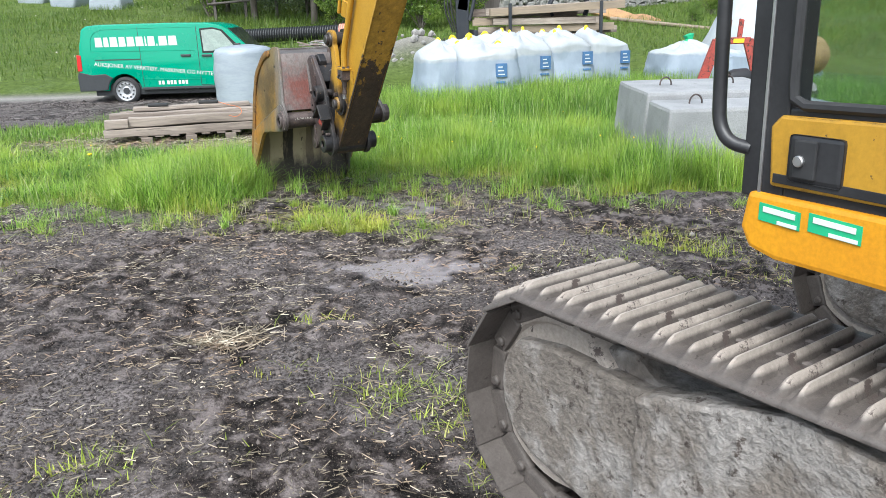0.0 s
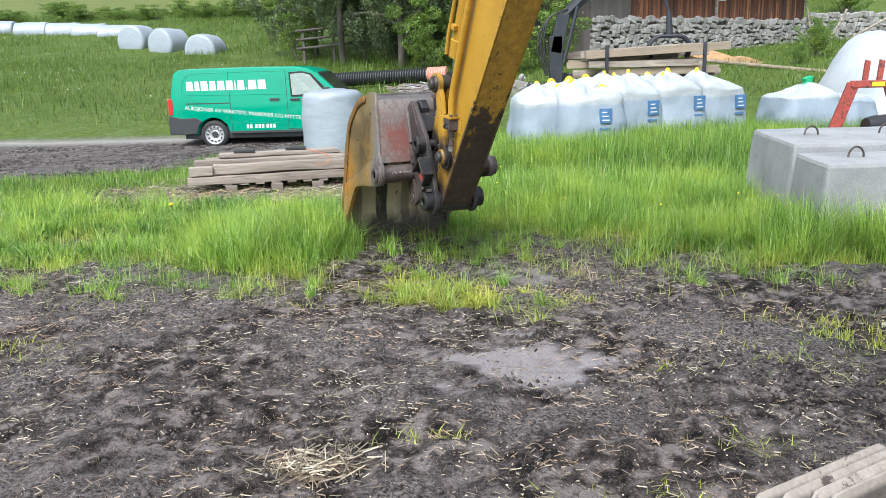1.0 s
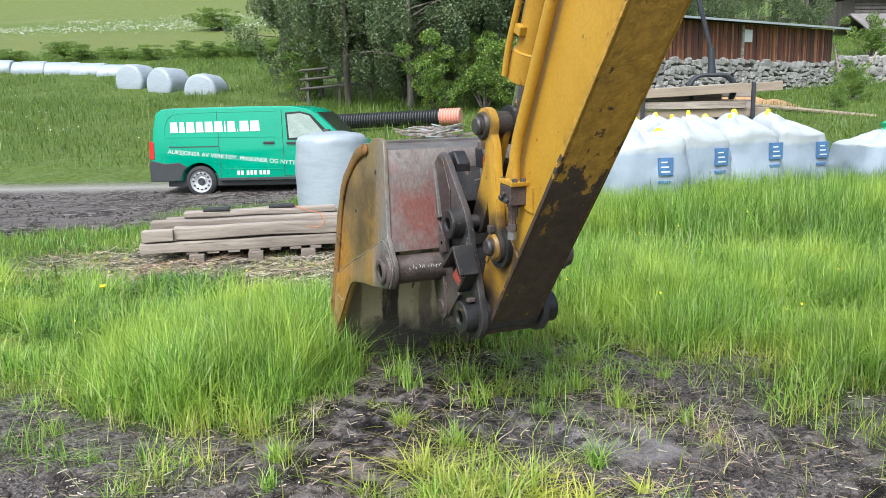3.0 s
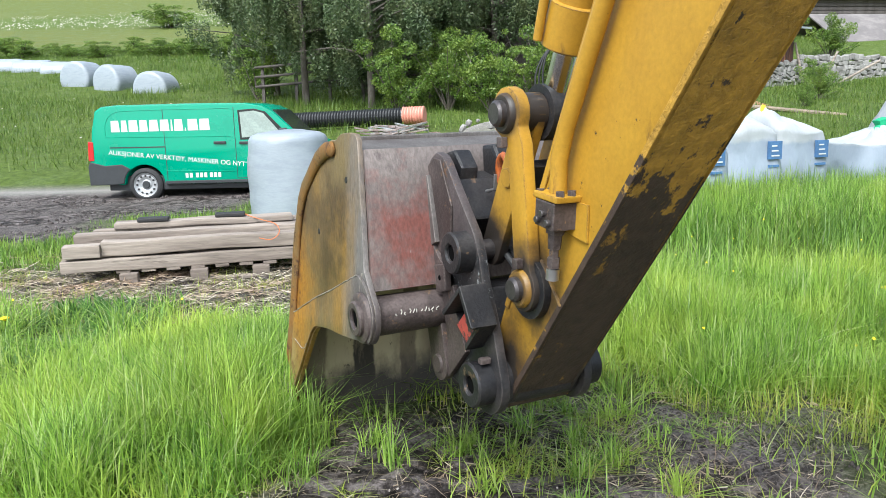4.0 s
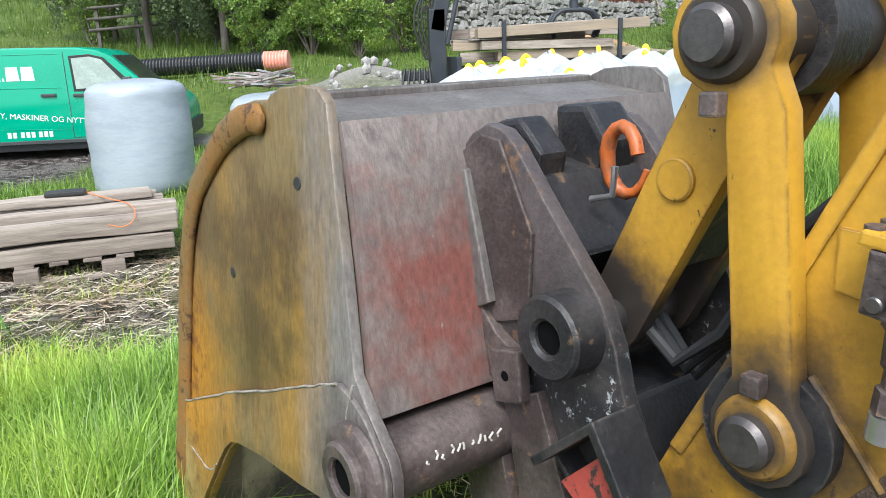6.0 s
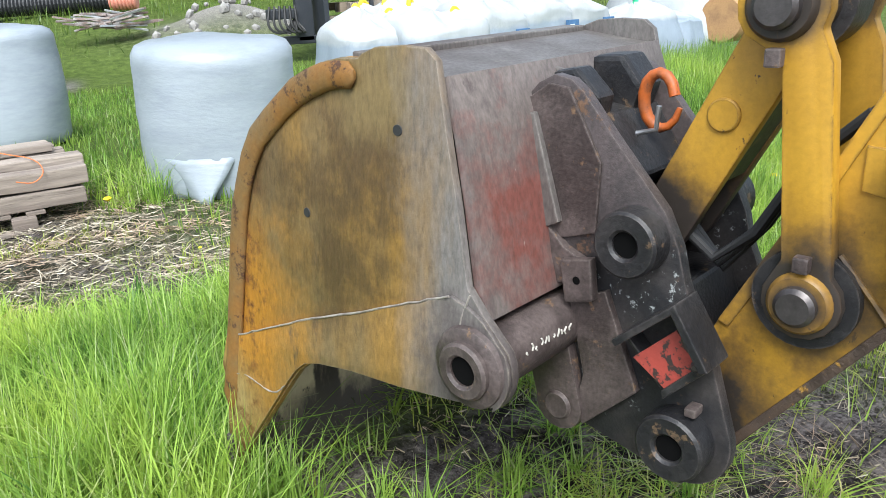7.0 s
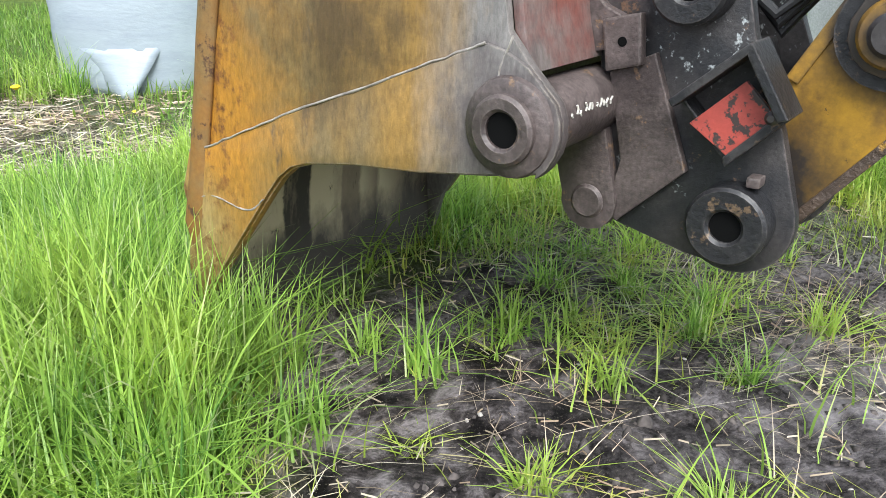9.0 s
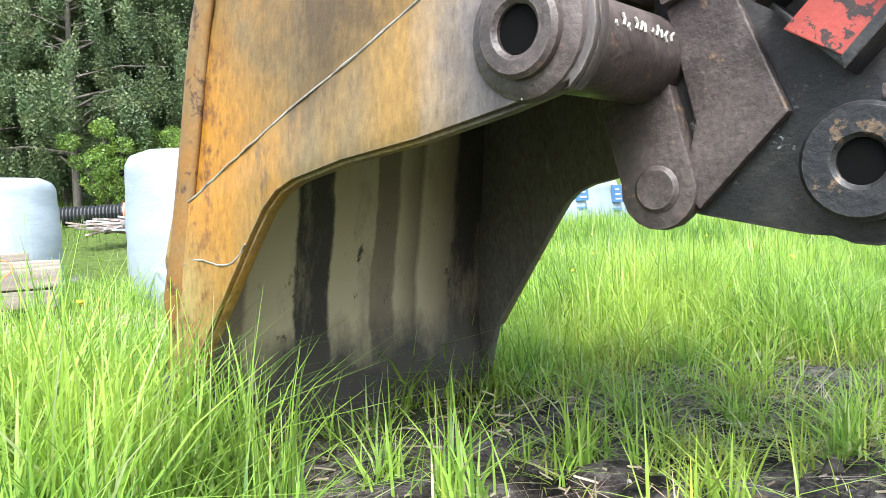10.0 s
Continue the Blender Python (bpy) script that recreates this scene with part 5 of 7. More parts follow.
    # bucket cylinder
    d = Vector((0, -0.21, 0.46)).normalized()
    c0 = Vector((CENTRE, *C))
    smooth(part("rod_eye", lathe([(0.432, 0.0), (0.432, 0.085), (0.518, 0.085), (0.518, 0)], *C), DARK, t, "black greasy rod eye"))
    smooth(part("cylinder_rod", tube([c0 + d * 0.06, c0 + d * 0.24], 0.036, 20), CHROME, t, "chromed piston rod"))
    smooth(part("cylinder_gland", tube([c0 + d * 0.2, c0 + d * 0.205, c0 + d * 0.33, c0 + d * 0.335], [0.07, 0.078, 0.078, 0.07], 24), YELLOW, t))
    smooth(part("cylinder_barrel", tube([c0 + d * 0.33, c0 + d * 1.55], 0.066, 24), YELLOW, t, "yellow hydraulic cylinder"))
    part("cylinder_clamp", moved(box(-0.09, 0.09, -0.03, 0.03, -0.02, 0.02), Matrix.Translation(c0 + d * 0.42) @ pose(0, 0, 0, 24)), YELLOW, t)
    part("cylinder_clamp", moved(box(-0.09, 0.09, -0.03, 0.03, -0.02, 0.02), Matrix.Translation(c0 + d * 1.0) @ pose(0, 0, 0, 24)), YELLOW, t)
    bent = [(0.385, -0.5, 1.63), (0.385, -0.54, 1.75), (0.39, -0.72, 2.1), (0.39, -1.0, 2.7)]
    smooth(part("cylinder_pipe", tube(bent, 0.014, 10), YELLOW, t))
    # pipe, valve and fitting on the arm's side
    run = [(0.32, -0.7, 1.21), (0.32, -0.705, 1.3), (0.322, -0.735, 1.39), (0.325, -0.8, 1.52), (0.325, -1.1, 2.1), (0.325, -1.5, 2.88)]
    smooth(part("hydraulic_pipe", tube(run, 0.024, 14), YELLOW, t, "yellow painted steel pipe"))
    part("valve_flange", prism([(-0.635, 1.2), (-0.75, 1.188), (-0.755, 1.206), (-0.64, 1.218)], 0.28, 0.36, 0.004), YELLOW, t)
    part("valve_block", prism([(-0.65, 1.198), (-0.74, 1.187), (-0.734, 1.112), (-0.644, 1.124)], 0.28, 0.36, 0.004), BOSS, t, "bare steel valve block")
    part("valve_bracket", prism([(-0.58, 1.2), (-0.79, 1.185), (-0.785, 1.08), (-0.58, 1.12)], 0.352, 0.36, 0.003), YELLOW, t)
    for y_, z_ in ((-0.665, 1.14), (-0.715, 1.134), (-0.69, 1.158)):
        smooth(part("plug", pin(0.268, 0.282, 0.01, y_, z_, 0.002), PIN, t))
    for y_ in (-0.635, -0.73):
        smooth(part("bolt_head", moved(tube([(0, 0, 0), (0, 0, 0.016)], 0.012, 6), pose(0.298, y_ - 0.012, 1.205)), BOSS, t))
        smooth(part("bolt_head", moved(tube([(0, 0, 0), (0, 0, 0.016)], 0.012, 6), pose(0.335, y_ - 0.012, 1.205)), BOSS, t))
    fit_line = [(0.325, -0.685, 1.125), (0.325, -0.68, 1.1), (0.325, -0.68, 1.099), (0.325, -0.675, 1.055), (0.325, -0.675, 1.054), (0.325, -0.672, 1.03), (0.325, -0.672, 1.029), (0.325, -0.669, 1.0)]
    smooth(part("hose_fitting", tube(fit_line, [0.028, 0.028, 0.022, 0.019, 0.014, 0.014, 0.019, 0.019], 6), BOSS, t))
    smooth(part("hose_coupling", tube([(0.325, -0.671, 1.03), (0.325, -0.668, 0.998), (0.325, -0.668, 0.997), (0.325, -0.665, 0.965)], [0.013, 0.013, 0.019, 0.019], 18), ZINC, t, "bright zinc coupling"))
    # boom, house and cab
    boom = [(-1.7, 3.35), (-2.2, 3.75), (-3.6, 3.9), (-4.6, 3.3), (-5.9, 1.7), (-6.3, 1.5), (-6.3, 1.2), (-5.7, 1.2), (-4.4, 2.75), (-3.5, 3.3), (-2.3, 3.15)]
    part("boom", prism(boom, CENTRE - 0.16, CENTRE + 0.16, 0.02), YELLOW, t)
    part("upper_frame", prism([(-5.75, 1.0), (-8.2, 1.0), (-8.4, 1.2), (-8.4, 1.3), (-5.75, 1.3)], -0.62, 1.6, 0.03), BLACK_PAINT, t)
    part("engine_cover", prism([(-7.1, 1.3), (-8.5, 1.3), (-8.6, 1.9), (-8.3, 2.15), (-7.1, 2.2)], -0.6, 1.65, 0.05), YELLOW, t)
    part("slew_ring", moved(tube([(0.45, -6.9, 0.55), (0.45, -6.9, 1.0)], 0.55, 28), Matrix.Identity(4)), DARK, t)
    CX = -0.7
    part("cab_skirt", prism([(-5.52, 1.175), (-5.505, 1.09), (-5.53, 1.045), (-5.6, 1.03), (-7.1, 1.03), (-7.1, 1.175)], CX - 0.012, 0.1, 0.012), ORANGE, t, "orange-yellow cab skirt with green stickers")
    panel = [(-5.575, 1.195), (-5.565, 1.325), (-5.59, 1.35), (-6.6, 1.37), (-6.6, 1.195)]
    part("door_panel", prism(panel, CX - 0.014, CX, 0.008), YELLOW, t, "yellow door panel")
    part("door_stripe", prism([(-5.585, 1.205), (-5.585, 1.225), (-6.6, 1.215), (-6.6, 1.195)], CX - 0.018, CX - 0.014, 0.001), BLACK_PAINT, t)
    cabin = [((-5.49, 1.16), (-5.49, 2.7), (-5.6, 2.7), (-5.6, 1.16)), ((-6.6, 1.16), (-6.6, 2.7), (-6.7, 2.7), (-6.7, 1.16)), ((-5.6, 1.16), (-6.6, 1.16), (-6.6, 1.38), (-5.6, 1.365)), ((-5.6, 2.6), (-6.6, 2.6), (-6.6, 2.72), (-5.6, 2.72))]
    for k in cabin:
        part("cab_frame", prism(list(k), CX, CX + 0.07, 0.006), BLACK_PAINT, t, "black cab frame")
        part("cab_frame", prism(list(k), 0.08, 0.15, 0.006), BLACK_PAINT, t)
    part("cab_seam", box(CX - 0.004, CX, -5.545, -5.537, 1.17, 2.68, 0.001), ZINC, t)
    part("cab_roof", prism([(-5.45, 2.7), (-6.75, 2.7), (-6.7, 2.8), (-5.5, 2.8)], CX, 0.15, 0.03), YELLOW, t)
    part("cab_floor", prism([(-5.49, 1.18), (-6.7, 1.18), (-6.7, 1.24), (-5.49, 1.24)], CX + 0.07, 0.08, 0.004), BLACK_PAINT, t)
    g = part("side_window", box(CX + 0.02, CX + 0.026, -6.6, -5.6, 1.37, 2.6, 0), GLASS, t, "slightly dusty door glass")
    g.visible_shadow = False
    g = part("front_window", box(CX + 0.07, 0.08, -5.53, -5.524, 1.3, 2.66, 0), GLASS, t)
    g.visible_shadow = False
    seal = [(CX - 0.003, y_, z_) for y_, z_ in ((-5.6, 2.5), (-5.605, 1.42), (-5.61, 1.385), (-5.64, 1.372), (-5.8, 1.375), (-6.55, 1.385))]
    smooth(part("window_seal", tube(seal, 0.012, 8), BLACK, t))
    part("lock_recess", box(CX - 0.022, CX - 0.012, -5.748, -5.622, 1.215, 1.315, 0.01), BLACK_PAINT, t, "black recessed door lock")
    part("lock_flap", box(CX - 0.03, CX - 0.02, -5.692, -5.64, 1.225, 1.305, 0.003), BLACK, t)
    smooth(part("lock_key", pin(CX - 0.038, CX - 0.028, 0.012, -5.656, 1.262, 0.002), ZINC, t))
    rail = [(CX - 0.01, -5.415, 2.3), (CX - 0.01, -5.415, 1.6), (CX - 0.01, -5.418, 1.36), (CX - 0.01, -5.425, 1.31), (CX - 0.01, -5.455, 1.275), (CX + 0.01, -5.5, 1.265)]
    smooth(part("grab_rail", tube(fine_rail(rail), 0.016, 12), BLACK_PAINT, t, "bent black grab rail"))
    for y0, y1 in ((-5.555, -5.66), (-5.68, -5.8)):
        part("sticker", prism([(y0, 1.155), (y1, 1.15), (y1, 1.11), (y0, 1.115)], CX - 0.0145, CX - 0.0125, 0), TIE_GREEN, t, "green sticker")
        part("sticker_mark", prism([(y0 - 0.012, 1.148), (y1 + 0.012, 1.144), (y1 + 0.012, 1.132), (y0 - 0.012, 1.136)], CX - 0.0165, CX - 0.0146, 0), WHITE_VINYL, t)
        part("sticker_mark", prism([(y0 - 0.05, 1.122), (y1 + 0.006, 1.12), (y1 + 0.006, 1.112), (y0 - 0.05, 1.114)], CX - 0.0165, CX - 0.0146, 0), WHITE_VINYL, t)
    # undercarriage, turned a little from the house
    local = MACHINE.inverted() @ pose(0.14, 3.13, 0, 0, 0, 32.4)
    part("lower_frame", moved(box(0.4, 2.0, -2.0, -0.9, 0.3, 0.62, 0.03), local), MUDDY, t)
    R, LEN, TOP = 0.37, 2.75, 0.78
    loop_len = 2 * LEN + 2 * math.pi * R
    count = 44
    for side_x in (0.0, 1.95):
        base = local @ pose(side_x, 0, 0)
        frame_ob = part("track_frame", moved(prism([(-0.1, 0.62), (-0.28, 0.66), (-0.36, 0.6), (-2.6, 0.62), (-2.6, 0.2), (-0.3, 0.14), (-0.05, 0.2)], 0.14, 0.42, 0.02), base), MUDDY, t, "track frame caked in dried mud")
        guard = [(-0.02, 0.6)] + arc(0.0, 0.4, 0.225, 50, -70, 8)
        bm = prism(guard + [(-0.38, 0.1), (-0.4, 0.585)], 0.075, 0.15, 0.014)
        part("idler_guard", moved(rough_up(bm, 0.006, 6), base), MUDDY, t, "muddy plate over the idler")
        bm = prism([(-0.38, 0.6), (-0.38, 0.08), (-2.4, 0.1), (-2.4, 0.7), (-0.8, 0.705), (-0.55, 0.65)], 0.02, 0.14, 0.02)
        bmesh.ops.triangulate(bm, faces=bm.faces)
        bmesh.ops.subdivide_edges(bm, edges=bm.edges, cuts=5, use_grid_fill=True)
        rough_up(bm, 0.02, 4, 3)
        part("mud_skirt", moved(rough_up(bm, 0.012, 14, 5), base), MUDDY, t)
        idler = lathe([(0.125, 0), (0.125, 0.25), (0.11, 0.262), (0.11, 0.282), (0.125, 0.294), (0.2, 0.3), (0.34, 0.32), (0.37, 0.3), (0.37, 0)], 0.0, 0.4, 32)
        smooth(part("idler_wheel", moved(idler, base), SHOE, t))
        sprocket = lathe([(0.17, 0), (0.17, 0.3), (0.2, 0.32), (0.34, 0.32), (0.37, 0.3), (0.37, 0)], -LEN, 0.4, 32)
        smooth(part("sprocket", moved(sprocket, base), SHOE, t))
        track = new("track")
        track.parent = t
        track.matrix_basis = base
        track["label"] = "steel crawler track with triple-ridged shoes"
        pitch = loop_len / count
        h = pitch / 2
        first, shapes = None, []
        for i in range(count):
            s = i * pitch
            if s < LEN:
                at, ang = (-s, TOP - 0.03), 0
            elif s < LEN + math.pi * R:
                a = (s - LEN) / R
                at, ang = (-LEN - R * math.sin(a), 0.38 + R * math.cos(a)), a
            elif s < 2 * LEN + math.pi * R:
                at, ang = (-LEN + s - LEN - math.pi * R, 0.01), math.pi
            else:
                a = (s - 2 * LEN - math.pi * R) / R
                at, ang = (0.32 * math.sin(a), 0.38 - R * math.cos(a)), math.pi + a
            m = pose(0, at[0], at[1], math.degrees(ang))
            if first is None:
                first = smooth(part("shoe", shoe_mesh(h, 0), SHOE, track), 50)
                first.matrix_basis = m
                shapes.append(first)
                link = part("chain_link", join(box(0.1, 0.13, -h * 0.8, h * 0.9, -0.075, -0.004, 0.012), box(0.31, 0.335, -h * 0.8, h * 0.9, -0.075, -0.004, 0.012), pin(0.085, 0.35, 0.017, h * 0.55, -0.045)), SHOE, track)
                link.matrix_basis = m
            else:
                if len(shapes) < 5:
                    shapes.append(smooth(part("shoe", shoe_mesh(h, len(shapes)), SHOE, track), 50))
                    shapes[-1].matrix_basis = m
                else:
                    share("shoe", shapes[(i * 3) % 5], track, m)
                share("chain_link", link, track, m)
    return t


def fine_rail(points):
    v = [Vector(p) for p in points]
    for _ in range(2):
        out = [v[0]]
        for a, b in zip(v, v[1:]):
            out += [a.lerp(b, 0.25), a.lerp(b, 0.75)]
        v = out + [v[-1]]
    return v


build_bucket()
build_coupler()
build_excavator()


# ---- van ----
def flat_text(name, body, size, m, material, parent):
    c = bpy.data.curves.new(name, "FONT")
    c.body, c.size, c.extrude = body, size, 0.001
    tmp = bpy.data.objects.new("tmp", c)
    scene.collection.objects.link(tmp)
    me = bpy.data.meshes.new_from_object(tmp)
    bpy.data.objects.remove(tmp)
    me.materials.clear()
    me.materials.append(material)
    ob = new(name, me)
    ob.parent = parent
    ob.matrix_basis = m
    return ob


def along_x(bm):
    """Turns a body built across x so that its outline's y runs along x."""
    return moved(bm, Matrix(((0, 1, 0, 0), (1, 0, 0, 0), (0, 0, 1, 0), (0, 0, 0, 1))))


def slab(outline, y0, y1, bev=0.004):
    bm = along_x(prism(outline, y0, y1, bev))
    bmesh.ops.recalc_face_normals(bm, faces=bm.faces)
    return bm


def build_van():
    t = thing("van", pose(-7.99, 20.8, -0.24), "green delivery van with white lettering parked on a lane", "van")
    rear_arch, front_arch = arc(1.05, 0.33, 0.39, 180, 0, 14), arc(4.0, 0.33, 0.39, 180, 0, 14)
    body = [(0.02, 0.36)] + rear_arch + front_arch + [(4.7, 0.36), (4.72, 0.75), (4.66, 0.95), (4.52, 1.05), (4.2, 1.16), (3.62, 1.72), (3.42, 1.82), (3.1, 1.875), (2.2, 1.89), (0.6, 1.885), (0.3, 1.86), (0.17, 1.78), (0.08, 1.4), (0.03, 0.95), (0.0, 0.8)]
    smooth(part("body", slab(body, 0, 1.9, 0.05), VAN_GREEN, t, "glossy green body"), 50)
    bumper = [(-0.03, 0.34), (0.42, 0.34), (0.62, 0.36)] + arc(1.05, 0.33, 0.41, 175, 130, 5) + [(0.62, 0.74), (0.3, 0.72), (0.0, 0.8), (-0.04, 0.7)]
    part("rear_bumper", slab(bumper, -0.015, 1.91, 0.015), TRIM_BLACK, t, "black plastic bumper")
    part("front_bumper", slab([(4.42, 0.34), (4.74, 0.34), (4.76, 0.6), (4.42, 0.55)], -0.012, 1.91, 0.015), TRIM_BLACK, t)
    part("sill", slab([(1.46, 0.34), (3.58, 0.34), (3.58, 0.4), (1.46, 0.4)], -0.012, 1.9, 0.008), TRIM_BLACK, t)
    part("underbody", slab([(0.3, 0.22), (4.5, 0.22), (4.5, 0.5), (0.3, 0.5)], 0.1, 1.8, 0.02), TRIM_BLACK, t)
    part("tail_lamp", slab([(-0.02, 0.82), (0.09, 0.82), (0.1, 1.18), (0.0, 1.2)], -0.012, 0.05, 0.01), LAMP_RED, t, "red tail lamp")
    pane = [(2.98, 1.17), (2.96, 1.74), (3.28, 1.76), (3.5, 1.7), (3.95, 1.22), (3.9, 1.16)]
    part("side_window", slab(pane, -0.006, 0.02, 0.004), DARK_GLASS, t, "dark side window")
    inner = [(3.02, 1.21), (3.0, 1.7), (3.28, 1.72), (3.46, 1.67), (3.82, 1.24)]
    part("window_pane", slab(inner, -0.009, -0.007, 0), plain("pale_interior_glass", (0.3, 0.36, 0.33), 0.06, 0, 0.1), t)
    part("windscreen", slab([(4.18, 1.19), (3.63, 1.735), (3.6, 1.725), (4.14, 1.18)], 0.12, 1.78, 0.004), DARK_GLASS, t)
    part("mirror", moved(rough_up(box(-0.07, 0.07, -0.18, -0.02, -0.1, 0.1, 0.03), 0.002, 3), pose(3.85, 0, 1.28)), TRIM_BLACK, t)
    for xs in (2.88, 1.5):
        part("door_seam", slab([(xs, 0.42), (xs + 0.012, 0.42), (xs + 0.006, 1.8), (xs - 0.006, 1.8)], -0.003, 0.0, 0), TRIM_BLACK, t)
    part("door_seam", slab([(2.88, 0.42), (3.58, 0.42), (3.58, 0.432), (2.88, 0.432)], -0.003, 0.0, 0), TRIM_BLACK, t)
    part("slide_rail", slab([(0.42, 1.06), (1.5, 1.055), (1.5, 1.075), (0.42, 1.08)], -0.006, 0.0, 0), TRIM_BLACK, t)
    for x0, z0 in ((2.46, 1.1), (2.96, 1.085)):
        part("door_handle", slab([(x0, z0), (x0 + 0.24, z0 - 0.005), (x0 + 0.24, z0 + 0.05), (x0, z0 + 0.05)], -0.03, 0.0, 0.012), TRIM_BLACK, t)
    # raised panel line
    ridge = [(0.35, 1.3), (0.36, 1.55), (0.5, 1.74), (0.8, 1.78), (2.8, 1.78)]
    part("body_crease", moved(tube(fine_rail([(p[0], -0.001, p[1]) for p in ridge]), 0.006, 6), Matrix.Identity(4)), VAN_GREEN, t)
    part("body_crease", tube([(0.35, -0.001, 1.27), (2.8, -0.001, 1.24)], 0.006, 6), VAN_GREEN, t)
    part("body_crease", tube([(1.5, -0.001, 0.6), (2.86, -0.001, 0.56)], 0.006, 6), VAN_GREEN, t)
    # brand name as plain white shapes
    widths = [0.2, 0.15, 0.21, 0.19, 0.21, 0.21, 0.07, 0.2, 0.06, 0.23, 0.23]
    xs = 0.46
    for i, w in enumerate(widths):
        h = 0.06 if i == 8 else 0.22
        part("name_bar", slab([(xs + 0.012, 1.37), (xs + w - 0.014, 1.37), (xs + w - 0.03, 1.37 + h), (xs + 0.024, 1.37 + h)], -0.004, -0.0015, 0), WHITE_VINYL, t)
        xs += w
    words = flat_text("slogan", "AUKSJONER AV VERKTØY, MASKINER OG NYTTEK", 0.128, pose(0.38, -0.003, 0.94, 90, 0, 0) @ pose(0, 0, 0, 0, 0, -6.2), WHITE_VINYL, t)
    words["label"] = "white printed slogan"
    for i in range(8):
        x0 = 1.86 + 0.082 * i + (0.04 if i > 1 else 0) + (0.03 if i > 4 else 0)
        part("number_bar", slab([(x0, 0.455), (x0 + 0.055, 0.455), (x0 + 0.055, 0.545), (x0, 0.545)], -0.004, -0.0015, 0), WHITE_VINYL, t)
    for wx in (1.05, 4.0):
        for wy, sgn in ((0.02, 1), (1.88, -1)):
            ring_ = [(0.0, 0.0), (0.0, 0.2), (0.0, 0.235), (-0.012, 0.26), (0.0, 0.3), (0.03, 0.33), (0.18, 0.33), (0.21, 0.3), (0.21, 0.0)]
            bm = lathe([(sgn * a, r) for a, r in ring_[2:]], 0, 0, 32)
            wheel = smooth(part("wheel", along_x(bm), TYRE, t, "black tyre on grey steel rim"))
            wheel.matrix_basis = pose(wx, wy, 0.33)
            rim = lathe([(sgn * a, r) for a, r in ((0.04, 0), (0.03, 0.06), (0.05, 0.1), (0.02, 0.17), (0.025, 0.2), (-0.005, 0.235), (0.03, 0.24))], 0, 0, 32)
            smooth(part("rim", along_x(rim), RIM, wheel))
            for k in range(12):
                a = 2 * math.pi * k / 12
                hole = pin(sgn * 0.006, sgn * 0.03, 0.02, 0.175 * math.cos(a), 0.175 * math.sin(a), 0.002)
                part("rim_hole", along_x(hole), BLACK, wheel)
            part("hub_cap", along_x(pin(sgn * 0.01, sgn * 0.05, 0.075, 0, 0, 0.01)), TRIM_BLACK, wheel)
    return t


build_van()


# ---- wrapped bales ----
def wrapped_bale(m, r, h, seed, label, group="", lying=False):
    seg, rows = 36, 14
    prof = [(0, 0), (r * 0.8, 0.0), (r * 0.95, 0.03), (r, 0.1)] + [(r * (1 + 0.015 * math.sin(4 * f)), 0.1 + f * (h - 0.25)) for f in np.linspace(0.08, 1, rows)] + [(r * 0.985, h - 0.09), (r * 0.93, h - 0.035), (r * 0.8, h - 0.005), (r * 0.4, h + 0.015), (0, h + 0.02)]
    bm = lathe([(z_, r_) for r_, z_ in prof], 0, 0, seg)
    moved(bm, Matrix(((0, 1, 0, 0), (0, 0, 1, 0), (1, 0, 0, 0), (0, 0, 0, 1))))
    rough_up(bm, 0.03, 2.2, seed)
    rough_up(bm, 0.008, 9, seed)
    bmesh.ops.recalc_face_normals(bm, faces=bm.faces)
    if lying:
        moved(bm, pose(0, 0, r, 0, 90, 0) @ pose(0, 0, -h / 2))
    ob = smooth(part("wrapped_bale", bm, WRAP), 60)
    ob.matrix_world = m
    return tagged(ob, label, "bale", group)


wrapped_bale(pose(-3.1, 15.95, -0.04, 0, 0, 20), 0.535, 1.22, 3.0, "white plastic-wrapped bale standing on end in grass", "bales by the yard")
b2 = wrapped_bale(pose(-1.28, 12.95, -0.02, 2, -2, 60), 0.6, 1.14, 8.0, "white plastic-wrapped bale with torn flap at its foot", "bales by the yard")
flap = bmesh.new()
n_ = 8
grid_ = [[flap.verts.new((-1.5 + 0.5 * (i / (n_ - 1) - 0.5) * (1 - 0.75 * j / (n_ - 1)) - 0.04 * j / n_, 12.95 - math.sqrt(0.378 - (0.22 - 0.5 * (i / (n_ - 1) - 0.5)) ** 2) - 0.07 * j / (n_ - 1) + 0.01 * math.sin(4 * i + j), 0.33 - 0.31 * j / (n_ - 1))) for i in range(n_)] for j in range(n_)]
for j in range(n_ - 1):
    for i in range(n_ - 1):
        flap.faces.new((grid_[j][i], grid_[j][i + 1], grid_[j + 1][i + 1], grid_[j + 1][i]))
ob = smooth(part("torn_wrap_flap", flap, WRAP), 60)
sol = ob.modifiers.new("thick", "SOLIDIFY")
sol.thickness = 0.004
ob.parent = b2
ob.matrix_parent_inverse = b2.matrix_basis.inverted()
for i, (bx, by, bz, turn_) in enumerate(((-38.6, 57.5, 4.95, 6), (-35.9, 56.8, 4.8, 10), (-33.2, 56.0, 4.6, 8), (-30.4, 55.2, 4.4, 4), (-27.9, 54.6, 4.25, 9), (-25.9, 54.0, 4.1, 5), (-23.7, 53.0, 3.9, 12))):
    wrapped_bale(pose(bx, by, bz - 0.6, 0, 0, turn_), 0.68, 2.15, 11.0 + i, "white wrapped bale lying in a row on the hillside", "bales on the hillside", True)
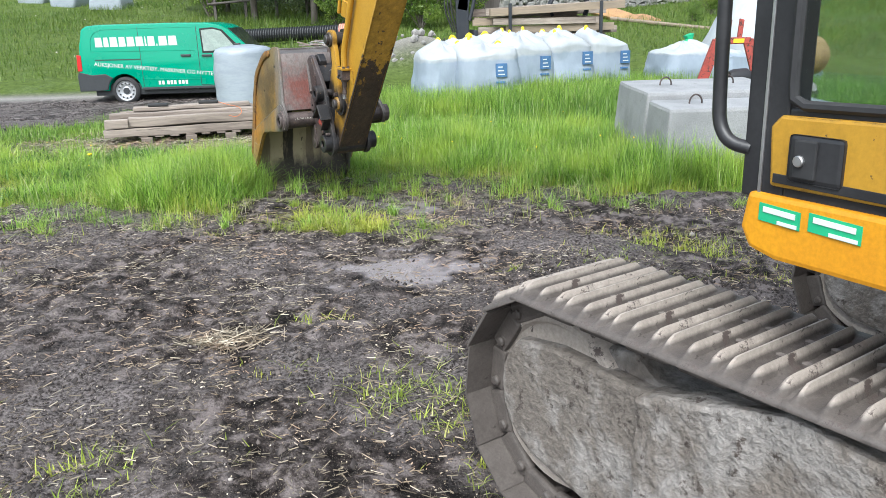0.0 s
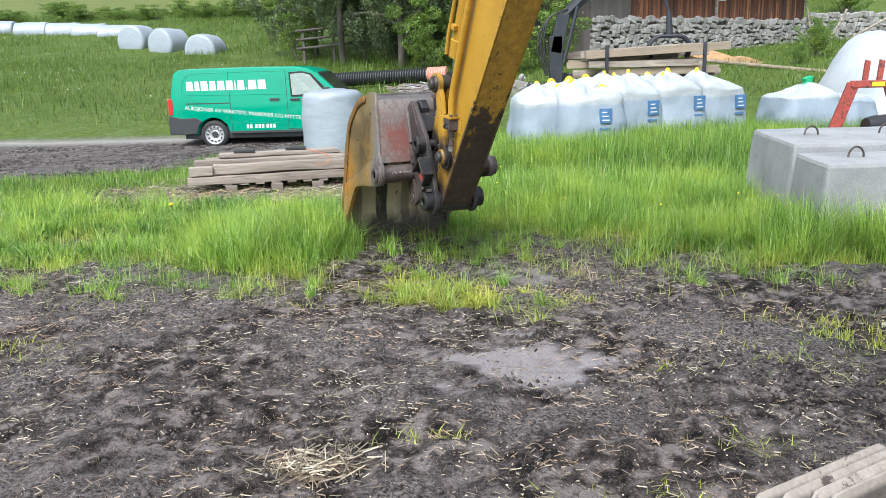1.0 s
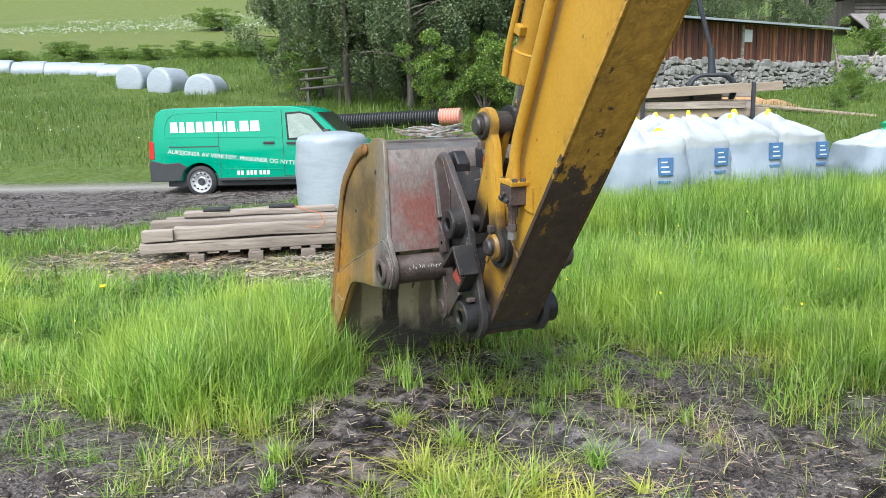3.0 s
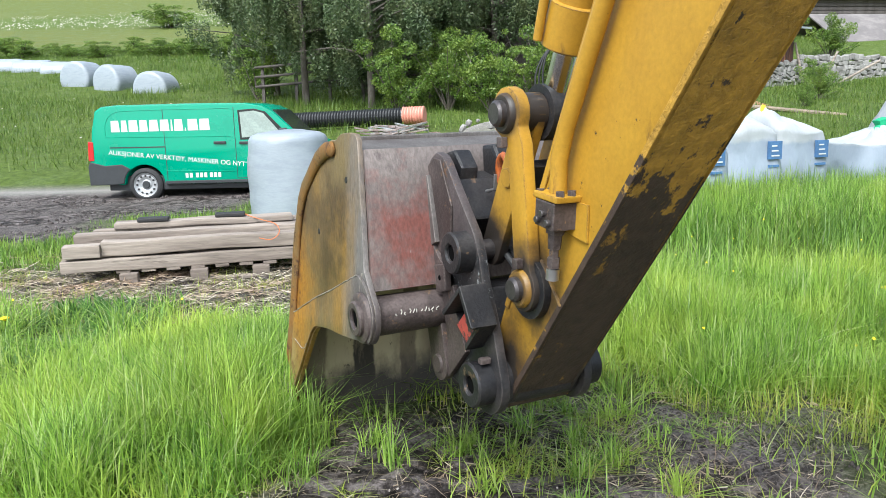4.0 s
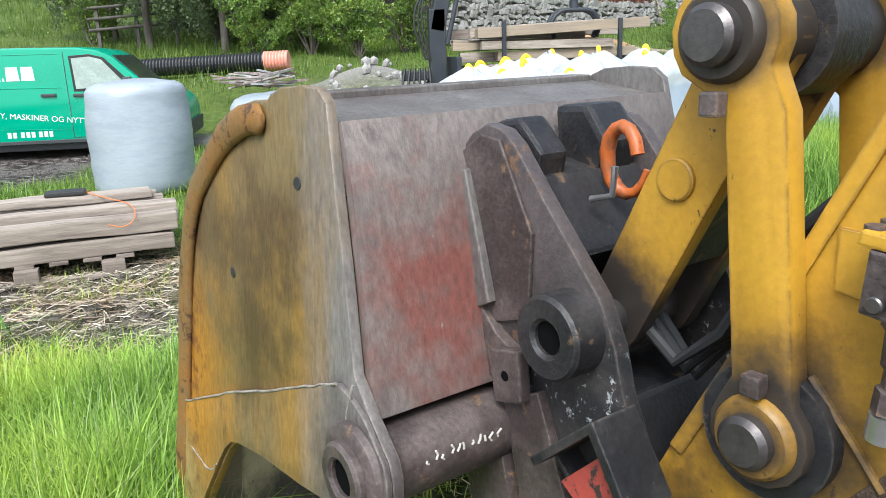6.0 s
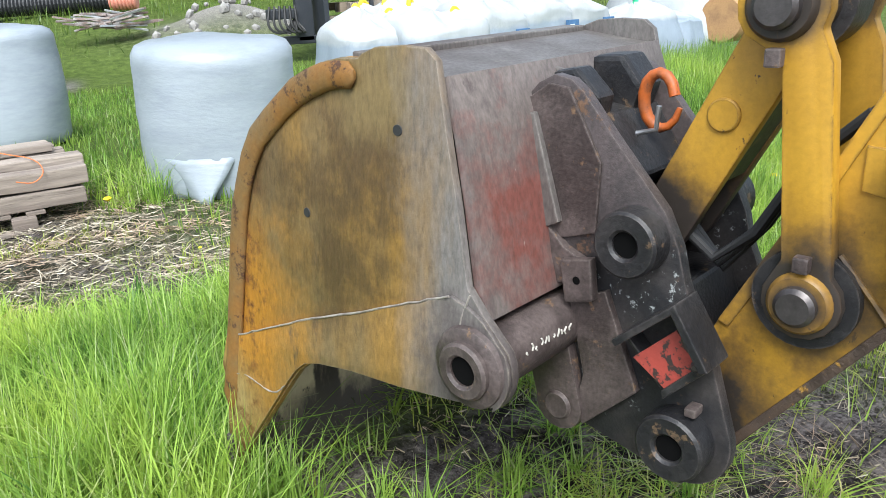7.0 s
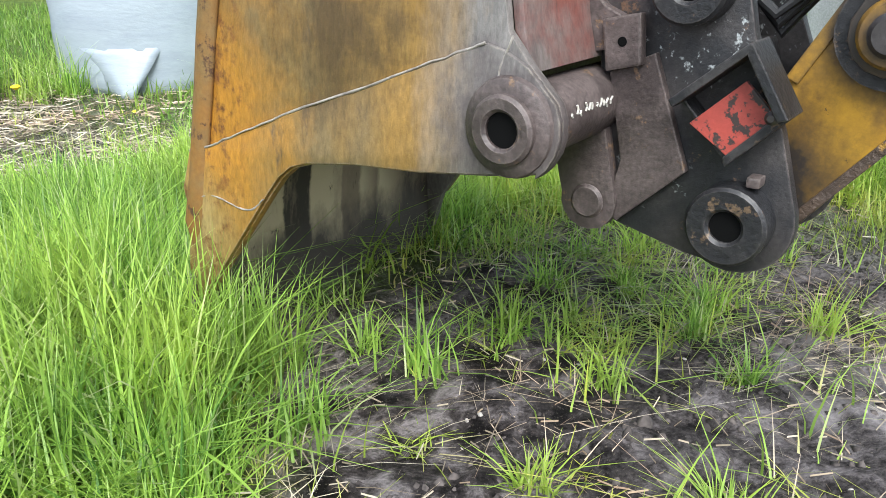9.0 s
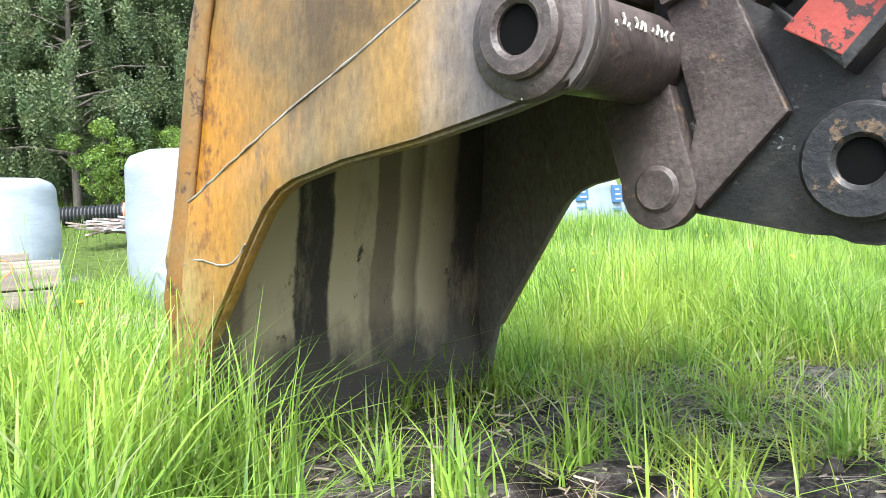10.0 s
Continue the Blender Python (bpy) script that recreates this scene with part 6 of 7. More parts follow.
for i, (bx, by, bz, turn_) in enumerate(((-20.0, 47.5, 3.15, 60), (-17.65, 46.0, 2.85, 50), (-15.1, 44.5, 2.4, 65))):
    wrapped_bale(pose(bx, by, bz - 0.68, 0, 0, turn_ + 15), 0.9, 1.5, 31.0 + i, "white wrapped bale slumped on the slope", "bales on the hillside", True)


# ---- timber on a pallet ----
def beam(name, parent, x0, x1, y, z, w, h, seed, m=WOOD, turn=0.0, slope=0.0):
    bm = bmesh.new()
    n, cols = 10, []
    for i in range(n + 1):
        xx = x0 + (x1 - x0) * i / n
        cols.append([bm.verts.new((xx, y + a * w / 2, z + b * h / 2 + h / 2 + slope * i / n)) for a, b in ((-1, -1), (1, -1), (1, 1), (-1, 1))])
    for a, b in zip(cols, cols[1:]):
        for k in range(4):
            bm.faces.new((a[k], a[(k + 1) % 4], b[(k + 1) % 4], b[k]))
    bm.faces.new(cols[0][::-1]), bm.faces.new(cols[-1])
    bmesh.ops.recalc_face_normals(bm, faces=bm.faces)
    bevelled(bm, 0.008, 2, 50)
    rough_up(bm, 0.014, 2.5, seed)
    ob = part(name, bm, m, parent)
    ob.rotation_euler = (0, 0, radians(turn))
    return ob


stack_m = pose(-3.4, 12.6, 0, 0, 0, 13) @ Matrix.Scale(1.06, 4)
pal = thing("pallet", stack_m, "worn wooden pallet under weathered timber", "pallet")
for yy in (-0.5, 0.0, 0.5):
    for xx in (-0.45, 0.1, 0.6):
        part("block", box(xx - 0.07, xx + 0.07, yy - 0.05, yy + 0.05, 0.02, 0.1, 0.006), WOOD, pal)
    part("runner", box(-0.55, 0.7, yy - 0.05, yy + 0.05, 0.0, 0.022, 0.003), WOOD, pal)
for k in range(7):
    part("deck_board", box(-0.55 + 0.195 * k, -0.44 + 0.195 * k, -0.49, 0.53, 0.1, 0.122, 0.003), WOOD, pal)
for i, (x0, x1, yy, zz, w, h, tn) in enumerate(((-0.98, 0.97, -0.42, 0.122, 0.14, 0.1, 2), (-0.9, 1.0, -0.22, 0.125, 0.15, 0.12, -1), (-1.0, 0.92, 0.0, 0.125, 0.15, 0.13, 0), (-0.85, 1.0, 0.24, 0.125, 0.15, 0.12, 1), (-0.95, 0.9, 0.46, 0.125, 0.14, 0.12, 0),
                                                (-0.66, 1.02, -0.38, 0.245, 0.15, 0.112, 1), (-0.96, -0.68, -0.4, 0.24, 0.15, 0.105, 3), (-0.9, 1.05, -0.15, 0.26, 0.16, 0.13, 0), (-0.8, 0.98, 0.1, 0.26, 0.15, 0.13, 1), (-0.62, 0.9, 0.1, 0.395, 0.2, 0.05, 1), (-0.6, 0.95, 0.34, 0.26, 0.14, 0.13, 1))):
    b = thing("timber_beam", stack_m, "weathered grey timber beam in a stack", "timber", "timber on the pallet")
    beam("beam", b, x0, x1, yy, zz, w, h, 3.0 * i, WOOD, tn)
strap = smooth(part("strap", tube(fine_rail([stack_m @ Vector(p) for p in ((0.55, 0.3, 0.42), (0.45, 0.1, 0.47), (0.62, -0.05, 0.42), (0.75, -0.25, 0.41), (0.78, -0.47, 0.36), (0.7, -0.52, 0.3), (0.6, -0.52, 0.33))]), 0.004, 6), plain("orange_cord", (0.55, 0.16, 0.05), 0.6)))
tagged(strap, "thin orange cord lying over the timber", "cord")
for xx, yy in ((-0.3, 0.05), (0.35, 0.12)):
    c = part("clamp_plate", moved(box(-0.13, 0.13, -0.06, 0.06, 0, 0.035, 0.01), stack_m @ pose(xx, yy, 0.446)), BLACK)
    tagged(c, "flat black plastic clamp on the timber", "clamp")


# ---- bulk sacks ----
def bulk_sack(m, w, h, peaks, seed, label, tie=False, mark=None, loops=True, group="white bulk sacks"):
    """A square sack filled to its shoulder, the slack cloth above drawn up to its lifting loops."""
    t = thing("bulk_sack", m, label, "sack", group)
    rnd = random.Random(seed)
    body = h * 0.68
    seg = 56
    rows = [(f * body, 1.0, 0.0) for f in np.linspace(0, 1, 12)] + [(body, g, 1.0) for g in (0.985, 0.96, 0.92, 0.86, 0.78, 0.68, 0.56, 0.44, 0.32, 0.2, 0.09)]
    bm = bmesh.new()
    made = []
    for z_, g, top in rows:
        ring_ = []
        for k in range(seg):
            a = 2 * math.pi * k / seg
            c_, s_ = math.cos(a), math.sin(a)
            r_ = (abs(c_) ** 5 + abs(s_) ** 5) ** (-1 / 5) * w / 2
            if top:
                r_ *= 0.935 * g
                x_, y_ = r_ * c_, r_ * s_
                up = 0.06 * h * (1 - g) ** 0.5
                for px_, py_, ph_ in peaks:
                    d = math.hypot(x_ - px_ * w, y_ - py_ * w) / (0.62 * w)
                    up = max(up, ph_ * 0.26 * h * max(0.0, 1 - d) ** 1.15 + 0.03 * h)
                up *= min(1.0, (1 - g) / 0.1) ** 0.7
                up += 0.018 * math.sin(9 * a + seed) * min(1.0, (1 - g) * 4)
                ring_.append(bm.verts.new((x_, y_, body + up)))
            else:
                f = z_ / body
                r_ *= 0.94 + 0.09 * math.sin(math.pi * min(1, f * 0.9 + 0.1)) - 0.02 * f
                ring_.append(bm.verts.new((r_ * c_, r_ * s_, z_)))
        made.append(ring_)
    for p_, q_ in zip(made, made[1:]):
        for k in range(seg):
            bm.faces.new((p_[k], p_[(k + 1) % seg], q_[(k + 1) % seg], q_[k]))
    bm.faces.new(made[-1])
    bm.faces.new(made[0][::-1])
    bmesh.ops.recalc_face_normals(bm, faces=bm.faces)
    rough_up(bm, 0.05, 2.4, seed)
    rough_up(bm, 0.016, 9, seed)
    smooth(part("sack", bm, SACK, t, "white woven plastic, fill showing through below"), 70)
    for px_, py_, ph_ in peaks if loops else ():
        a = Vector((px_ * w, py_ * w, body + 0.03 * h + ph_ * 0.26 * h - 0.06))
        turn_ = rnd.uniform(0, math.pi)
        side_ = Vector((math.cos(turn_), 0.4 * math.sin(turn_), 0))
        pts_ = [a - side_ * 0.07 + Vector((0, 0, -0.06)), a - side_ * 0.055 + Vector((0, 0, 0.03)), a + Vector((0, 0.01, 0.075)), a + side_ * 0.06 + Vector((0, 0, 0.03)), a + side_ * 0.085 + Vector((0, 0, -0.05))]
        smooth(part("lifting_loop", tube(fine_rail(pts_), 0.026, 8), LOOP_YELLOW, t, "yellow lifting loop"))
    if tie:
        top_ = body + 0.2 * h
        smooth(part("tie", rough_up(tube([(0.1, 0, top_ - 0.05), (0.13, 0, top_ + 0.06), (0.1, 0, top_ + 0.16)], [0.13, 0.07, 0.11], 12), 0.03, 12), TIE_GREEN, t, "green tie"))
    if mark is not None:
        mx = mark * w
        y_ = -w * 0.512
        part("printed_mark", box(mx, mx + 0.19, y_ - 0.012, y_ + 0.03, body - 0.3, body - 0.08, 0), BLUE_PRINT, t, "blue printed square")
        for k in range(3):
            part("mark_bar", box(mx + 0.03, mx + 0.15 - 0.02 * k, y_ - 0.016, y_ - 0.0125, body - 0.265 + 0.06 * k, body - 0.248 + 0.06 * k, 0), WHITE_VINYL, t)
        part("mark_bar", box(mx, mx + 0.16, y_ - 0.008, y_ + 0.03, body - 0.4, body - 0.37, 0), BLUE_PRINT, t)
    return t


for i, (sx, sy, w, h, turn_, peaks, mk) in enumerate((
        (0.5, 14.98, 0.98, 1.14, 16, ((-0.05, 0.1, 1.0), (0.25, -0.1, 0.8)), None),
        (1.17, 14.84, 1.12, 1.12, 12, ((-0.18, 0.05, 1.15), (0.22, -0.1, 0.75)), 0.05),
        (1.86, 15.18, 0.98, 1.18, 22, ((-0.2, 0.0, 1.0), (0.1, 0.05, 1.15)), 0.14),
        (2.66, 15.5, 0.98, 1.2, 20, ((-0.2, -0.1, 0.8), (0.05, 0.15, 1.0)), 0.16),
        (3.45, 15.98, 0.96, 1.24, 22, ((-0.28, 0.0, 1.0), (-0.05, 0.1, 0.7)), 0.18),
        (0.95, 15.85, 1.0, 1.18, 25, ((0.1, 0.0, 1.0), (-0.2, 0.1, 0.9)), None),
        (1.62, 16.1, 1.0, 1.22, 15, ((0.05, 0.0, 1.05), (-0.25, 0.1, 0.9)), None),
        (2.45, 16.45, 1.0, 1.2, 20, ((0.1, 0.1, 1.0), (-0.2, 0.0, 0.8)), None))):
    bulk_sack(pose(sx, sy, float(land(sx, sy)) - 0.03, 0, 0, turn_), w, h, peaks, 5 + 2 * i, "white bulk sack with yellow lifting loops in tall grass", mark=mk)
bulk_sack(pose(5.75, 17.9, -0.02, 0, 0, 10), 1.3, 1.1, ((0.1, 0.0, 0.9),), 41, "white bulk sack tied with green cord", tie=True, loops=False)
bulk_sack(pose(6.75, 18.3, -0.06, 0, 0, 30), 1.0, 0.95, ((0.2, 0.1, 0.6),), 43, "slack white bulk sack lying in grass", loops=False)
bm = bmesh.new()
bmesh.ops.create_icosphere(bm, subdivisions=4, radius=1)
for v in bm.verts:
    v.co = Vector((v.co.x * 1.5, v.co.y * 1.3, max(-0.1, v.co.z) * (2.0 - 0.2 * v.co.x)))
rough_up(bm, 0.18, 1.1, 2.0)
rough_up(bm, 0.04, 5, 3.0)
ob = smooth(part("tarpaulin", bm, SACK_PLAIN), 70)
ob.matrix_world = pose(8.7, 20.8, -0.05)
tagged(ob, "large heap under a white plastic sheet", "tarpaulin")


# ---- concrete blocks ----
def concrete_block(m, length, depth, height, loops, seed, label):
    t = thing("concrete_block", m, label, "concrete block", "concrete blocks")
    bm = bmesh.new()
    bmesh.ops.create_cube(bm, size=1)
    for v in bm.verts:
        v.co = Vector(((v.co.x + 0.5) * length, (v.co.y + 0.5) * depth, (v.co.z + 0.5) * height))
        if v.co.z > height / 2:
            v.co.x += 0.05 if v.co.x < length / 2 else -0.05
            v.co.y += 0.04 if v.co.y < depth / 2 else -0.04
    bevelled(bm, 0.035, 2, 30)
    bmesh.ops.subdivide_edges(bm, edges=bm.edges, cuts=3, use_grid_fill=True)
    rough_up(bm, 0.01, 4, seed)
    part("block_body", bm, CONCRETE, t)
    for lx in loops:
        pts_ = [(lx - 0.06, depth / 2, height - 0.05), (lx - 0.065, depth / 2, height + 0.05), (lx, depth / 2, height + 0.1), (lx + 0.065, depth / 2, height + 0.05), (lx + 0.06, depth / 2, height - 0.05)]
        smooth(part("lifting_eye", tube(fine_rail(pts_), 0.009, 8), BOSS, t, "bent steel lifting eye"))
    return t


concrete_block(pose(2.27, 8.4, 0.0, 2, 0, 1), 1.75, 0.72, 0.68, (0.42, 1.3), 2.0, "pale grey concrete block with rough stained face")
concrete_block(pose(2.28, 9.16, 0.02, 2, 0, 0), 1.6, 1.2, 0.75, (0.42, 1.12), 5.0, "smooth pale grey concrete block with lifting eyes")

# ---- red linkage frame ----
t = thing("linkage_frame", pose(4.9, 13.3, 0.05, 0, 0, -10), "red steel three-point linkage frame standing in grass", "implement")
for sx in (-1, 1):
    part("leg", slab([(sx * 0.14, 1.1), (sx * 0.3, 1.1), (sx * 0.56, 0.3), (sx * 0.56, 0.12), (sx * 0.3, 0.12), (sx * 0.36, 0.4)], -0.04, 0.04, 0.01), RED, t, "red plate leg")
    part("tie_plate", box(sx * 0.4 - 0.05, sx * 0.4 + 0.05, -0.35, 0.1, 0.1, 0.22, 0.01), RED, t)
part("cross_head", box(-0.26, 0.26, -0.05, 0.05, 1.02, 1.12, 0.012), RED, t)
for sx in (-0.12, 0.06):
    part("top_lug", slab([(sx, 1.1), (sx + 0.07, 1.1), (sx + 0.09, 1.38), (sx + 0.02, 1.4)], -0.03, 0.03, 0.01), RED, t)
part("lower_bar", box(-0.5, 0.5, -0.04, 0.06, 0.16, 0.26, 0.012), RED, t)
smooth(part("gear_housing", moved(lathe([(-0.2, 0), (-0.2, 0.1), (-0.1, 0.13), (0.12, 0.14), (0.14, 0.1), (0.24, 0.09), (0.24, 0)], 0, 0, 20), pose(0.1, -0.12, 0.52, 0, 0, 25)), BLACK_PAINT, t, "black gear housing"))
part("decal", box(0.0, 0.16, -0.056, -0.052, 1.04, 1.1, 0), LOOP_YELLOW, t)
for i, (dx, dy) in enumerate(((-0.8, 0.1), (0.75, -0.2), (1.1, 0.3), (1.3, -0.1))):
    bm = bmesh.new()
    bmesh.ops.create_icosphere(bm, subdivisions=2, radius=0.14)
    smooth(tagged(part("tined_wheel", rough_up(bm, 0.09, 6, i), RUSTPILE), "rusty tined implement wheel in grass", "implement")).matrix_world = pose(4.9 + dx, 13.4 + dy, 0.3)
smooth(tagged(part("drum", moved(lathe([(-0.5, 0), (-0.5, 0.42), (-0.45, 0.45), (0.45, 0.45), (0.5, 0.42), (0.5, 0)], 0, 0, 28), pose(9.1, 19.5, 0.5, 0, 0, 25)), DRUM), "tan drum lying in the grass", "drum"))

# ---- timber trailer and crane ----
tr = thing("timber_trailer", pose(0.45, -1.2, -0.25), "timber trailer loaded with sawn beams", "trailer")
TZ = float(land(3.3, 24)) + 0.05
for i in range(5):
    for j in range(4):
        rr = random.Random(i * 10 + j)
        x0, x1 = 1.6 + rr.uniform(-0.35, 0.6), 4.9 + rr.uniform(-0.8, 0.5)
        b = thing("sawn_beam", pose(0.45, -1.2, -0.25), "sawn timber beam on the stack", "timber", "timber on the trailer")
        beam("beam", b, x0, x1, 23.7 + 0.34 * j + rr.uniform(-0.05, 0.05), TZ + 0.75 + 0.235 * i + rr.uniform(-0.02, 0.02), rr.uniform(0.2, 0.3), rr.uniform(0.14, 0.215), i * 7 + j, rr.choice((FRESH_WOOD, WOOD, WOOD)), 0.0, rr.uniform(-0.04, 0.04) + (0.12 if i == 4 and j < 2 else 0))
for xx in (2.2, 4.6):
    part("stake", box(xx - 0.04, xx + 0.04, 23.44, 23.52, TZ + 0.5, TZ + 2.0, 0.008), CRANE, tr)
    part("bolster", box(xx - 0.07, xx + 0.07, 23.44, 25.1, TZ + 0.55, TZ + 0.74, 0.01), CRANE, tr)
part("drawbar", box(0.4, 5.2, 24.2, 24.4, TZ + 0.4, TZ + 0.56, 0.02), CRANE, tr)
part("headboard", box(1.25, 1.35, 23.5, 25.0, TZ + 0.45, TZ + 1.35, 0.01), CRANE, tr)
for xx in (3.0, 4.1):
    for yy in (23.45, 24.95):
        smooth(part("wheel", moved(along_x(lathe([(-0.13, 0), (-0.13, 0.3), (-0.1, 0.38), (0.1, 0.38), (0.13, 0.3), (0.13, 0)], 0, 0, 24)), pose(xx, yy, TZ + 0.32)), TYRE, tr))
cr = thing("timber_crane", pose(0.55, -1.2, -0.1), "dark hydraulic timber crane with hanging grapple", "crane")
part("column", box(0.74, 1.08, 24.2, 24.46, TZ + 0.3, 2.3, 0.02), CRANE, cr)
part("column_head", moved(box(-0.16, 0.16, -0.13, 0.13, -0.1, 0.9, 0.03), pose(0.92, 24.33, 1.95, 0, 12, 0)), CRANE, cr)
smooth(part("main_boom", tube([(1.1, 24.33, 2.75), (1.9, 24.33, 3.5), (2.9, 24.3, 5.6)], [0.13, 0.15, 0.11], 8), CRANE, cr))
smooth(part("jib", tube([(2.9, 24.3, 5.6), (3.3, 24.25, 4.4), (3.62, 24.2, 3.2), (3.75, 24.2, 2.75)], [0.06, 0.06, 0.05, 0.04], 8), CRANE, cr))
smooth(part("lift_cylinder", tube([(1.1, 24.2, 1.6), (1.45, 24.2, 3.0)], 0.05, 10), CRANE, cr))
smooth(part("rotator", tube([(3.75, 24.2, 2.8), (3.78, 24.2, 2.2)], [0.06, 0.1], 10), CRANE, cr))
for s in (-1, 1):
    for dy in (-0.1, 0.1):
        claw = [(3.78, 24.2 + dy, 2.2), (3.78 + s * 0.35, 24.2 + dy, 2.2), (3.78 + s * 0.55, 24.2 + dy, 1.95), (3.78 + s * 0.45, 24.2 + dy, 1.65)]
        smooth(part("claw", tube(fine_rail(claw), 0.045, 8), CRANE, cr))
for k in range(3):
    smooth(part("hose", tube(fine_rail([(0.75 - 0.05 * k, 24.2, 1.3), (0.55 - 0.1 * k, 24.15, 2.1), (0.7, 24.15, 2.8), (1.2, 24.2, 2.95)]), 0.022, 6), BLACK, cr))
for k in range(6):
    smooth(part("valve_hose", tube(fine_rail([(0.2 + 0.1 * k, 24.1, 1.15), (0.1 + 0.12 * k, 24.0, 0.75), (0.4 + 0.1 * k, 24.0, 0.6), (0.7, 24.2, 0.9)]), 0.025, 6), BLACK, cr))
part("valve_bank", box(0.15, 0.7, 24.1, 24.35, TZ + 0.75, TZ + 0.95, 0.03), CRANE, cr)

# ---- pipe, scrap and rubble ----
pp = thing("corrugated_pipe", pose(0, 0, 0), "black corrugated plastic pipe with salmon end", "pipe")
p0, p1 = Vector((-1.6, 28.2, 1.26)), Vector((-6.4, 29.2, 1.15))
ax = (p1 - p0).normalized()
L_ = (p1 - p0).length
pts_, rad = [], []
for i in range(150):
    pts_.append(p0 + ax * (0.62 + (L_ - 0.62) * i / 149))
    rad.append(0.235 if i % 3 else 0.2)
smooth(part("pipe_run", tube(pts_, rad, 16), PIPE_BLACK, pp), 20)
pts_, rad = [p0 + ax * 0.02], [0.17]
for i in range(24):
    pts_.append(p0 + ax * (0.63 * i / 23))
    rad.append(0.255 if i % 3 else 0.225)
smooth(part("pipe_socket", tube(pts_, rad, 20), PIPE_PINK, pp, "salmon ribbed socket"), 20)
for i in range(26):
    rr = random.Random(100 + i)
    a = rr.uniform(-25, 25)
    ob = tagged(part("scrap_bar", moved(box(-rr.uniform(0.25, 0.7), rr.uniform(0.25, 0.7), -0.03, 0.03, -0.02, 0.02, 0.004), pose(-2.3 + rr.uniform(-0.5, 0.55), 25.6 + rr.uniform(-0.3, 0.3), 0.72 + 0.012 * i, rr.uniform(-10, 10), rr.uniform(-14, 14), a)), RUSTPILE if i % 3 else ZINC), "rusty steel bar on a scrap pile", "scrap", "scrap pile")
for i in range(40):
    rr = random.Random(300 + i)
    bm = bmesh.new()
    bmesh.ops.create_icosphere(bm, subdivisions=1, radius=rr.uniform(0.05, 0.14))
    xx, yy = rr.uniform(-1.5, 1.6), rr.uniform(24.9, 26.2)
    ob = tagged(part("rubble_stone", rough_up(bm, 0.04, 7, i), STONE), "grey stone in a rubble mound", "stone", "rubble stones")
    ob.matrix_world = pose(xx, yy, float(land(xx, yy)) + 0.03)


# ---- barn, sheds and walls ----
def board_wall(parent, length, z0, z1, y, material, step_=0.16, seed=0, name="board"):
    rr = random.Random(seed)
    n = int(length / step_)
    first = None
    for i in range(n):
        d = rr.choice((0.0, 0.012, 0.025))
        ob = part(name, box(0, step_ - 0.018, y - 0.03 - d, y, z0 + rr.uniform(-0.06, 0.02), z1, 0), material, parent)
        ob.location.x = i * step_


def stone_wall(name, parent, length, z0, z1, depth, seed):
    """Dry-laid field stones, each of its own size, over a core."""
    rr = random.Random(seed)
    bm_all = bmesh.new()
    z = z0
    while z < z1:
        h = rr.uniform(0.16, 0.3)
        x = 0.0
        while x < length:
            w = rr.uniform(0.16, 0.55)
            tall_, lift_, tilt_ = h * rr.uniform(0.7, 1.5), rr.uniform(-0.07, 0.07), rr.uniform(-0.3, 0.3)
            b = bmesh.new()
            bmesh.ops.create_cube(b, size=1)
            bmesh.ops.bevel(b, geom=list(b.edges), offset=0.18, segments=1, affect="EDGES")
            for v in b.verts:
                v.co = Vector((x + w / 2 + v.co.x * (w - 0.02), v.co.y * 0.3 + rr.uniform(-0.02, 0.02) - 0.05, z + h / 2 + lift_ + v.co.z * (tall_ - 0.015) + tilt_ * v.co.x * w))
                v.co += 0.06 * noise.noise_vector(v.co * 4 + Vector((seed, 0, 0)))
            me = bpy.data.meshes.new("tmp")
            b.to_mesh(me)
            bm_all.from_mesh(me)
            bpy.data.meshes.remove(me)
            b.free()
            x += w
        z += h
    return part(name, bm_all, STONE, parent)


def gable_roof(length, depth, z0, rise, over, material, parent, name="roof"):
    prof = [(-over, z0 - 0.1), (depth / 2, z0 + rise), (depth + over, z0 - 0.1), (depth + over, z0 - 0.02), (depth / 2, z0 + rise + 0.12), (-over, z0 - 0.02)]
    return part(name, prism(prof, -over, length + over, 0.01), material, parent)


P, Q = Vector((4.1, 36.5, 0)), Vector((16.9, 47.0, 0))
ang = math.degrees(math.atan2(Q.y - P.y, Q.x - P.x))
BL = (Q - P).length
barn = thing("barn", pose(P.x, P.y, 0, 0, 0, ang), "long low barn with tarred red boards on a stone foundation", "barn")
part("core_wall", box(0, BL, 0.02, 6.0, 1.2, 4.9, 0), GREY_BOARD, barn)
board_wall(barn, BL, 3.2, 4.95, 0.0, TARRED, 0.16, 5)
fw = stone_wall("foundation", barn, BL, 1.6, 3.2, 0.3, 7)
fw["label"] = "grey field stone foundation"
part("roof", prism([(-0.7, 4.92), (6.6, 5.9), (6.6, 5.99), (-0.7, 5.01)], -0.4, BL + 0.4, 0.004), TIN, barn, "pale sheet metal roof")
part("window", box(8.7, 9.35, -0.09, -0.05, 4.15, 4.7, 0.005), WHITE_VINYL, barn, "small white framed window")
part("door_post", box(8.55, 8.7, -0.12, -0.03, 3.2, 4.9, 0.01), WOOD, barn)
part("end_wall", box(-0.06, 2.4, -0.1, -0.06, 2.9, 4.95, 0.01), GREY_BOARD, barn, "dark grey end boards")
wall2 = thing("stone_wall", pose(17.2, 47.2, 0, 0, 0, 22), "low dry stone wall beside the barn", "stone wall")
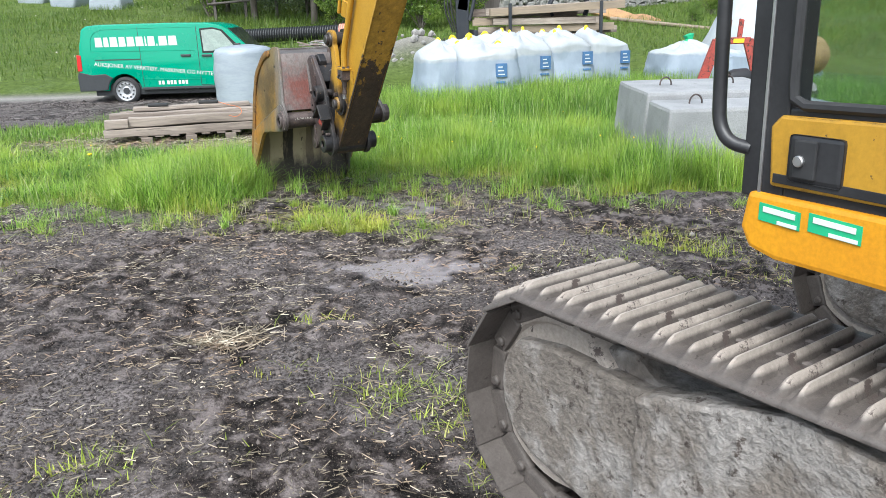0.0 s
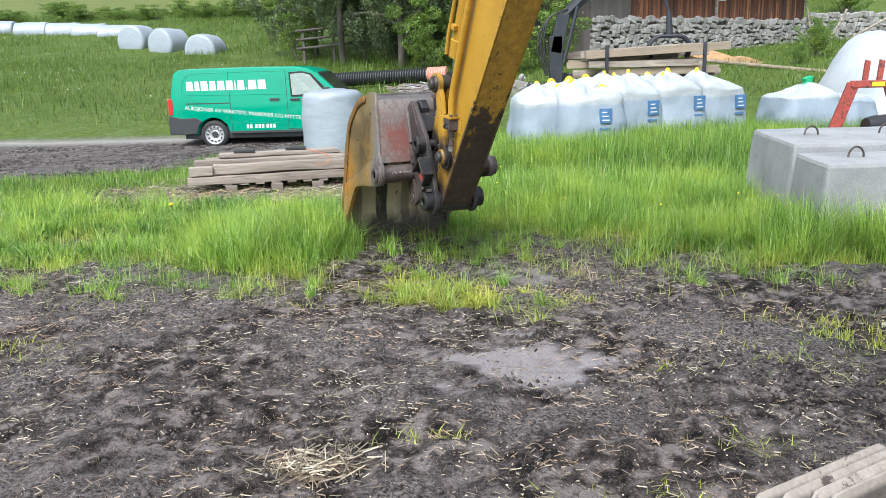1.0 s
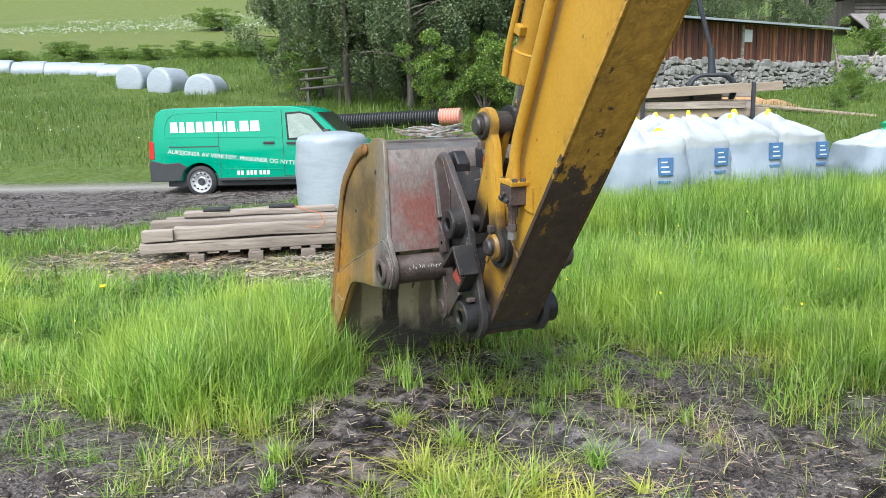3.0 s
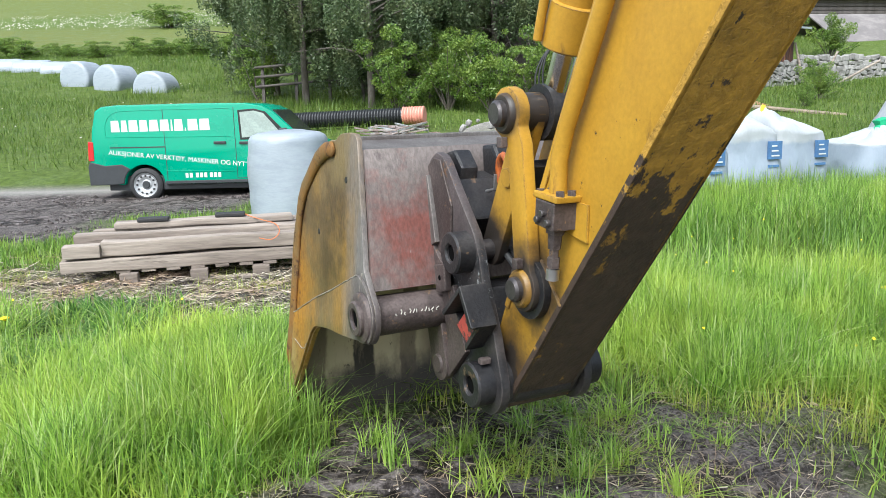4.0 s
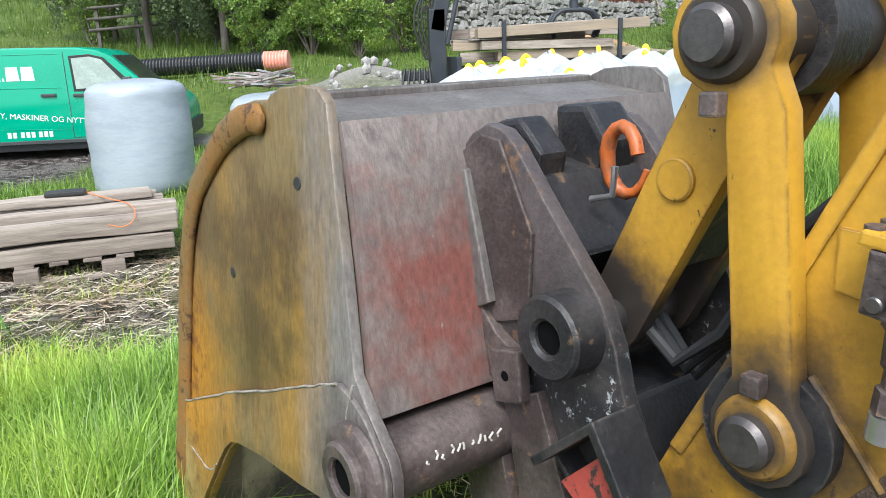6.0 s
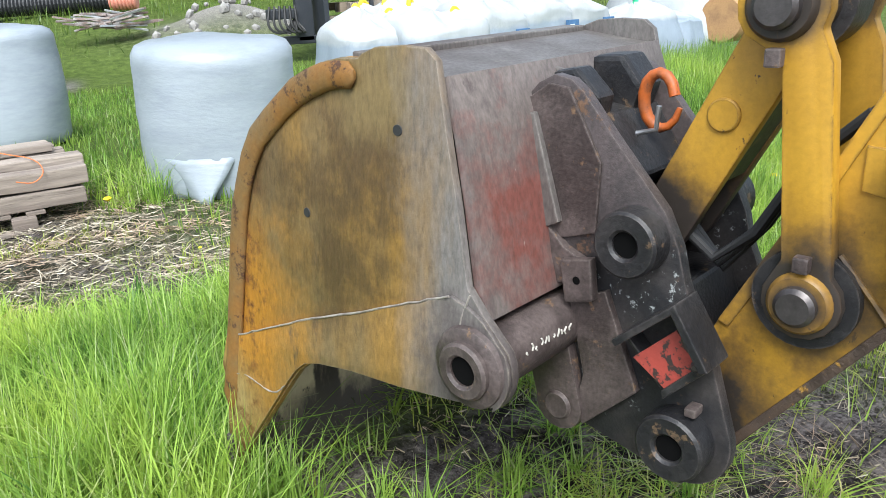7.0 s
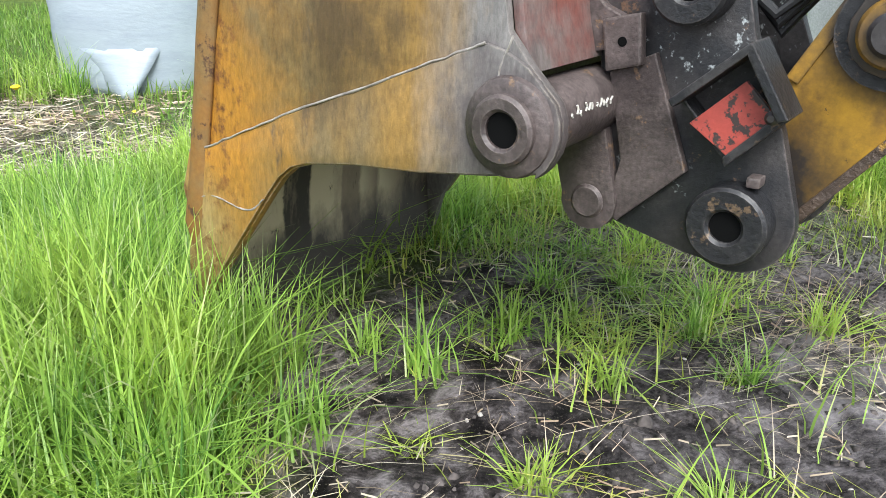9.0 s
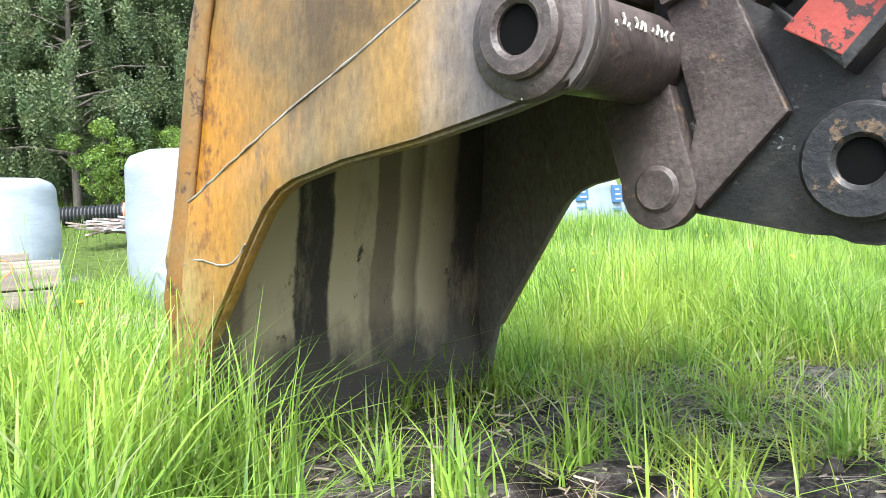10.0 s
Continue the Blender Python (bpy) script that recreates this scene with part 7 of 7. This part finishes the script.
sw = stone_wall("stones", wall2, 8.5, 2.2, 3.5, 0.3, 13)
for i in range(3):
    ob = tagged(part("leaning_pole", tube([(17.3 + 0.9 * i, 46.6, 2.2), (16.9 + 2.2 * i, 46.9, 4.3 - 0.5 * i)], 0.06, 8), WOOD), "grey wooden pole leaning on the wall", "pole")
ob = tagged(part("plank", tube([(8.2, 33.5, 1.4), (11.6, 30.5, 0.9)], 0.07, 8), FRESH_WOOD), "pale pole lying on the slope", "pole")
bm = bmesh.new()
bmesh.ops.create_icosphere(bm, subdivisions=3, radius=1)
for v in bm.verts:
    v.co = Vector((v.co.x * 2.6, v.co.y * 1.0, v.co.z * 0.35))
ob = smooth(tagged(part("clay_heap", rough_up(bm, 0.25, 1.2, 5), SAND), "heap of orange clay below the barn", "clay heap"))
ob.matrix_world = pose(9.4, 34.9, 1.35, 0, 10, -35) @ Matrix.Scale(0.7, 4)
shed = thing("red_shed", pose(25.6, 60, 0, 0, 0, 12), "faded red wooden shed with slate roof", "shed")
part("core_wall", box(0, 9, 0.05, 6, 1.8, 5.2, 0), PINK_BOARD, shed)
board_wall(shed, 9, 2.2, 5.2, 0.0, PINK_BOARD, 0.25, 9)
gable_roof(9, 6, 5.2, 2.0, 0.5, SLATE, shed)
house = thing("old_barn", pose(28.0, 70, 0, 0, 0, 12), "tall grey weathered timber barn", "barn")
part("core_wall", box(0, 14, 0.05, 8, 2.5, 9.2, 0), GREY_BOARD, house)
for k in range(22):
    part("log", box(-0.1, 14.1, -0.08, 0.06, 3.0 + 0.28 * k, 3.25 + 0.28 * k, 0.05), GREY_BOARD, house)
gable_roof(14, 8, 9.2, 2.6, 0.6, SLATE, house)
fence = thing("rail_fence", pose(0, 0, 0), "old grey wooden rail fence below the trees", "fence")
for i in range(6):
    xx = -8.4 + 1.35 * i
    part("post", box(xx - 0.06, xx + 0.06, 37.9, 38.02, float(land(xx, 38)) - 0.2, float(land(xx, 38)) + 1.5, 0.01), GREY_BOARD, fence)
for k in range(3):
    z_ = 2.7 + 0.38 * k
    part("rail", tube([(-8.7, 37.86, z_ - 0.25), (-5.0, 37.86, z_), (-1.4, 37.86, z_ + 0.1)], 0.05, 8), GREY_BOARD, fence)


# ---- trees ----
def leaf_cloud(name, centres, radii, per, size, material, parent, seed, droop=0.0):
    r = np.random.default_rng(seed)
    pos = []
    for c, rd in zip(centres, radii):
        n = int(per * rd * rd)
        d = r.normal(0, 1, (n, 3))
        d /= np.linalg.norm(d, axis=1)[:, None]
        d = d * (r.uniform(0.35, 1.0, n) ** 0.5)[:, None] * rd
        d[:, :2] *= 1 - 0.45 * min(1, 2 * droop)
        d[:, 2] *= 0.75 + 1.1 * droop
        d[:, 2] -= 1.6 * droop * np.abs(r.normal(0, 1, n)) * rd
        pos.append(d + np.array(c))
    pos = np.concatenate(pos)
    n = len(pos)
    a = r.normal(0, 1, (n, 3))
    a /= np.linalg.norm(a, axis=1)[:, None]
    b = np.cross(a, r.normal(0, 1, (n, 3)))
    b /= np.linalg.norm(b, axis=1)[:, None]
    s = r.uniform(0.6, 1.3, n)[:, None] * size
    quad = np.stack([pos - a * s, pos + b * s * 0.5, pos + a * s, pos - b * s * 0.5], 1).reshape(-1, 3)
    return from_arrays(name, quad, np.arange(4 * n).reshape(-1, 4), material, parent)


def tree(m, height, spread, seed, label, per=1500, size=0.058, droop=0.4, trunk_r=0.16):
    t = thing("tree", m, label, "tree", "trees below the hill")
    rr = random.Random(seed)
    top = Vector((rr.uniform(-0.4, 0.4), rr.uniform(-0.4, 0.4), height * 0.9))
    line = [Vector((0, 0, -0.2)), Vector((rr.uniform(-0.1, 0.1), 0, height * 0.3)), top * 0.65, top]
    bm = tube(fine_rail(line), list(np.linspace(trunk_r, 0.03, len(fine_rail(line)))), 9)
    centres, radii = [], []
    for i in range(52):
        f = rr.uniform(0.1, 1.0)
        base = Vector((0, 0, 0)).lerp(top, f)
        a = rr.uniform(0, 2 * math.pi)
        reach = spread * (1.15 - f) ** 0.6 * rr.uniform(0.5, 1.05)
        tip = base + Vector((math.cos(a) * reach, math.sin(a) * reach, rr.uniform(-0.05, 0.25) * height * 0.3))
        bm = join(bm, tube([base, base.lerp(tip, 0.5) + Vector((0, 0, 0.2)), tip], [0.05 * (1.2 - f) + 0.02, 0.03, 0.01], 5))
        for g in (0.45, 0.65, 0.85, 1.0):
            for _ in range(2):
                centres.append(tuple(base.lerp(tip, g) + Vector((rr.uniform(-0.5, 0.5), rr.uniform(-0.5, 0.5), rr.uniform(-0.7, 0.4)))))
                radii.append(spread * rr.uniform(0.05, 0.14))
    smooth(part("trunk", bm, BARK, t, "grey trunk and limbs"))
    leaf_cloud("crown", centres, radii, per, size, LEAF, t, seed, droop)["label"] = "loose dark green foliage with gaps"
    return t


TREES = [tree(pose(-8.6, 41.5, float(land(-8.6, 41.5))), 12.5, 3.8, 3, "tall dark green deciduous tree at the wood's edge"),
         tree(pose(-6.6, 37.5, float(land(-6.6, 37.5))), 14.5, 4.0, 8, "tall birch-like tree with drooping dark foliage", droop=0.7),
         tree(pose(-2.6, 38.5, float(land(-2.6, 38.5))), 13.5, 3.8, 15, "leafy dark green tree over the fence", droop=0.6)]
for i, (tx, ty, tz_, k) in enumerate(((-6.2, 44.5, 40, 0), (-4.6, 41.5, 100, 1), (-0.8, 41.5, 200, 2), (1.0, 37.6, 80, 1), (3.0, 42.5, 10, 0), (-3.8, 35.6, 260, 0), (0.3, 46.0, 300, 1), (6.5, 50.0, 60, 2), (-5.5, 49.0, 190, 1), (19.5, 75, 30, 0), (24.5, 78, 130, 1), (13.5, 60, 230, 2), (9.5, 57, 330, 0), (22, 64, 70, 2))):
    copy_thing(TREES[k], pose(tx, ty, float(land(tx, ty)) - 0.1, 0, 0, tz_))


def bush(m, w, h, seed, label, material=BUSH_LEAF, per=1900, size=0.05):
    t = thing("bush", m, label, "bush", "bushes below the trees")
    rr = random.Random(seed)
    bm, centres, radii = None, [], []
    for i in range(16):
        a, reach = rr.uniform(0, 2 * math.pi), w * rr.uniform(0.1, 0.6)
        tip = Vector((math.cos(a) * reach, math.sin(a) * reach, h * rr.uniform(0.3, 1.15)))
        b = tube([Vector((0, 0, -0.1)), tip * 0.5 + Vector((0, 0, 0.1)), tip], [0.03, 0.02, 0.006], 5)
        bm = b if bm is None else join(bm, b)
        for g in (0.5, 0.75, 1.0):
            centres.append(tuple(tip * g))
            radii.append(w * rr.uniform(0.06, 0.17))
    part("stem", bm, BARK, t)
    leaf_cloud("foliage", centres, radii, per, size, material, t, seed)
    return t


HEDGE = [(-43, 66), (-39, 65.5), (-34, 66), (-29.5, 65.5), (-24, 65), (-21.5, 65.5), (-19.5, 64), (-16, 63.5), (-12, 62), (-10.5, 60), (-40, 63), (-37, 64), (-31, 62.5), (-27.5, 63), (-25, 62), (-22.5, 62.5), (-20.5, 61), (-18.5, 61.5), (-17, 60), (-15, 60.5), (-13.5, 58), (-36, 70), (-30, 92), (-18, 93), (-24, 95), (-14, 90)]
BUSHES = [bush(pose(-2.7, 33.6, float(land(-2.7, 33.6))), 2.3, 2.6, 3, "bright green bush at the foot of the trees"), bush(pose(0.6, 33.0, float(land(0.6, 33.0))), 2.6, 2.2, 6, "spreading light green bush behind rubble")]
for i, (bx, by, a, k) in enumerate(((2.2, 34.0, 90, 0), (-9.0, 39.5, 120, 0), (-1.0, 35.5, 250, 0), (-0.9, 34.2, 140, 1), (22.5, 55, 20, 1))):
    copy_thing(BUSHES[k], pose(bx, by, float(land(bx, by)) - 0.05, 0, 0, a))

for i, (bx, by) in enumerate(HEDGE):
    size_ = 0.5 + 0.35 * ((i * 7) % 5) / 4 + (0.7 if by > 80 else 0)
    copy_thing(BUSHES[i % 2], pose(bx, by, float(land(bx, by)) - 0.15, 0, 0, 47 * i) @ Matrix.Diagonal((2.0 * size_, 1.6 * size_, 0.55 * size_, 1)))

for bx, by, a, size_ in ((13.2, 36.0, 30, 0.5), (16.2, 43.0, 300, 0.55), (11.6, 33.5, 100, 0.3)):
    copy_thing(BUSHES[1], pose(bx, by, float(land(bx, by)) - 0.05, 0, 0, a) @ Matrix.Scale(size_, 4))

# ---- small things on the ground ----
for i, (dx, dy) in enumerate(((-2.15, 12.25), (-2.6, 12.9), (2.0, 10.6), (-3.9, 10.3))):
    t = thing("dandelion", pose(dx, dy, 0), "yellow dandelion flower in grass", "flower", "dandelions")
    part("stem", tube([(0, 0, -0.02), (0.01, 0, 0.15)], 0.004, 6), BUSH_LEAF, t)
    part("flower_head", rough_up(tube([(0.01, 0, 0.145), (0.01, 0, 0.16), (0.01, 0, 0.17)], [0.012, 0.03, 0.02], 12), 0.004, 80), YELLOW_FLOWER, t)
bm = bmesh.new()
bmesh.ops.create_icosphere(bm, subdivisions=1, radius=1)
pv = np.array([v.co[:] for v in bm.verts])
pf = np.array([[v.index for v in f.verts] for f in bm.faces])
bm.free()
x, y = scatter(2600, -4.6, 4.0, 2.4, 8.4, MUD)
z = land(x, y) + np.abs(fbm(x / 0.22, y / 0.22, 3, 41)) * 0.07 - 0.02 + 0.03 * fbm(x / 0.7, y / 0.7, 2, 43)
s = rng.uniform(0.003, 0.011, (len(x), 1, 3)) * (1 + 1.0 * (rng.uniform(0, 1, (len(x), 1, 1)) > 0.97))
allv = (pv[None] * s * rng.uniform(0.8, 1.2, (len(x), len(pv), 1)) + np.stack([x, y, z], -1)[:, None]).reshape(-1, 3)
allf = (pf[None] + (np.arange(len(x)) * len(pv))[:, None, None]).reshape(-1, 3)
tagged(from_arrays("pebbles", allv, allf, PEBBLE), "small pale stones scattered in the mud", "pebbles", kind="stuff")

oct_v = np.array([(1, 0, 0), (-1, 0, 0), (0, 1, 0), (0, -1, 0), (0, 0, 1), (0, 0, -1)], float)
oct_f = np.array([(0, 2, 4), (2, 1, 4), (1, 3, 4), (3, 0, 4), (2, 0, 5), (1, 2, 5), (3, 1, 5), (0, 3, 5)])
x, y = scatter(70000, -4.8, 4.2, 2.2, 9.2, lambda x, y: step(0.6, 0.1, turf(x, y)) * (0.2 + 0.8 * clumped(x, y, 0.25, 1.2, 81)) * (1 - 0.9 * (blob(x, y, -0.3, 5.9, 0.5, 0.2) > 0.4)))
z = land(x, y) + np.abs(fbm(x / 0.22, y / 0.22, 3, 41)) * 0.07 - 0.02 + 0.03 * fbm(x / 0.7, y / 0.7, 2, 43)
xa, ya = scatter(6000, -12, -4.2, 14.2, 21.2, lambda x, y: step(0.5, 0.1, turf(x, y)) * clumped(x, y, 0.7, 1.4, 83))
x, y = np.concatenate([x, xa]), np.concatenate([y, ya])
z = np.concatenate([z, land(xa, ya)])
big_ = 1 + 1.0 * (y > 13)[:, None, None]
s = big_ * rng.gamma(2.0, 0.0034, (len(x), 1, 1)) * rng.uniform(0.7, 1.3, (len(x), 1, 3)) + 0.003
allv = (oct_v[None] * s * rng.uniform(0.6, 1.3, (len(x), 6, 1)) + np.stack([x, y, z], -1)[:, None]).reshape(-1, 3)
allf = (oct_f[None] + (np.arange(len(x)) * 6)[:, None, None]).reshape(-1, 3)
tagged(from_arrays("soil_crumbs", allv, allf, CRUMB), "crumbly dark clods of soil", "soil", kind="stuff")
